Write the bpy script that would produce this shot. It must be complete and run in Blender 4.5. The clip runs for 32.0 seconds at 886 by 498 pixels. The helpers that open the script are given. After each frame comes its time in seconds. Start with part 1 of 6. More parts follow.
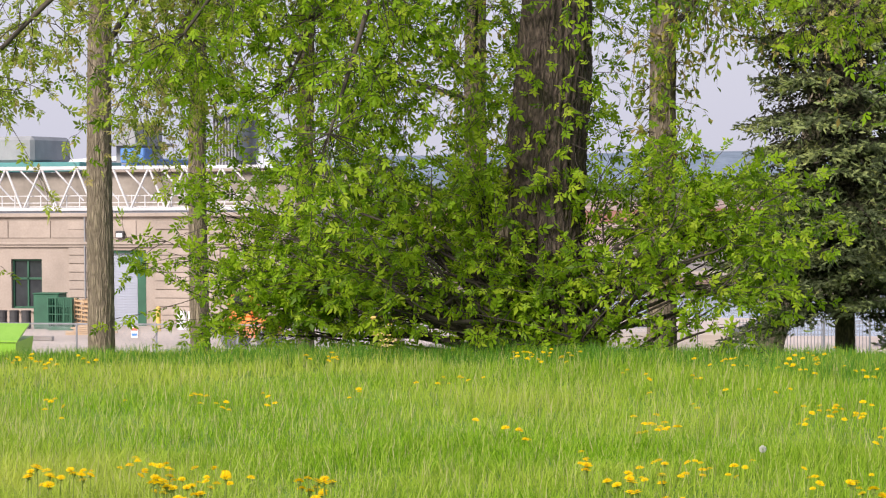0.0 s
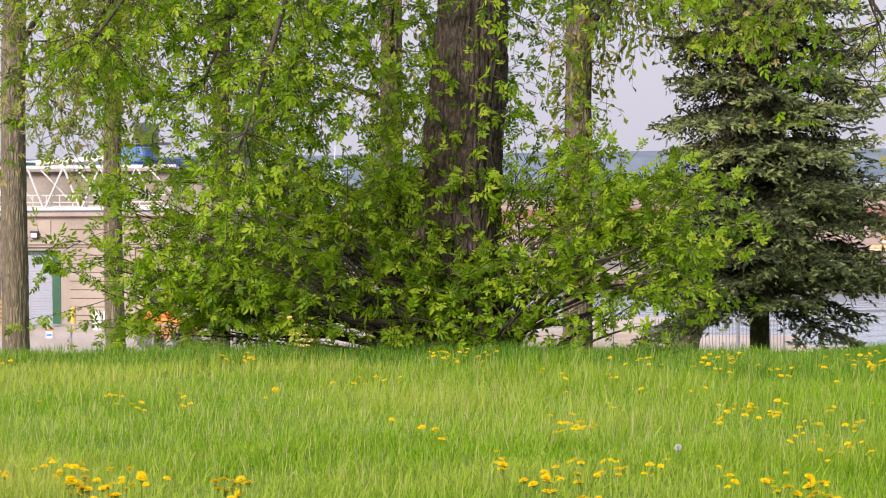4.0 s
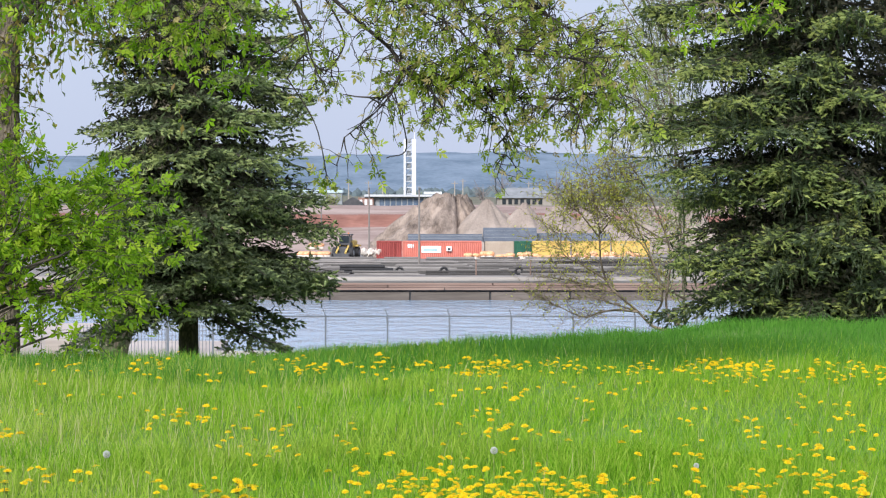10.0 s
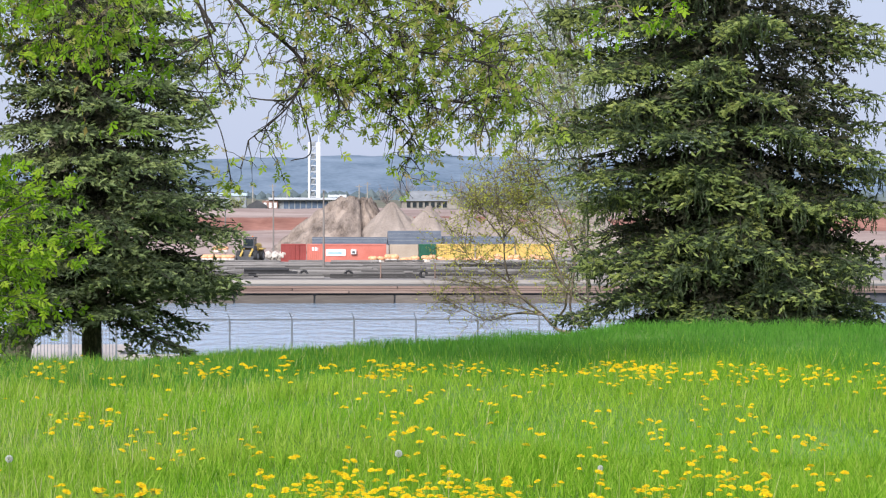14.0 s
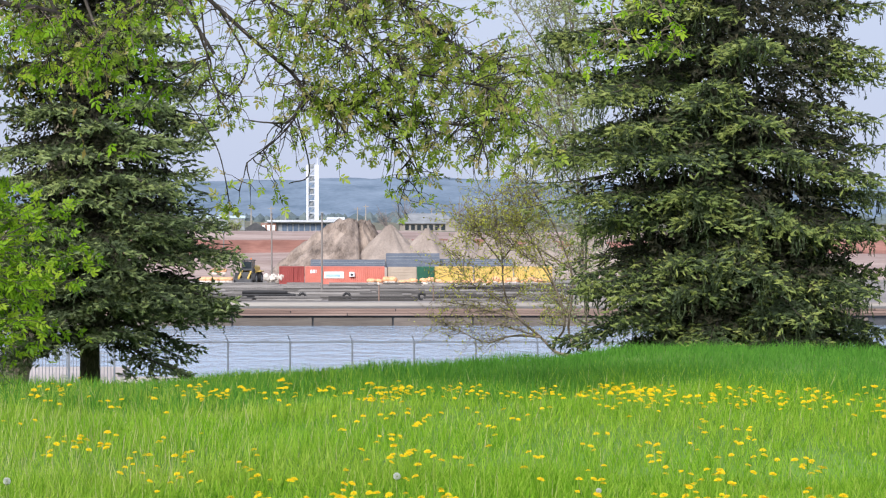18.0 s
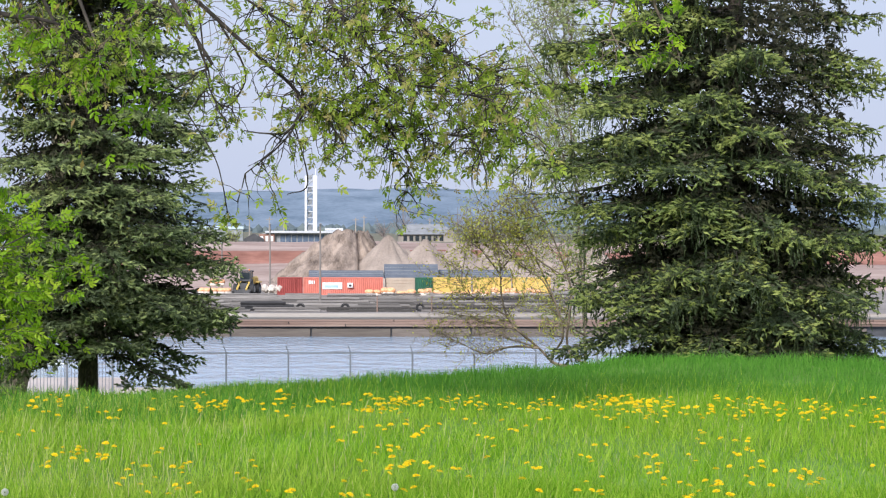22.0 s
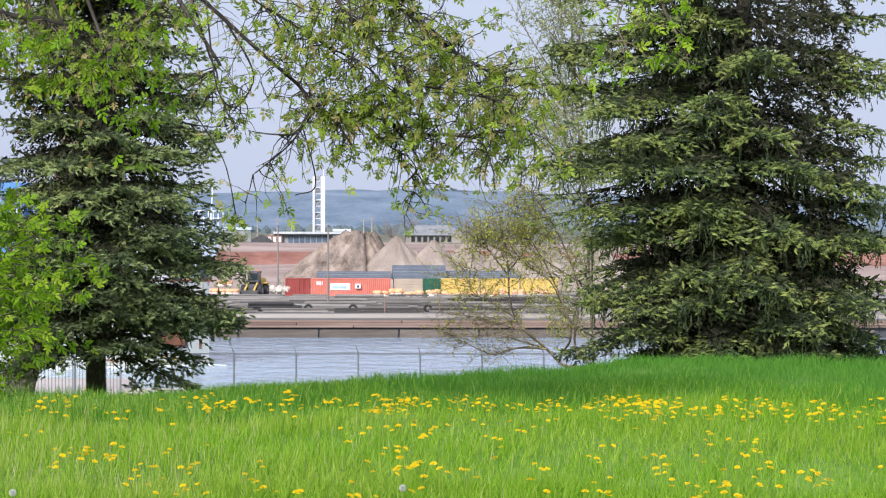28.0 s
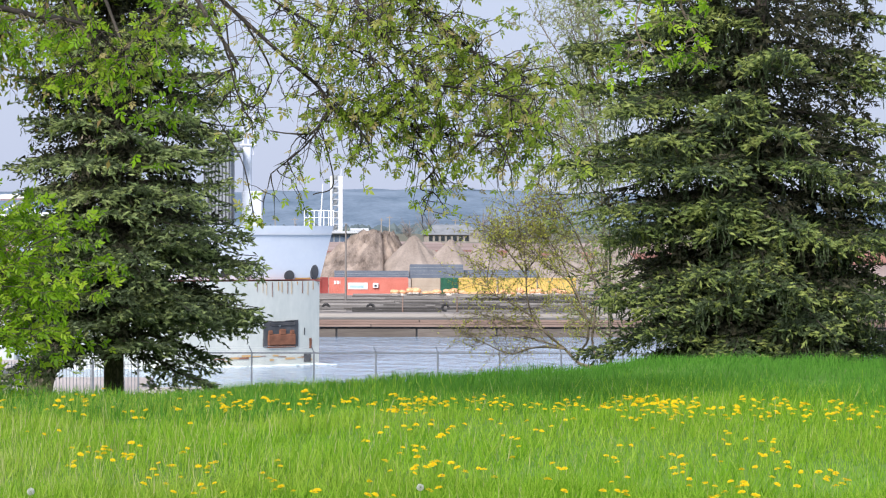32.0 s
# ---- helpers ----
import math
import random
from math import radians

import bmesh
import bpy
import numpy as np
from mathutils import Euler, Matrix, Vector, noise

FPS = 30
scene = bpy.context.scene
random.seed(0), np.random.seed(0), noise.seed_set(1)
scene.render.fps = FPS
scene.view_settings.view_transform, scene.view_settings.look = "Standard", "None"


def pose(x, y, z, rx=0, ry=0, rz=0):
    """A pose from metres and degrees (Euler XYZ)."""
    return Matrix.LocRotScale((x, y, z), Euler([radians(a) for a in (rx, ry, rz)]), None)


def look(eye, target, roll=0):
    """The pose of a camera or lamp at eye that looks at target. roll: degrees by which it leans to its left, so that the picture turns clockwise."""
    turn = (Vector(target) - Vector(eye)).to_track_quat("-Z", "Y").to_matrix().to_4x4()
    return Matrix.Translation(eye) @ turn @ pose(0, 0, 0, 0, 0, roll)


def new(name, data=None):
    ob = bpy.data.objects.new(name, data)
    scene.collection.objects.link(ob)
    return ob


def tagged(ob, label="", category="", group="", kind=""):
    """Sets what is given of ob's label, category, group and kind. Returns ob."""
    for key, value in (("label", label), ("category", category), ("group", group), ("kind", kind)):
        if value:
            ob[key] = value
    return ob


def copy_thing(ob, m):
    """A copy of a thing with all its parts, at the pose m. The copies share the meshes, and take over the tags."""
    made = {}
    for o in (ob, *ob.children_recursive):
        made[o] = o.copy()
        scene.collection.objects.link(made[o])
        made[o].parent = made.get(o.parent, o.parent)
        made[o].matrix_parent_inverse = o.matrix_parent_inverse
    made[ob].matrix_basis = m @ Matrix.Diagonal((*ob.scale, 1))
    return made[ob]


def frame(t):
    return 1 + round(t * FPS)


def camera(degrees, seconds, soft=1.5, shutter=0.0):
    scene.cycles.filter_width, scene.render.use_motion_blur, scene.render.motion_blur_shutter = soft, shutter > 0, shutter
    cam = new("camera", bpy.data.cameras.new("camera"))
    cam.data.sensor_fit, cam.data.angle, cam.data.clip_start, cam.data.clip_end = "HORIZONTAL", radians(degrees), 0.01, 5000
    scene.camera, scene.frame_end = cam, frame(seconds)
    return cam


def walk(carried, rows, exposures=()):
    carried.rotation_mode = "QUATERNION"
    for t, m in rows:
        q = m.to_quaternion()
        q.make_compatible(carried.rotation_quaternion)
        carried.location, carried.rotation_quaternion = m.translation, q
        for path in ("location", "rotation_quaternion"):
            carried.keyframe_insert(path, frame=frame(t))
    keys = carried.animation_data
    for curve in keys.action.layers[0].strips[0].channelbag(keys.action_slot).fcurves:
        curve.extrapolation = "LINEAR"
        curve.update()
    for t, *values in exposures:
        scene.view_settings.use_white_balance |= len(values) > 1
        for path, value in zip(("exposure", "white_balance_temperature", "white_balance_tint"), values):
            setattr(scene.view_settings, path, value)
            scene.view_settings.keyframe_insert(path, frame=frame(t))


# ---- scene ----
EYE = (0.0, 0.0, 1.4)
cam = camera(19.76, 32.0, soft=1.2)


def aim(yaw, pitch, roll):
    y, p = radians(yaw), radians(pitch)
    way = Vector((math.sin(y) * math.cos(p), math.cos(y) * math.cos(p), math.sin(p)))
    return look(EYE, Vector(EYE) + way * 10, roll)


# seconds, bearing from the canal's normal, tilt, lean: a hand-held camera that turns on the spot
TURN = [
    (0, -14.000, -1.413, -0.417), (0.5, -13.997, -1.398, -0.443), (1, -13.727, -1.381, -0.416), (1.5, -13.460, -1.401, -0.393),
    (2, -13.205, -1.400, -0.409), (2.5, -12.881, -1.404, -0.396), (4.5, -11.573, -1.400, -0.463), (5, -10.811, -1.325, -0.464),
    (5.5, -10.119, -1.322, -0.395), (6, -9.123, -1.333, -0.399), (6.5, -7.935, -1.325, -0.358), (7, -6.809, -1.326, -0.262),
    (7.5, -5.564, -1.323, -0.092), (8, -4.342, -1.324, -0.097), (8.5, -3.188, -1.322, -0.048), (9, -1.779, -1.320, -0.050),
    (9.5, -0.404, -1.345, 0.038), (10, 0.694, -1.345, 0.064), (10.5, 1.563, -1.354, 0.097), (11, 2.222, -1.358, 0.108),
    (11.5, 2.631, -1.369, 0.068), (12, 2.811, -1.364, 0.095), (12.5, 2.824, -1.372, 0.093), (13, 2.825, -1.378, 0.091),
    (13.5, 2.849, -1.394, 0.135), (14, 2.845, -1.273, 0.074), (14.5, 2.865, -1.025, 0.142), (16.5, 2.882, -0.769, 0.098),
    (17, 2.873, -0.747, 0.154), (17.5, 2.886, -0.752, 0.143), (18, 2.882, -0.766, 0.106), (18.5, 2.877, -0.752, 0.152),
    (19, 2.888, -0.714, 0.128), (19.5, 2.902, -0.647, 0.121), (20, 2.911, -0.563, 0.129), (20.5, 2.900, -0.558, 0.138),
    (21, 2.906, -0.558, 0.161), (21.5, 2.900, -0.537, 0.151), (22, 2.920, -0.520, 0.129), (22.5, 2.921, -0.480, 0.181),
    (23, 2.879, -0.495, 0.182), (23.5, 2.800, -0.477, 0.169), (24, 2.809, -0.480, 0.139), (24.5, 2.819, -0.481, 0.151),
    (25, 2.820, -0.480, 0.153), (25.5, 2.825, -0.481, 0.177), (27.5, 2.763, -0.496, 0.120), (28, 2.743, -0.499, 0.152),
    (28.5, 2.704, -0.499, 0.146), (29, 2.704, -0.502, 0.124), (29.5, 2.607, -0.518, 0.124), (30, 2.399, -0.516, 0.164),
    (30.5, 2.349, -0.501, 0.180), (31, 2.348, -0.501, 0.185), (31.5, 2.337, -0.494, 0.172), (32, 2.346, -0.515, 0.182),
]
walk(cam, [(t, aim(a, b, c)) for t, a, b, c in TURN],
     exposures=[(0.0, 0.08, 7080, 20), (0.7, 0.07, 6700, 12), (2.2, 0.06, 6350, 7), (4.4, 0.09, 7350, 24), (5.4, 0.09, 7250, 24), (6.2, 0.08, 6350, 11), (9.0, 0.06, 6200, 13), (32.0, 0.06, 6260, 14)])

# ---- light: bright overcast sky ----
world = bpy.data.worlds.new("sky")
scene.world = world
world.use_nodes = True
wn, wl = world.node_tree.nodes, world.node_tree.links
sky = wn.new("ShaderNodeTexSky")
sky.sky_type, sky.sun_disc = "NISHITA", False
sky.sun_elevation, sky.sun_rotation = radians(31), radians(203)
sky.dust_density, sky.ozone_density, sky.air_density = 3.0, 2.0, 1.0
wmap = wn.new("ShaderNodeTexCoord")
wno = wn.new("ShaderNodeTexNoise")
wno.inputs["Scale"].default_value, wno.inputs["Detail"].default_value = 3.0, 6.0
wramp = wn.new("ShaderNodeValToRGB")
wramp.color_ramp.elements[0].color, wramp.color_ramp.elements[1].color = (4.6, 5.2, 6.6, 1), (5.5, 6.0, 7.15, 1)
wmix = wn.new("ShaderNodeMixRGB")
wmix.inputs[0].default_value = 0.85
wl.new(wmap.outputs["Generated"], wno.inputs["Vector"])
wl.new(wno.outputs[0], wramp.inputs[0])
wl.new(sky.outputs[0], wmix.inputs[1])
wl.new(wramp.outputs[0], wmix.inputs[2])
wl.new(wmix.outputs[0], wn["Background"].inputs[0])
wn["Background"].inputs[1].default_value = 0.125
sun = new("sun", bpy.data.lights.new("sun", "SUN"))
sun.data.energy, sun.data.angle, sun.data.color = 5.0, radians(24), (1.0, 0.97, 0.92)
sun.matrix_world = look((-30, -69, 46), (0, 0, 0))


# ---- materials ----
def nodes_of(name):
    m = bpy.data.materials.new(name)
    m.use_nodes = True
    return m, m.node_tree.nodes, m.node_tree.links, m.node_tree.nodes["Principled BSDF"]


def surface(name, c1, c2, rough=0.8, scale=1.0, fine=20.0, bump=0.3, metal=0.0, stretch=(1, 1, 1), random_amount=0.0):
    """Two noises mix two colours, the fine one also gives relief."""
    m, n, l, b = nodes_of(name)
    tc = n.new("ShaderNodeTexCoord")
    mp = n.new("ShaderNodeMapping")
    mp.inputs["Scale"].default_value = stretch
    big, small = n.new("ShaderNodeTexNoise"), n.new("ShaderNodeTexNoise")
    big.inputs["Scale"].default_value, small.inputs["Scale"].default_value = scale, fine
    big.inputs["Detail"].default_value = small.inputs["Detail"].default_value = 5.0
    add = n.new("ShaderNodeMath")
    add.operation = "MULTIPLY_ADD"
    add.inputs[1].default_value = 0.45
    ramp = n.new("ShaderNodeValToRGB")
    ramp.color_ramp.elements[0].position, ramp.color_ramp.elements[1].position = 0.5, 0.95
    ramp.color_ramp.elements[0].color, ramp.color_ramp.elements[1].color = (*c1, 1), (*c2, 1)
    bp = n.new("ShaderNodeBump")
    bp.inputs["Strength"].default_value, bp.inputs["Distance"].default_value = bump, 0.02
    l.new(tc.outputs["Object"], mp.inputs[0])
    l.new(mp.outputs[0], big.inputs["Vector"])
    l.new(mp.outputs[0], small.inputs["Vector"])
    l.new(small.outputs[0], add.inputs[0])
    l.new(big.outputs[0], add.inputs[2])
    l.new(add.outputs[0], ramp.inputs[0])
    l.new(small.outputs[0], bp.inputs["Height"])
    l.new(bp.outputs[0], b.inputs["Normal"])
    b.inputs["Roughness"].default_value, b.inputs["Metallic"].default_value = rough, metal
    out = ramp.outputs[0]
    if random_amount:
        oi, hv, mr = n.new("ShaderNodeObjectInfo"), n.new("ShaderNodeHueSaturation"), n.new("ShaderNodeMapRange")
        mr.inputs["To Min"].default_value, mr.inputs["To Max"].default_value = 1 - random_amount, 1 + random_amount
        l.new(oi.outputs["Random"], mr.inputs["Value"])
        l.new(mr.outputs[0], hv.inputs["Value"])
        l.new(out, hv.inputs["Color"])
        out = hv.outputs[0]
    l.new(out, b.inputs["Base Color"])
    return m


def leafy(name, colours, rough=0.55, through_light=0.35, patch=0.0, patch_colour=(0.2, 0.25, 0.03), clump=0.0, gloss=0.3):
    """Foliage: each piece takes its own tint, light comes through."""
    m, n, l, b = nodes_of(name)
    geo = n.new("ShaderNodeNewGeometry")
    ramp = n.new("ShaderNodeValToRGB")
    els = ramp.color_ramp.elements
    els[0].color, els[1].color = (*colours[0], 1), (*colours[-1], 1)
    for i, c in enumerate(colours[1:-1], 1):
        els.new(i / (len(colours) - 1)).color = (*c, 1)
    pick = geo.outputs["Random Per Island"]
    if clump:
        cn, cm, ca = n.new("ShaderNodeTexNoise"), n.new("ShaderNodeMapRange"), n.new("ShaderNodeMath")
        cn.inputs["Scale"].default_value, cn.inputs["Detail"].default_value = clump, 2.0
        cm.inputs["From Min"].default_value, cm.inputs["From Max"].default_value = 0.3, 0.72
        ca.operation = "MULTIPLY_ADD"
        ca.inputs[1].default_value = 0.35
        half = n.new("ShaderNodeMath")
        half.operation = "MULTIPLY"
        half.inputs[1].default_value = 0.65
        l.new(geo.outputs["Position"], cn.inputs["Vector"])
        l.new(cn.outputs[0], cm.inputs["Value"])
        l.new(cm.outputs[0], half.inputs[0])
        l.new(pick, ca.inputs[0])
        l.new(half.outputs[0], ca.inputs[2])
        pick = ca.outputs[0]
    l.new(pick, ramp.inputs[0])
    colour = ramp.outputs[0]
    if patch:
        no, mr, mx = n.new("ShaderNodeTexNoise"), n.new("ShaderNodeMapRange"), n.new("ShaderNodeMixRGB")
        no.inputs["Scale"].default_value, no.inputs["Detail"].default_value = patch, 3.0
        mr.inputs["From Min"].default_value, mr.inputs["From Max"].default_value = 0.42, 0.68
        mx.inputs[2].default_value = (*patch_colour, 1)
        l.new(geo.outputs["Position"], no.inputs["Vector"])
        l.new(no.outputs[0], mr.inputs["Value"])
        sep, by, mul = n.new("ShaderNodeSeparateXYZ"), n.new("ShaderNodeMapRange"), n.new("ShaderNodeMath")
        by.inputs["From Min"].default_value, by.inputs["From Max"].default_value = 1.5, -5.0
        by.inputs["To Min"].default_value, by.inputs["To Max"].default_value = 0.12, 1.0
        mul.operation = "MULTIPLY"
        l.new(geo.outputs["Position"], sep.inputs[0])
        l.new(sep.outputs["X"], by.inputs["Value"])
        l.new(mr.outputs[0], mul.inputs[0])
        l.new(by.outputs[0], mul.inputs[1])
        l.new(mul.outputs[0], mx.inputs[0])
        l.new(colour, mx.inputs[1])
        colour = mx.outputs[0]
    b.inputs["Roughness"].default_value = rough
    b.inputs["Specular IOR Level"].default_value = gloss
    l.new(colour, b.inputs["Base Color"])
    tr, mix = n.new("ShaderNodeBsdfTranslucent"), n.new("ShaderNodeMixShader")
    mix.inputs[0].default_value = through_light
    l.new(colour, tr.inputs[0])
    l.new(b.outputs[0], mix.inputs[1])
    l.new(tr.outputs[0], mix.inputs[2])
    l.new(mix.outputs[0], n["Material Output"].inputs[0])
    return m


def bark(name, dark, light, scale, stretch=0.22):
    """Cracked plates, drawn out along the trunk."""
    m, n, l, b = nodes_of(name)
    tc, mp = n.new("ShaderNodeTexCoord"), n.new("ShaderNodeMapping")
    mp.inputs["Scale"].default_value = (1, 1, stretch)
    warp, add = n.new("ShaderNodeTexNoise"), n.new("ShaderNodeMixRGB")
    warp.inputs["Scale"].default_value, warp.inputs["Detail"].default_value = scale * 0.5, 4.0
    add.blend_type = "ADD"
    add.inputs[0].default_value = 0.12
    vo, fine = n.new("ShaderNodeTexVoronoi"), n.new("ShaderNodeTexNoise")
    vo.feature = "DISTANCE_TO_EDGE"
    vo.inputs["Scale"].default_value, fine.inputs["Scale"].default_value, fine.inputs["Detail"].default_value = scale, scale * 3, 5.0
    ramp, mul, bp = n.new("ShaderNodeValToRGB"), n.new("ShaderNodeMath"), n.new("ShaderNodeBump")
    mul.operation = "MULTIPLY_ADD"
    mul.inputs[1].default_value, mul.inputs[2].default_value = 1.3, -0.12
    e = ramp.color_ramp.elements
    e[0].position, e[1].position = 0.0, 0.75
    e[0].color, e[1].color = (*dark, 1), (*light, 1)
    e.new(0.25).color = (*[0.65 * d + 0.35 * q for d, q in zip(dark, light)], 1)
    tot = n.new("ShaderNodeMath")
    tot.operation = "MULTIPLY_ADD"
    tot.inputs[1].default_value = 0.55
    bp.inputs["Strength"].default_value, bp.inputs["Distance"].default_value = 1.0, 0.03
    l.new(tc.outputs["Object"], mp.inputs[0])
    l.new(mp.outputs[0], warp.inputs["Vector"])
    l.new(mp.outputs[0], add.inputs[1])
    l.new(warp.outputs["Color"], add.inputs[2])
    l.new(add.outputs[0], vo.inputs["Vector"])
    l.new(mp.outputs[0], fine.inputs["Vector"])
    l.new(vo.outputs["Distance"], mul.inputs[0])
    l.new(fine.outputs[0], tot.inputs[0])
    l.new(mul.outputs[0], tot.inputs[2])
    l.new(tot.outputs[0], ramp.inputs[0])
    l.new(tot.outputs[0], bp.inputs["Height"])
    l.new(bp.outputs[0], b.inputs["Normal"])
    l.new(ramp.outputs[0], b.inputs["Base Color"])
    b.inputs["Roughness"].default_value = 0.95
    return m


M_SOIL = surface("meadow_soil", (0.075, 0.17, 0.012), (0.15, 0.29, 0.022), 0.95, 0.4, 9, 0.6)
M_CONCRETE = surface("apron_concrete", (0.40, 0.34, 0.30), (0.55, 0.48, 0.43), 0.9, 0.15, 3, 0.2)
M_EARTH = surface("red_earth", (0.19, 0.08, 0.058), (0.34, 0.17, 0.13), 0.95, 0.12, 0.9, 0.6, stretch=(0.5, 0.5, 4))
M_PALE_EARTH = surface("pale_pink_earth", (0.22, 0.14, 0.115), (0.47, 0.36, 0.305), 0.95, 0.06, 0.9, 0.6, stretch=(0.6, 1, 2))
M_FARLAND = surface("far_land", (0.07, 0.09, 0.045), (0.20, 0.17, 0.12), 0.95, 0.02, 0.3, 0.4)
M_QUAYTOP = surface("quay_gravel", (0.15, 0.135, 0.122), (0.29, 0.26, 0.235), 0.95, 0.08, 1.2, 0.4)
M_GRASS = leafy("grass_blades", [(0.10, 0.25, 0.011), (0.175, 0.365, 0.018), (0.26, 0.45, 0.03), (0.38, 0.515, 0.08)], 0.6, 0.45, 0.35, (0.48, 0.56, 0.10), gloss=0.1)
M_STRAW = leafy("straw_grass", [(0.30, 0.40, 0.08), (0.45, 0.47, 0.18), (0.50, 0.46, 0.24)], 0.6, 0.4)
M_LUSH = leafy("lush_grass", [(0.06, 0.185, 0.022), (0.098, 0.265, 0.033), (0.15, 0.345, 0.045)], 0.6, 0.4, gloss=0.1)
M_MAPLE = leafy("maple_leaves", [(0.08, 0.18, 0.009), (0.185, 0.34, 0.013), (0.27, 0.47, 0.019), (0.35, 0.52, 0.028), (0.43, 0.56, 0.045)], 0.5, 0.6)
M_LIMBLEAF = leafy("limb_leaves", [(0.14, 0.215, 0.022), (0.27, 0.38, 0.04), (0.41, 0.51, 0.075), (0.47, 0.37, 0.17)], 0.55, 0.58)
M_BUD = leafy("bud_leaves", [(0.30, 0.27, 0.07), (0.42, 0.43, 0.07), (0.50, 0.54, 0.12)], 0.6, 0.4)
M_PALELEAF = leafy("pale_young_leaves", [(0.26, 0.30, 0.15), (0.36, 0.42, 0.20), (0.48, 0.52, 0.30)], 0.6, 0.4)
M_BUSHTWIG = surface("bush_twigs", (0.09, 0.07, 0.053), (0.27, 0.215, 0.155), 0.9, 4, 40, 0.3)
M_WILLOW = leafy("far_willow_leaves", [(0.20, 0.26, 0.07), (0.30, 0.36, 0.10), (0.40, 0.44, 0.16)], 0.7, 0.3)
M_OLIVE = leafy("olive_leaves", [(0.08, 0.15, 0.012), (0.18, 0.27, 0.02), (0.30, 0.34, 0.04), (0.28, 0.19, 0.07)], 0.55, 0.45)
M_SPRUCE = leafy("spruce_needles", [(0.04, 0.060, 0.028), (0.10, 0.135, 0.056), (0.18, 0.215, 0.085)], 0.6, 0.1, clump=3.0)
M_SPRUCETIP = leafy("spruce_young_growth", [(0.14, 0.195, 0.085), (0.25, 0.322, 0.125), (0.355, 0.418, 0.15), (0.44, 0.458, 0.17)], 0.6, 0.14, clump=3.0)
M_SPRUCE2 = leafy("dark_spruce_needles", [(0.020, 0.034, 0.016), (0.048, 0.072, 0.028), (0.105, 0.13, 0.046)], 0.6, 0.1, clump=2.5)
M_SPRUCETIP2 = leafy("dark_spruce_young_growth", [(0.076, 0.118, 0.035), (0.152, 0.206, 0.058), (0.246, 0.29, 0.077), (0.35, 0.37, 0.104)], 0.6, 0.14, clump=2.5)
# brown inner needles, coloured darker to hold the shade inside the crown
M_SHADENEEDLE = leafy("shaded_brown_needles", [(0.018, 0.022, 0.012), (0.042, 0.045, 0.024), (0.075, 0.068, 0.04)], 0.8, 0.05)
M_BARK = bark("dark_bark", (0.009, 0.007, 0.006), (0.135, 0.104, 0.082), 24, 0.3)
M_PALEBARK = bark("pale_bark", (0.075, 0.058, 0.042), (0.32, 0.27, 0.195), 26, 0.17)
M_TWIG = surface("twig_bark", (0.03, 0.025, 0.02), (0.10, 0.083, 0.068), 0.9, 4, 40, 0.4)
M_DARKTWIG = surface("dark_twig_bark", (0.014, 0.011, 0.009), (0.045, 0.036, 0.029), 0.9, 4, 40, 0.4)
M_DULLSTEEL = surface("dull_steel", (0.09, 0.105, 0.12), (0.15, 0.17, 0.185), 0.7, 2, 20, 0.1)
M_STONE = surface("sandstone", (0.285, 0.245, 0.21), (0.39, 0.335, 0.29), 0.9, 0.5, 8, 0.25, random_amount=0.07)
M_DOOR = surface("roller_door_paint", (0.32, 0.36, 0.44), (0.40, 0.44, 0.52), 0.5, 0.6, 6, 0.05)
M_HALL = surface("brown_grey_stone", (0.20, 0.18, 0.155), (0.32, 0.29, 0.25), 0.9, 0.4, 3, 0.3)
M_PALEROOF = surface("pale_roofing", (0.42, 0.44, 0.47), (0.54, 0.56, 0.58), 0.7, 0.3, 3, 0.1)
M_WHITE = surface("white_paint", (0.70, 0.71, 0.72), (0.82, 0.82, 0.82), 0.5, 0.5, 6, 0.05)
M_STEEL = surface("galvanised_steel", (0.20, 0.22, 0.235), (0.34, 0.36, 0.38), 0.5, 2, 30, 0.1, 0.3)
M_DARK = surface("dark_steel", (0.03, 0.032, 0.035), (0.07, 0.07, 0.075), 0.6, 1, 14, 0.2)
M_BLACK = surface("black_rubber", (0.012, 0.012, 0.013), (0.03, 0.03, 0.032), 0.75, 1, 14, 0.2)
M_GREY = surface("grey_steel", (0.20, 0.215, 0.23), (0.30, 0.32, 0.33), 0.6, 0.6, 10, 0.1)
M_GREEN = surface("green_paint", (0.008, 0.075, 0.042), (0.018, 0.12, 0.065), 0.5, 1, 12, 0.1)
M_LIME = surface("lime_plastic", (0.15, 0.36, 0.02), (0.22, 0.44, 0.05), 0.45, 1, 12, 0.05)
M_RED = surface("red_container_paint", (0.48, 0.13, 0.09), (0.60, 0.20, 0.15), 0.6, 0.4, 5, 0.1)
M_DKRED = surface("maroon_container_paint", (0.22, 0.035, 0.03), (0.32, 0.06, 0.05), 0.6, 0.4, 5, 0.1)
M_YELLOW = surface("yellow_paint", (0.55, 0.37, 0.08), (0.68, 0.49, 0.15), 0.6, 0.5, 6, 0.1)
M_ORANGE = surface("orange_plastic", (0.75, 0.20, 0.04), (0.85, 0.32, 0.08), 0.6, 1, 8, 0.1)
M_ROOF = surface("grey_roofing", (0.085, 0.10, 0.125), (0.14, 0.16, 0.19), 0.8, 0.5, 8, 0.2)
M_TAN = surface("tan_siding", (0.36, 0.29, 0.22), (0.46, 0.38, 0.30), 0.8, 0.5, 8, 0.2)
M_SAND = surface("sand_pile", (0.22, 0.18, 0.15), (0.40, 0.335, 0.285), 0.97, 0.16, 3.0, 1.0)
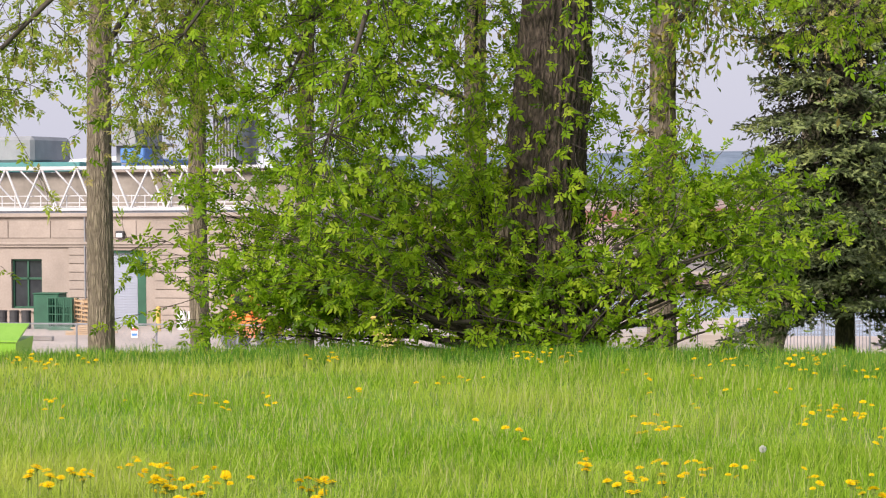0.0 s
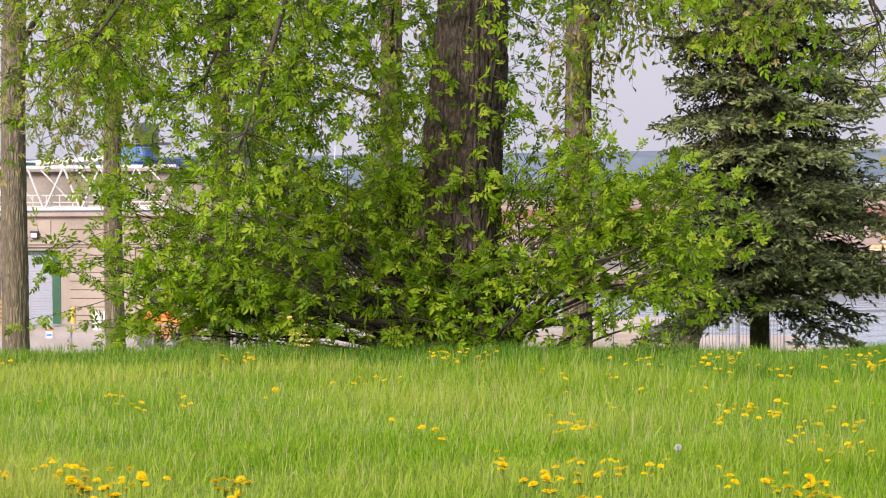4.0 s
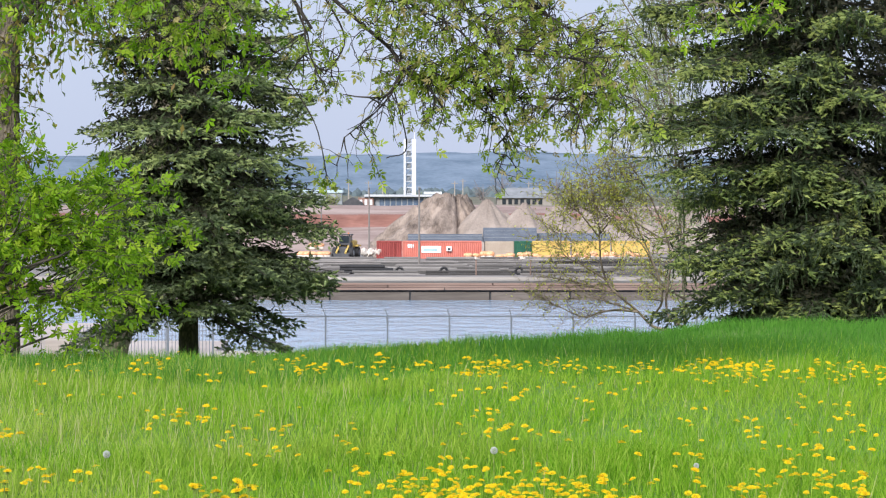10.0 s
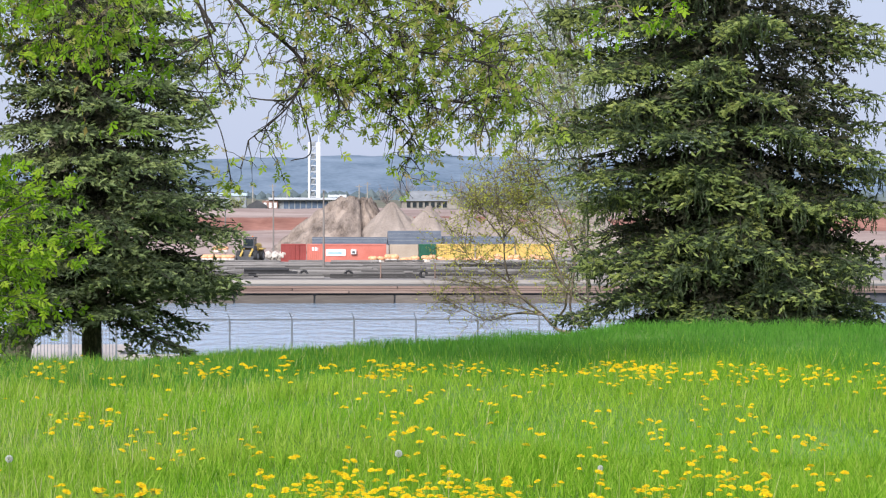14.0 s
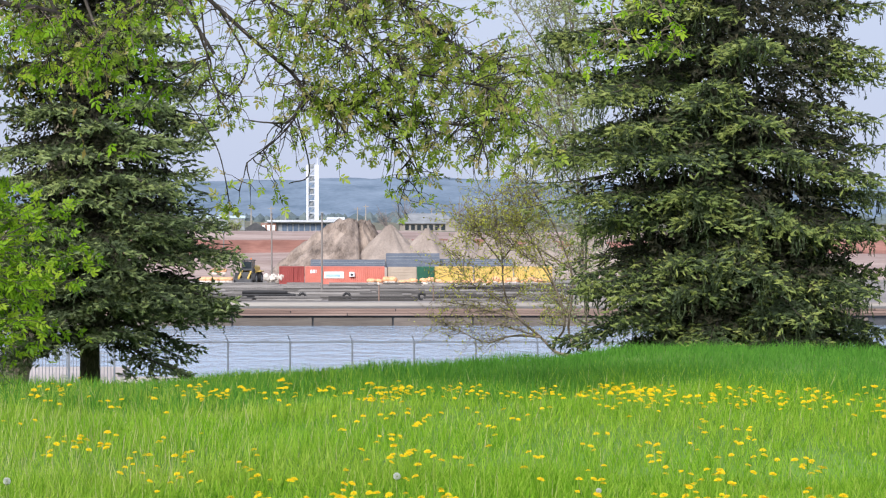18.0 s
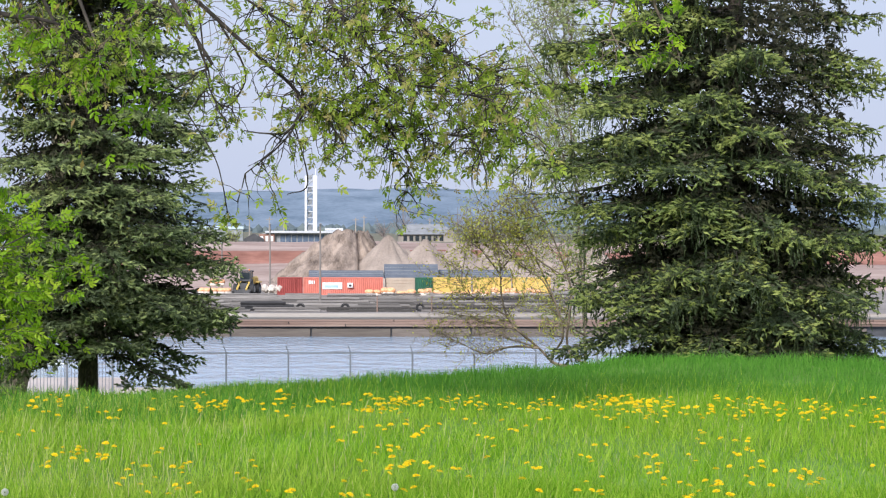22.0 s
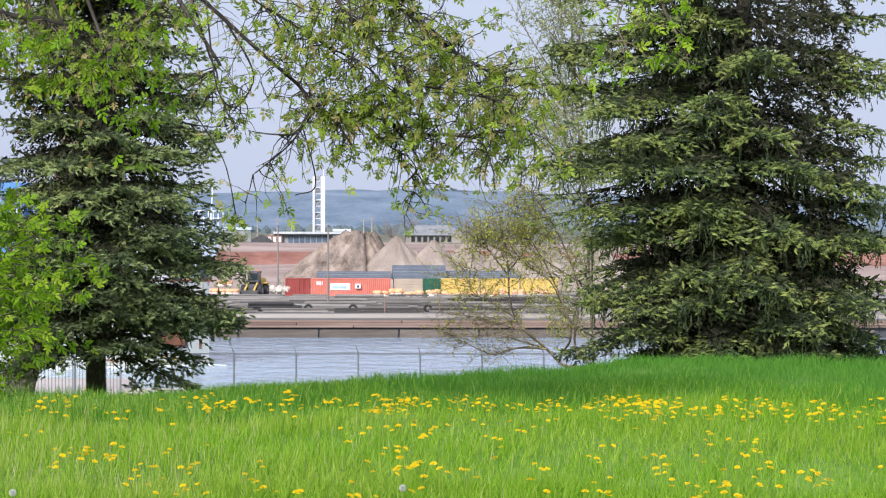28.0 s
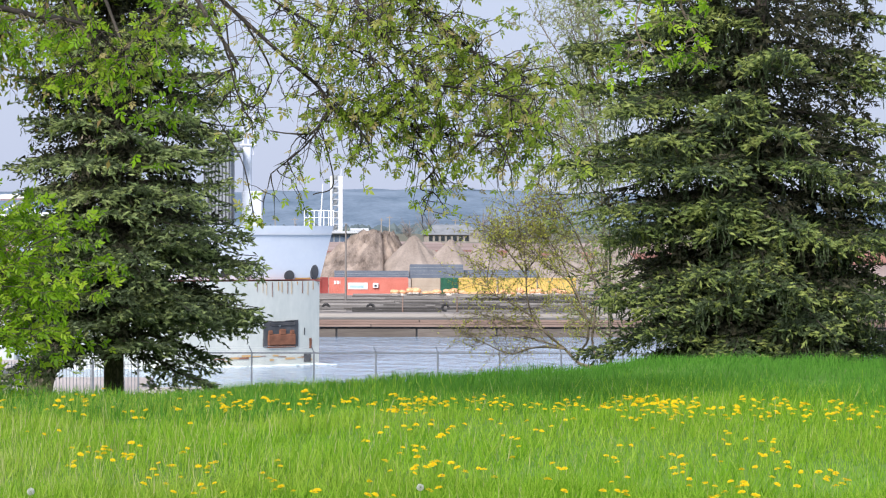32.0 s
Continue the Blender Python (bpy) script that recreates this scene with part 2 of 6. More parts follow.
M_BROWNSAND = surface("crusted_brown_sand", (0.085, 0.062, 0.048), (0.40, 0.32, 0.26), 0.97, 0.3, 2.6, 1.0, stretch=(1.4, 1, 0.5))
M_QUAY = surface("weathered_quay_wall", (0.11, 0.085, 0.065), (0.22, 0.185, 0.15), 0.9, 0.15, 2, 0.5, stretch=(0.2, 1, 3))
M_LEDGE = surface("quay_ledge", (0.24, 0.21, 0.18), (0.38, 0.345, 0.30), 0.9, 0.2, 3, 0.3, stretch=(0.15, 1, 4))
# blue-grey tint mixes the haze of distance into the woods' colour
M_HILL = surface("haze_blue_hills", (0.085, 0.135, 0.19), (0.205, 0.265, 0.335), 1.0, 0.014, 0.12, 0.3, stretch=(1, 0.5, 1.6))
M_GLASS = surface("dark_glass", (0.015, 0.02, 0.025), (0.035, 0.045, 0.05), 0.08, 1, 3, 0.02)
M_FLOWER = leafy("dandelion_petals", [(0.86, 0.535, 0.002), (0.91, 0.65, 0.004), (0.94, 0.76, 0.010)], 0.7, 0.35)
M_STEM = leafy("dandelion_stem", [(0.16, 0.24, 0.04), (0.22, 0.30, 0.06)], 0.6, 0.2)
M_CLOCK = leafy("seed_head", [(0.62, 0.64, 0.58), (0.74, 0.75, 0.70)], 0.9, 0.5)
M_RUST = surface("rust", (0.12, 0.048, 0.026), (0.23, 0.095, 0.052), 0.9, 1.5, 12, 0.4)
M_HULL = surface("hull_white", (0.57, 0.61, 0.68), (0.64, 0.68, 0.73), 0.5, 0.15, 2, 0.05)
M_HULL_LOW = surface("hull_grey_white", (0.42, 0.45, 0.42), (0.56, 0.575, 0.53), 0.6, 0.2, 2.5, 0.1, stretch=(1, 1, 0.4))


def water_material():
    m, n, l, b = nodes_of("canal_water")
    tc, mp, no, bp = n.new("ShaderNodeTexCoord"), n.new("ShaderNodeMapping"), n.new("ShaderNodeTexNoise"), n.new("ShaderNodeBump")
    mp.inputs["Scale"].default_value = (0.5, 0.22, 1)
    no.inputs["Scale"].default_value, no.inputs["Detail"].default_value = 0.9, 6.0
    bp.inputs["Strength"].default_value, bp.inputs["Distance"].default_value = 0.9, 0.6
    l.new(tc.outputs["Object"], mp.inputs[0])
    l.new(mp.outputs[0], no.inputs["Vector"])
    l.new(no.outputs[0], bp.inputs["Height"])
    l.new(bp.outputs[0], b.inputs["Normal"])
    b.inputs["Base Color"].default_value = (0.33, 0.44, 0.56, 1)
    b.inputs["Roughness"].default_value, b.inputs["IOR"].default_value = 0.12, 1.33
    return m


M_WATER = water_material()


# ---- mesh helpers ----
def part(name, bm, material, parent=None, label=""):
    me = bpy.data.meshes.new(name)
    bm.to_mesh(me)
    bm.free()
    me.materials.append(material)
    ob = new(name, me)
    ob.parent = parent
    if label:
        ob["label"] = label
    return ob


def sheet(name, v, f, material, parent=None, smooth=False, kind=""):
    """A mesh object out of arrays of places and of corners."""
    me = bpy.data.meshes.new(name)
    me.from_pydata(np.asarray(v).tolist(), [], np.asarray(f).tolist() if not isinstance(f, list) else f)
    me.materials.append(material)
    if smooth:
        me.polygons.foreach_set("use_smooth", np.ones(len(me.polygons), bool))
    ob = new(name, me)
    ob.parent = parent
    if kind:
        ob["kind"] = kind
    return ob


def thing(name, x, y, z, label, category, group="", kind="", rz=0.0):
    ob = new(name)
    ob.matrix_world = pose(x, y, z, 0, 0, rz)
    return tagged(ob, label, category, group, kind)


def box(bm, x, y, z, sx, sy, sz, bevel=0.0, m=None):
    """A box on its centre, with broken edges."""
    made = bmesh.ops.create_cube(bm, size=1.0, matrix=(m or Matrix()) @ Matrix.Translation((x, y, z)) @ Matrix.Diagonal((sx, sy, sz, 1)))
    if bevel:
        edges = list({e for v in made["verts"] for e in v.link_edges})
        bmesh.ops.bevel(bm, geom=edges, offset=bevel, segments=1, affect="EDGES")
    return bm


def boxes(*specs, bevel=0.0):
    bm = bmesh.new()
    for s in specs:
        box(bm, *s, bevel=bevel)
    return bm


def rod(bm, a, b, r, sides=6, r2=None):
    a, b = Vector(a), Vector(b)
    m = Matrix.Translation((a + b) / 2) @ (b - a).to_track_quat("Z", "Y").to_matrix().to_4x4()
    bmesh.ops.create_cone(bm, cap_ends=True, segments=sides, radius1=r, radius2=r if r2 is None else r2, depth=(b - a).length, matrix=m)
    return bm


def rods(*specs):
    bm = bmesh.new()
    for s in specs:
        rod(bm, *s)
    return bm


def tube(points, radii, sides=5):
    """Places and corners of a bent, tapering limb."""
    p = np.asarray(points, float)
    d = np.gradient(p, axis=0)
    d /= np.linalg.norm(d, axis=1)[:, None] + 1e-9
    up = np.where(np.abs(d[:, 2:3]) > 0.9, [[1.0, 0, 0]], [[0, 0, 1.0]])
    s = np.cross(d, up)
    s /= np.linalg.norm(s, axis=1)[:, None]
    u = np.cross(s, d)
    a = np.arange(sides) * 2 * np.pi / sides
    r = np.asarray(radii, float)[:, None, None]
    v = (p[:, None] + r * (np.cos(a)[None, :, None] * s[:, None] + np.sin(a)[None, :, None] * u[:, None])).reshape(-1, 3)
    i = np.arange(len(p) - 1)[:, None] * sides
    k = np.arange(sides)[None]
    k2 = (k + 1) % sides
    f = np.stack([i + k, i + k2, i + k2 + sides, i + k + sides], -1).reshape(-1, 4)
    return v, f


def joined(pieces):
    """Many (v, f) as one."""
    vs, fs, n = [], [], 0
    for v, f in pieces:
        vs.append(v)
        fs.append(f + n)
        n += len(v)
    return np.concatenate(vs), np.concatenate(fs)


def frames(d, up, rng, tilt=0.0):
    """For each direction a turned base: columns along, across, normal."""
    d = d / (np.linalg.norm(d, axis=1)[:, None] + 1e-9)
    w = up + rng.normal(0, tilt, d.shape)
    s = np.cross(w, d)
    s /= np.linalg.norm(s, axis=1)[:, None] + 1e-9
    return np.stack([d, s, np.cross(d, s)], 2)


def strewn(tv, tf, bases, places, sizes):
    """The template at each place, with its own base and size, in one mesh."""
    v = np.einsum("nij,kj->nki", bases * sizes[:, None, None], tv) + places[:, None]
    f = tf[None] + (np.arange(len(places)) * len(tv))[:, None, None]
    return v.reshape(-1, 3), f.reshape(-1, tf.shape[1])


def polar(bearing, d):
    return d * math.sin(radians(bearing)), d * math.cos(radians(bearing))


# ---- the ground: a meadow on a rise, a paved bank, the canal, the far bank ----
NEAR_Z, FAR_Z, WATER_Z = -7.3, -9.5, -12.35


def crest(b):
    """How far off the meadow's edge lies, by bearing in degrees."""
    return np.interp(b, [-40, -24, -12, -7, -5, -2.9, -0.6, 0.8, 2.2, 3.6, 5.5, 6.4, 7.7, 9.7, 12.8, 30], [20.6, 20.7, 20.3, 20.1, 20.1, 20.4, 21.1, 21.8, 22.6, 23.3, 24.3, 25.2, 25.9, 25.9, 25.2, 24])


def ground(x, y):
    x, y = np.asarray(x, float), np.asarray(y, float)
    d, b = np.hypot(x, y), np.degrees(np.arctan2(x, np.maximum(y, 0.01)))
    s = np.maximum(d - crest(b), 0) * (y > 0)
    fall = np.where(s < 3, s * s * 0.037, 0.333 + (s - 3) * 0.222)
    calm = np.clip((18 - d) / 6, 0.12, 1)
    meadow = calm * (0.05 * np.sin(x * 0.7 + 1) * np.sin(y * 0.45) + 0.03 * np.sin(x * 1.7 + y)) - fall
    z = np.maximum(meadow, NEAR_Z)
    inlet = np.where(x < -45, 204.0, np.where(x < -20, 165.0, np.where(x < -10.5, 146.0, 137.0)))
    z = np.where(y > inlet, -15.0, z)
    far = FAR_Z + np.clip((y - 430) / 105, 0, 1) * 2.7 + np.clip((y - 538 - 2 * np.sin(x * 0.3) - np.sin(x * 0.83)) / 5, 0, 1) * 2.8 + np.clip((y - 548) / 72, 0, 1) * 1.2 - np.clip((y - 640) / 150, 0, 1) * 1.7
    far = far + np.where(y > 430, 0.35 * np.sin(x * 0.09 + y * 0.05) * np.sin(y * 0.11 + x * 0.02), 0)
    return np.where(y >= 316, far, z)


def build_ground():
    xs = np.concatenate([[-3000, -1200, -500, -250, -150, -100, -80, -60, -50, -45.06, -45, -40, -34, -28, -24, -20.06, -20, -16],
                         np.arange(-15.5, -10.6, 0.5), [-10.56], np.arange(-10.5, 13.1, 0.5), [15, 18, 22, 26, 30, 36, 44, 52, 62, 75, 100, 150, 250, 500, 1200, 3000]])
    ys = np.concatenate([[-3000, -800, -200, -60, -20, -8], np.arange(-2, 48, 0.6), np.arange(48, 70, 2.0),
                         [80, 100, 120, 137, 137.06, 146, 146.06, 150, 165, 165.06, 180, 204, 204.06, 240, 280, 315.94, 316, 340, 370, 400, 420],
                         np.arange(430, 533, 4.0), np.arange(535, 548, 1.0), [551, 556], np.arange(560, 720, 16), [760, 850, 1000, 1500, 2500, 4500]])
    gx, gy = np.meshgrid(xs, ys)
    v = np.stack([gx, gy, ground(gx, gy)], -1).reshape(-1, 3)
    nx = len(xs)
    i = (np.arange(len(ys) - 1)[:, None] * nx + np.arange(nx - 1)[None]).ravel()
    f = np.stack([i, i + 1, i + 1 + nx, i + nx], 1)
    ob = sheet("ground", v, f, M_SOIL, smooth=False)
    c = v[f].mean(1)
    slot = np.zeros(len(f), int)
    slot[(c[:, 2] < NEAR_Z + 0.2) & (c[:, 1] > 40)] = 1
    slot[c[:, 1] > 316] = 2
    slot[c[:, 1] > 428] = 5
    slot[(c[:, 1] > 535) & (c[:, 1] < 547)] = 3
    slot[c[:, 1] > 640] = 4
    for m in (M_CONCRETE, M_QUAYTOP, M_EARTH, M_FARLAND, M_PALE_EARTH):
        ob.data.materials.append(m)
    ob.data.polygons.foreach_set("material_index", slot)
    smooth = (c[:, 1] < 60) | (c[:, 1] > 428)
    ob.data.polygons.foreach_set("use_smooth", smooth)
    tagged(ob, "meadow on a rise above a paved canal bank and far red earth", "ground", kind="structure")


build_ground()


def build_water():
    xs, ys = np.linspace(-900, 900, 61), np.linspace(138, 320, 21)
    gx, gy = np.meshgrid(xs, ys)
    v = np.stack([gx, gy, np.full_like(gx, WATER_Z)], -1).reshape(-1, 3)
    i = (np.arange(20)[:, None] * 61 + np.arange(60)[None]).ravel()
    ob = sheet("water", v, np.stack([i, i + 1, i + 62, i + 61], 1), M_WATER, smooth=True)
    tagged(ob, "pale rippled canal water under an overcast sky", "water", kind="structure")


build_water()


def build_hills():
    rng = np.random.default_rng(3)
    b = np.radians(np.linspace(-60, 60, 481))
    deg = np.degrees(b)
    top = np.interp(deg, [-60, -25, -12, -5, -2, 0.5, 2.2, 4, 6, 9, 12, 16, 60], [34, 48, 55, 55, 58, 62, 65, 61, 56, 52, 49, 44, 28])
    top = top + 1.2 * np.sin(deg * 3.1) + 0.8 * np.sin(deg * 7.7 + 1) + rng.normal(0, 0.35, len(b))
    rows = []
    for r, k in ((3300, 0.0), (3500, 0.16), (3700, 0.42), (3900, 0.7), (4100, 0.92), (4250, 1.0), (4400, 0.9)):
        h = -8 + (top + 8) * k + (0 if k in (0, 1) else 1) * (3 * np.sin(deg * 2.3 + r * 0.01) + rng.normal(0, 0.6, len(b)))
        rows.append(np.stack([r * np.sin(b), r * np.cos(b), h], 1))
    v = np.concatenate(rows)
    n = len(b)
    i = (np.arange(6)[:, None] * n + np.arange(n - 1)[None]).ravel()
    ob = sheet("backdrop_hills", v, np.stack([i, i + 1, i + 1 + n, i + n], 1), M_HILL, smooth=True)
    tagged(ob, "long wooded hills, tinted blue for the haze of distance", "hills", kind="structure")


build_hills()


# ---- trees ----
LEAFLET = np.array([[0, 0, 0], [0.34, 0.25, -0.07], [0.7, 0.17, -0.09], [1.05, 0, -0.1], [0.66, -0.19, -0.09], [0.38, -0.24, -0.07]])
ALMOND = np.array([[0, 0, 0], [0.5, 0.24, 0.05], [1, 0, -0.06], [0.5, -0.24, 0.05]])


def compound_leaf():
    """Five coarsely toothed leaflets on one stalk."""
    vs, fs = [np.array([[0, 0, 0], [0.018, 0, 0], [0.05, 0, -0.005], [0.075, 0, -0.012]])], [[0, 1, 2], [1, 2, 3]]
    o = 4
    for at, side, turn, size in ((3, 0, 0, 0.092), (2, 1, 55, 0.078), (2, -1, 55, 0.074), (1, 1, 72, 0.058), (1, -1, 70, 0.062)):
        a = radians(turn) * side
        r = np.array([[math.cos(a), -math.sin(a), 0], [math.sin(a), math.cos(a), 0], [0, 0, 1]])
        vs.append(((LEAFLET * size) @ r.T)[1:] + vs[0][at] + [0, 0, -0.016 * abs(side)])
        fs += [[at, o, o + 1], [at, o + 1, o + 2], [at, o + 2, o + 3], [at, o + 3, o + 4]]
        o += 5
    return np.concatenate(vs), np.array(fs)


COMPOUND = compound_leaf()
SIMPLE = (ALMOND * 0.08, np.array([[0, 1, 2], [0, 2, 3]]))


class Foliage:
    """Gathers twigs and leaves of one tree."""

    def __init__(self, seed):
        self.rng, self.wood, self.at, self.way = np.random.default_rng(seed), [], [], []

    def limb(self, points, r1, r2, sides=6, steps=5):
        p = smooth_line(points, steps)
        self.wood.append(tube(p, np.linspace(r1, r2, len(p)), sides))
        return p

    def spray(self, start, way, length, droop=0.5, r=0.006, gap=0.05, bare=0.15, wobble=0.12):
        rng, n = self.rng, 4
        d = np.asarray(way, float) / (np.linalg.norm(way) + 1e-9)
        pts = [np.asarray(start, float)]
        for k in range(n):
            d = d + rng.normal(0, wobble, 3) + [0, 0, -droop / n]
            d = d / np.linalg.norm(d)
            pts.append(pts[-1] + d * length / n)
        pts = np.array(pts)
        self.wood.append(tube(pts, np.linspace(r, r * 0.3, n + 1), 3))
        m = max(1, int(length * (1 - bare) / gap))
        s = bare + (1 - bare) * (np.arange(m) + rng.random(m)) / m
        i = np.minimum((s * n).astype(int), n - 1)
        q = pts[i] + (pts[i + 1] - pts[i]) * (s * n - i)[:, None]
        t = pts[i + 1] - pts[i]
        t = t / np.linalg.norm(t, axis=1)[:, None]
        self.at.append(q)
        self.way.append(t * 0.6 + rng.normal(0, 0.6, (m, 3)) + [0, 0, -0.25])
        return pts

    def finish(self, tree, leaf, leaf_material, wood_material, size=1.0, wood_name="branches", crown_name="crown", light=(0, 0, 1.0), tilt=0.5):
        v, f = joined(self.wood)
        sheet(wood_name, v, f, wood_material, tree, smooth=True, kind="stuff")
        at, way = np.concatenate(self.at), np.concatenate(self.way)
        up = np.zeros_like(way) + light
        b = frames(way, up, self.rng, tilt)
        v, f = strewn(*leaf, b, at, size * self.rng.uniform(0.65, 1.2, len(at)))
        sheet(crown_name, v, f, leaf_material, tree, kind="stuff")


def smooth_line(points, n=5):
    p = np.asarray(points, float)
    t = np.arange(len(p))
    q = np.linspace(0, len(p) - 1, (len(p) - 1) * n + 1)
    m = np.gradient(p, axis=0)
    i = np.minimum(q.astype(int), len(p) - 2)
    u = (q - i)[:, None]
    return ((2 * u ** 3 - 3 * u ** 2 + 1) * p[i] + (u ** 3 - 2 * u ** 2 + u) * m[i]
            + (3 * u ** 2 - 2 * u ** 3) * p[i + 1] + (u ** 3 - u ** 2) * m[i + 1])


def bark_trunk(points, radii, sides, ridges, depth, seed, name, material, parent):
    """A trunk with furrowed bark."""
    p = smooth_line(points, 22)
    r = np.interp(np.linspace(0, 1, len(p)), np.linspace(0, 1, len(radii)), radii)
    v, f = tube(p, r, sides)
    rng = np.random.default_rng(seed)
    a = np.tile(np.arange(sides) * 2 * np.pi / sides, len(p))
    h = np.repeat(np.linspace(0, 1, len(p)), sides)
    length = np.linalg.norm(np.diff(p, axis=0), axis=1).sum()
    w = h * length
    wave = np.sin(ridges * a + 1.5 * np.sin(w * 4.3 + 3 * a) + 0.9 * np.sin(w * 9.1 + 7 * a)) * (0.75 + 0.45 * np.sin(w * 6.7 + 5 * a)) * 0.6 + np.sin(ridges * 1.7 * a + 2.2 * np.sin(w * 3.1 + 2 * a)) * 0.35
    wave = wave + rng.normal(0, 0.25, len(v))
    out = v - np.repeat(p, sides, axis=0)
    v = v + out * (depth * wave)[:, None]
    return sheet(name, v, f, material, parent, smooth=True)


TREE = np.array([*polar(-11.57, 21.2), 0.0])


def build_big_tree():
    x, y = TREE[:2]
    z = float(ground(x, y)) - 0.1
    tree = thing("maple_tree", 0, 0, 0, "large spring maple with dark furrowed bark and leafy basal shoots", "tree")
    bark_trunk([(x - 0.02, y, z), (x - 0.015, y, z + 0.5), (x - 0.01, y, z + 1.1), (x - 0.03, y, z + 1.8), (x + 0.035, y, z + 2.45), (x + 0.06, y, z + 3.05), (x + 0.1, y + 0.1, z + 4.0), (x + 0.3, y + 0.2, z + 5.5)],
               [0.50, 0.335, 0.28, 0.325, 0.31, 0.28, 0.26, 0.22], 170, 30, 0.06, 5, "trunk", M_BARK, tree)
    bark_trunk([(x - 0.38, y - 0.1, z), (x - 0.40, y - 0.1, z + 0.6), (x - 0.39, y - 0.08, z + 1.2), (x - 0.33, y - 0.05, z + 1.66)],
               [0.17, 0.12, 0.10, 0.07], 48, 9, 0.06, 6, "dead_stem", M_PALEBARK, tree)
    g = Foliage(11)
    rng = g.rng
    top = np.array([x + 0.25, y + 0.2, z + 5.2])
    # the limbs that hang over the meadow
    o = Foliage(15)
    r2 = o.rng

    def arm(line, r1, depth=18.0, fork=None):
        pts = [(px + r2.normal(0, 0.015), depth + r2.normal(0, 0.14), pz + r2.normal(0, 0.022)) for px, pz in line]
        return o.limb(([fork] if fork is not None else []) + pts, r1, 0.004, 6, 6)

    over = arm([(-2.2, 4.6), (-1.19, 3.51), (-0.93, 3.14), (-0.71, 2.87), (-0.36, 2.56), (-0.18, 2.36), (-0.02, 2.24), (0.2, 2.17), (0.41, 2.15), (0.63, 2.11), (0.87, 2.05), (1.14, 2.08), (1.36, 2.12)], 0.021, fork=top)
    over1 = arm([(-0.4, 3.9), (-0.07, 3.41), (0.01, 3.09), (0.12, 2.9), (0.25, 2.74), (0.47, 2.53), (0.63, 2.42), (0.91, 2.32), (1.22, 2.24), (1.41, 2.1)], 0.024, 17.7, over[6])
    over2 = arm([(-0.1, 3.9), (0.2, 3.36), (0.47, 3.07), (0.74, 2.83), (1.06, 2.59), (1.36, 2.45)], 0.022, 18.2, over[6])
    over3 = arm([(-3.0, 3.2), (-2.36, 2.96), (-1.97, 2.89), (-1.75, 2.78), (-1.51, 2.52)], 0.036, 18.4, top - [0, 0, 0.6])
    over4 = arm([(-0.93, 3.19), (-1.09, 3.03), (-1.25, 2.84), (-1.38, 2.77), (-1.49, 2.62)], 0.024, 18.1, over[9])
    over5 = arm([(-0.8, 3.2), (-0.5, 2.98), (-0.2, 2.82), (0.05, 2.66), (0.3, 2.5), (0.5, 2.32)], 0.012, 17.8, over[9])
    forks = [arm(*a) for a in (([(-0.79, 2.65), (-0.75, 2.47), (-0.87, 2.17)], 0.011, 17.9, over[18]), ([(-0.72, 2.4), (-0.61, 2.2)], 0.008, 17.9, over[21]),
                               ([(-0.5, 2.44), (-0.61, 2.25)], 0.009, 18.1, over[24]), ([(-0.15, 2.04), (-0.34, 2.01), (-0.5, 2.07)], 0.011, 17.9, over[40]),
                               ([(-0.23, 1.91), (-0.47, 1.77)], 0.008, 17.9, over[41]), ([(0.15, 2.07), (0.28, 1.91)], 0.009, 17.9, over[44]),
                               ([(0.47, 1.99), (0.6, 1.91)], 0.009, 18.1, over[50]), ([(0.68, 1.86), (0.55, 1.69), (0.69, 1.63)], 0.009, 18.0, over[56]),
                               ([(-1.83, 2.67), (-1.91, 2.51)], 0.016, 18.4, over3[18]), ([(1.1, 2.0), (1.2, 1.8)], 0.009, 18.0, over[66]))]
    arm([(-0.07, 1.72), (-0.18, 1.64)], 0.006, 17.9, forks[3][4])
    lone = arm([(-0.71, 1.9), (-0.66, 1.69), (-0.6, 1.50)], 0.005, 17.9, forks[0][-1])
    for k in range(7):
        o.spray(lone[-1 - (k % 3)], [r2.normal(0, 0.5), r2.normal(0, 0.4), -0.4], 0.1, 0.3, 0.002, 0.02, 0.2, 0.2)
    for line, n, lo, reach, up, gap in ((over, 48, 0.3, 0.5, 0.15, 0.06), (over[36:], 54, 0.0, 0.45, 0.25, 0.038), (over1, 76, 0.25, 0.6, 0.0, 0.037), (over2, 94, 0.3, 0.65, -0.1, 0.033),
                                        (over3, 22, 0.4, 0.4, -0.2, 0.06), (over4, 26, 0.2, 0.45, -0.2, 0.06), (over5, 60, 0.3, 0.5, 0.0, 0.04), *[(f, 7, 0.3, 0.26, -0.2, 0.06) for f in forks]):
        for k in range(n):
            p = line[int(len(line) * r2.uniform(lo, 0.999))]
            way = np.array([r2.normal(0.2, 0.75), r2.normal(0, 0.6), r2.normal(up, 0.5)])
            pts = o.spray(p, way, r2.uniform(0.18, reach), 0.8, 0.006, gap, 0.55, 0.32)
            for q in range(2):
                o.spray(pts[r2.integers(1, 5)], r2.normal(0, 0.7, 3) + [0, 0, -0.35], r2.uniform(0.12, 0.34), 0.7, 0.0038, gap, 0.5, 0.32)
    o.finish(tree, COMPOUND, M_LIMBLEAF, M_DARKTWIG, 0.5, "hanging_limb", "limb_leaves", (0, -0.25, 0.9), 0.9)
    # grey dead twigs and bright sprays among them
    w = Foliage(17)
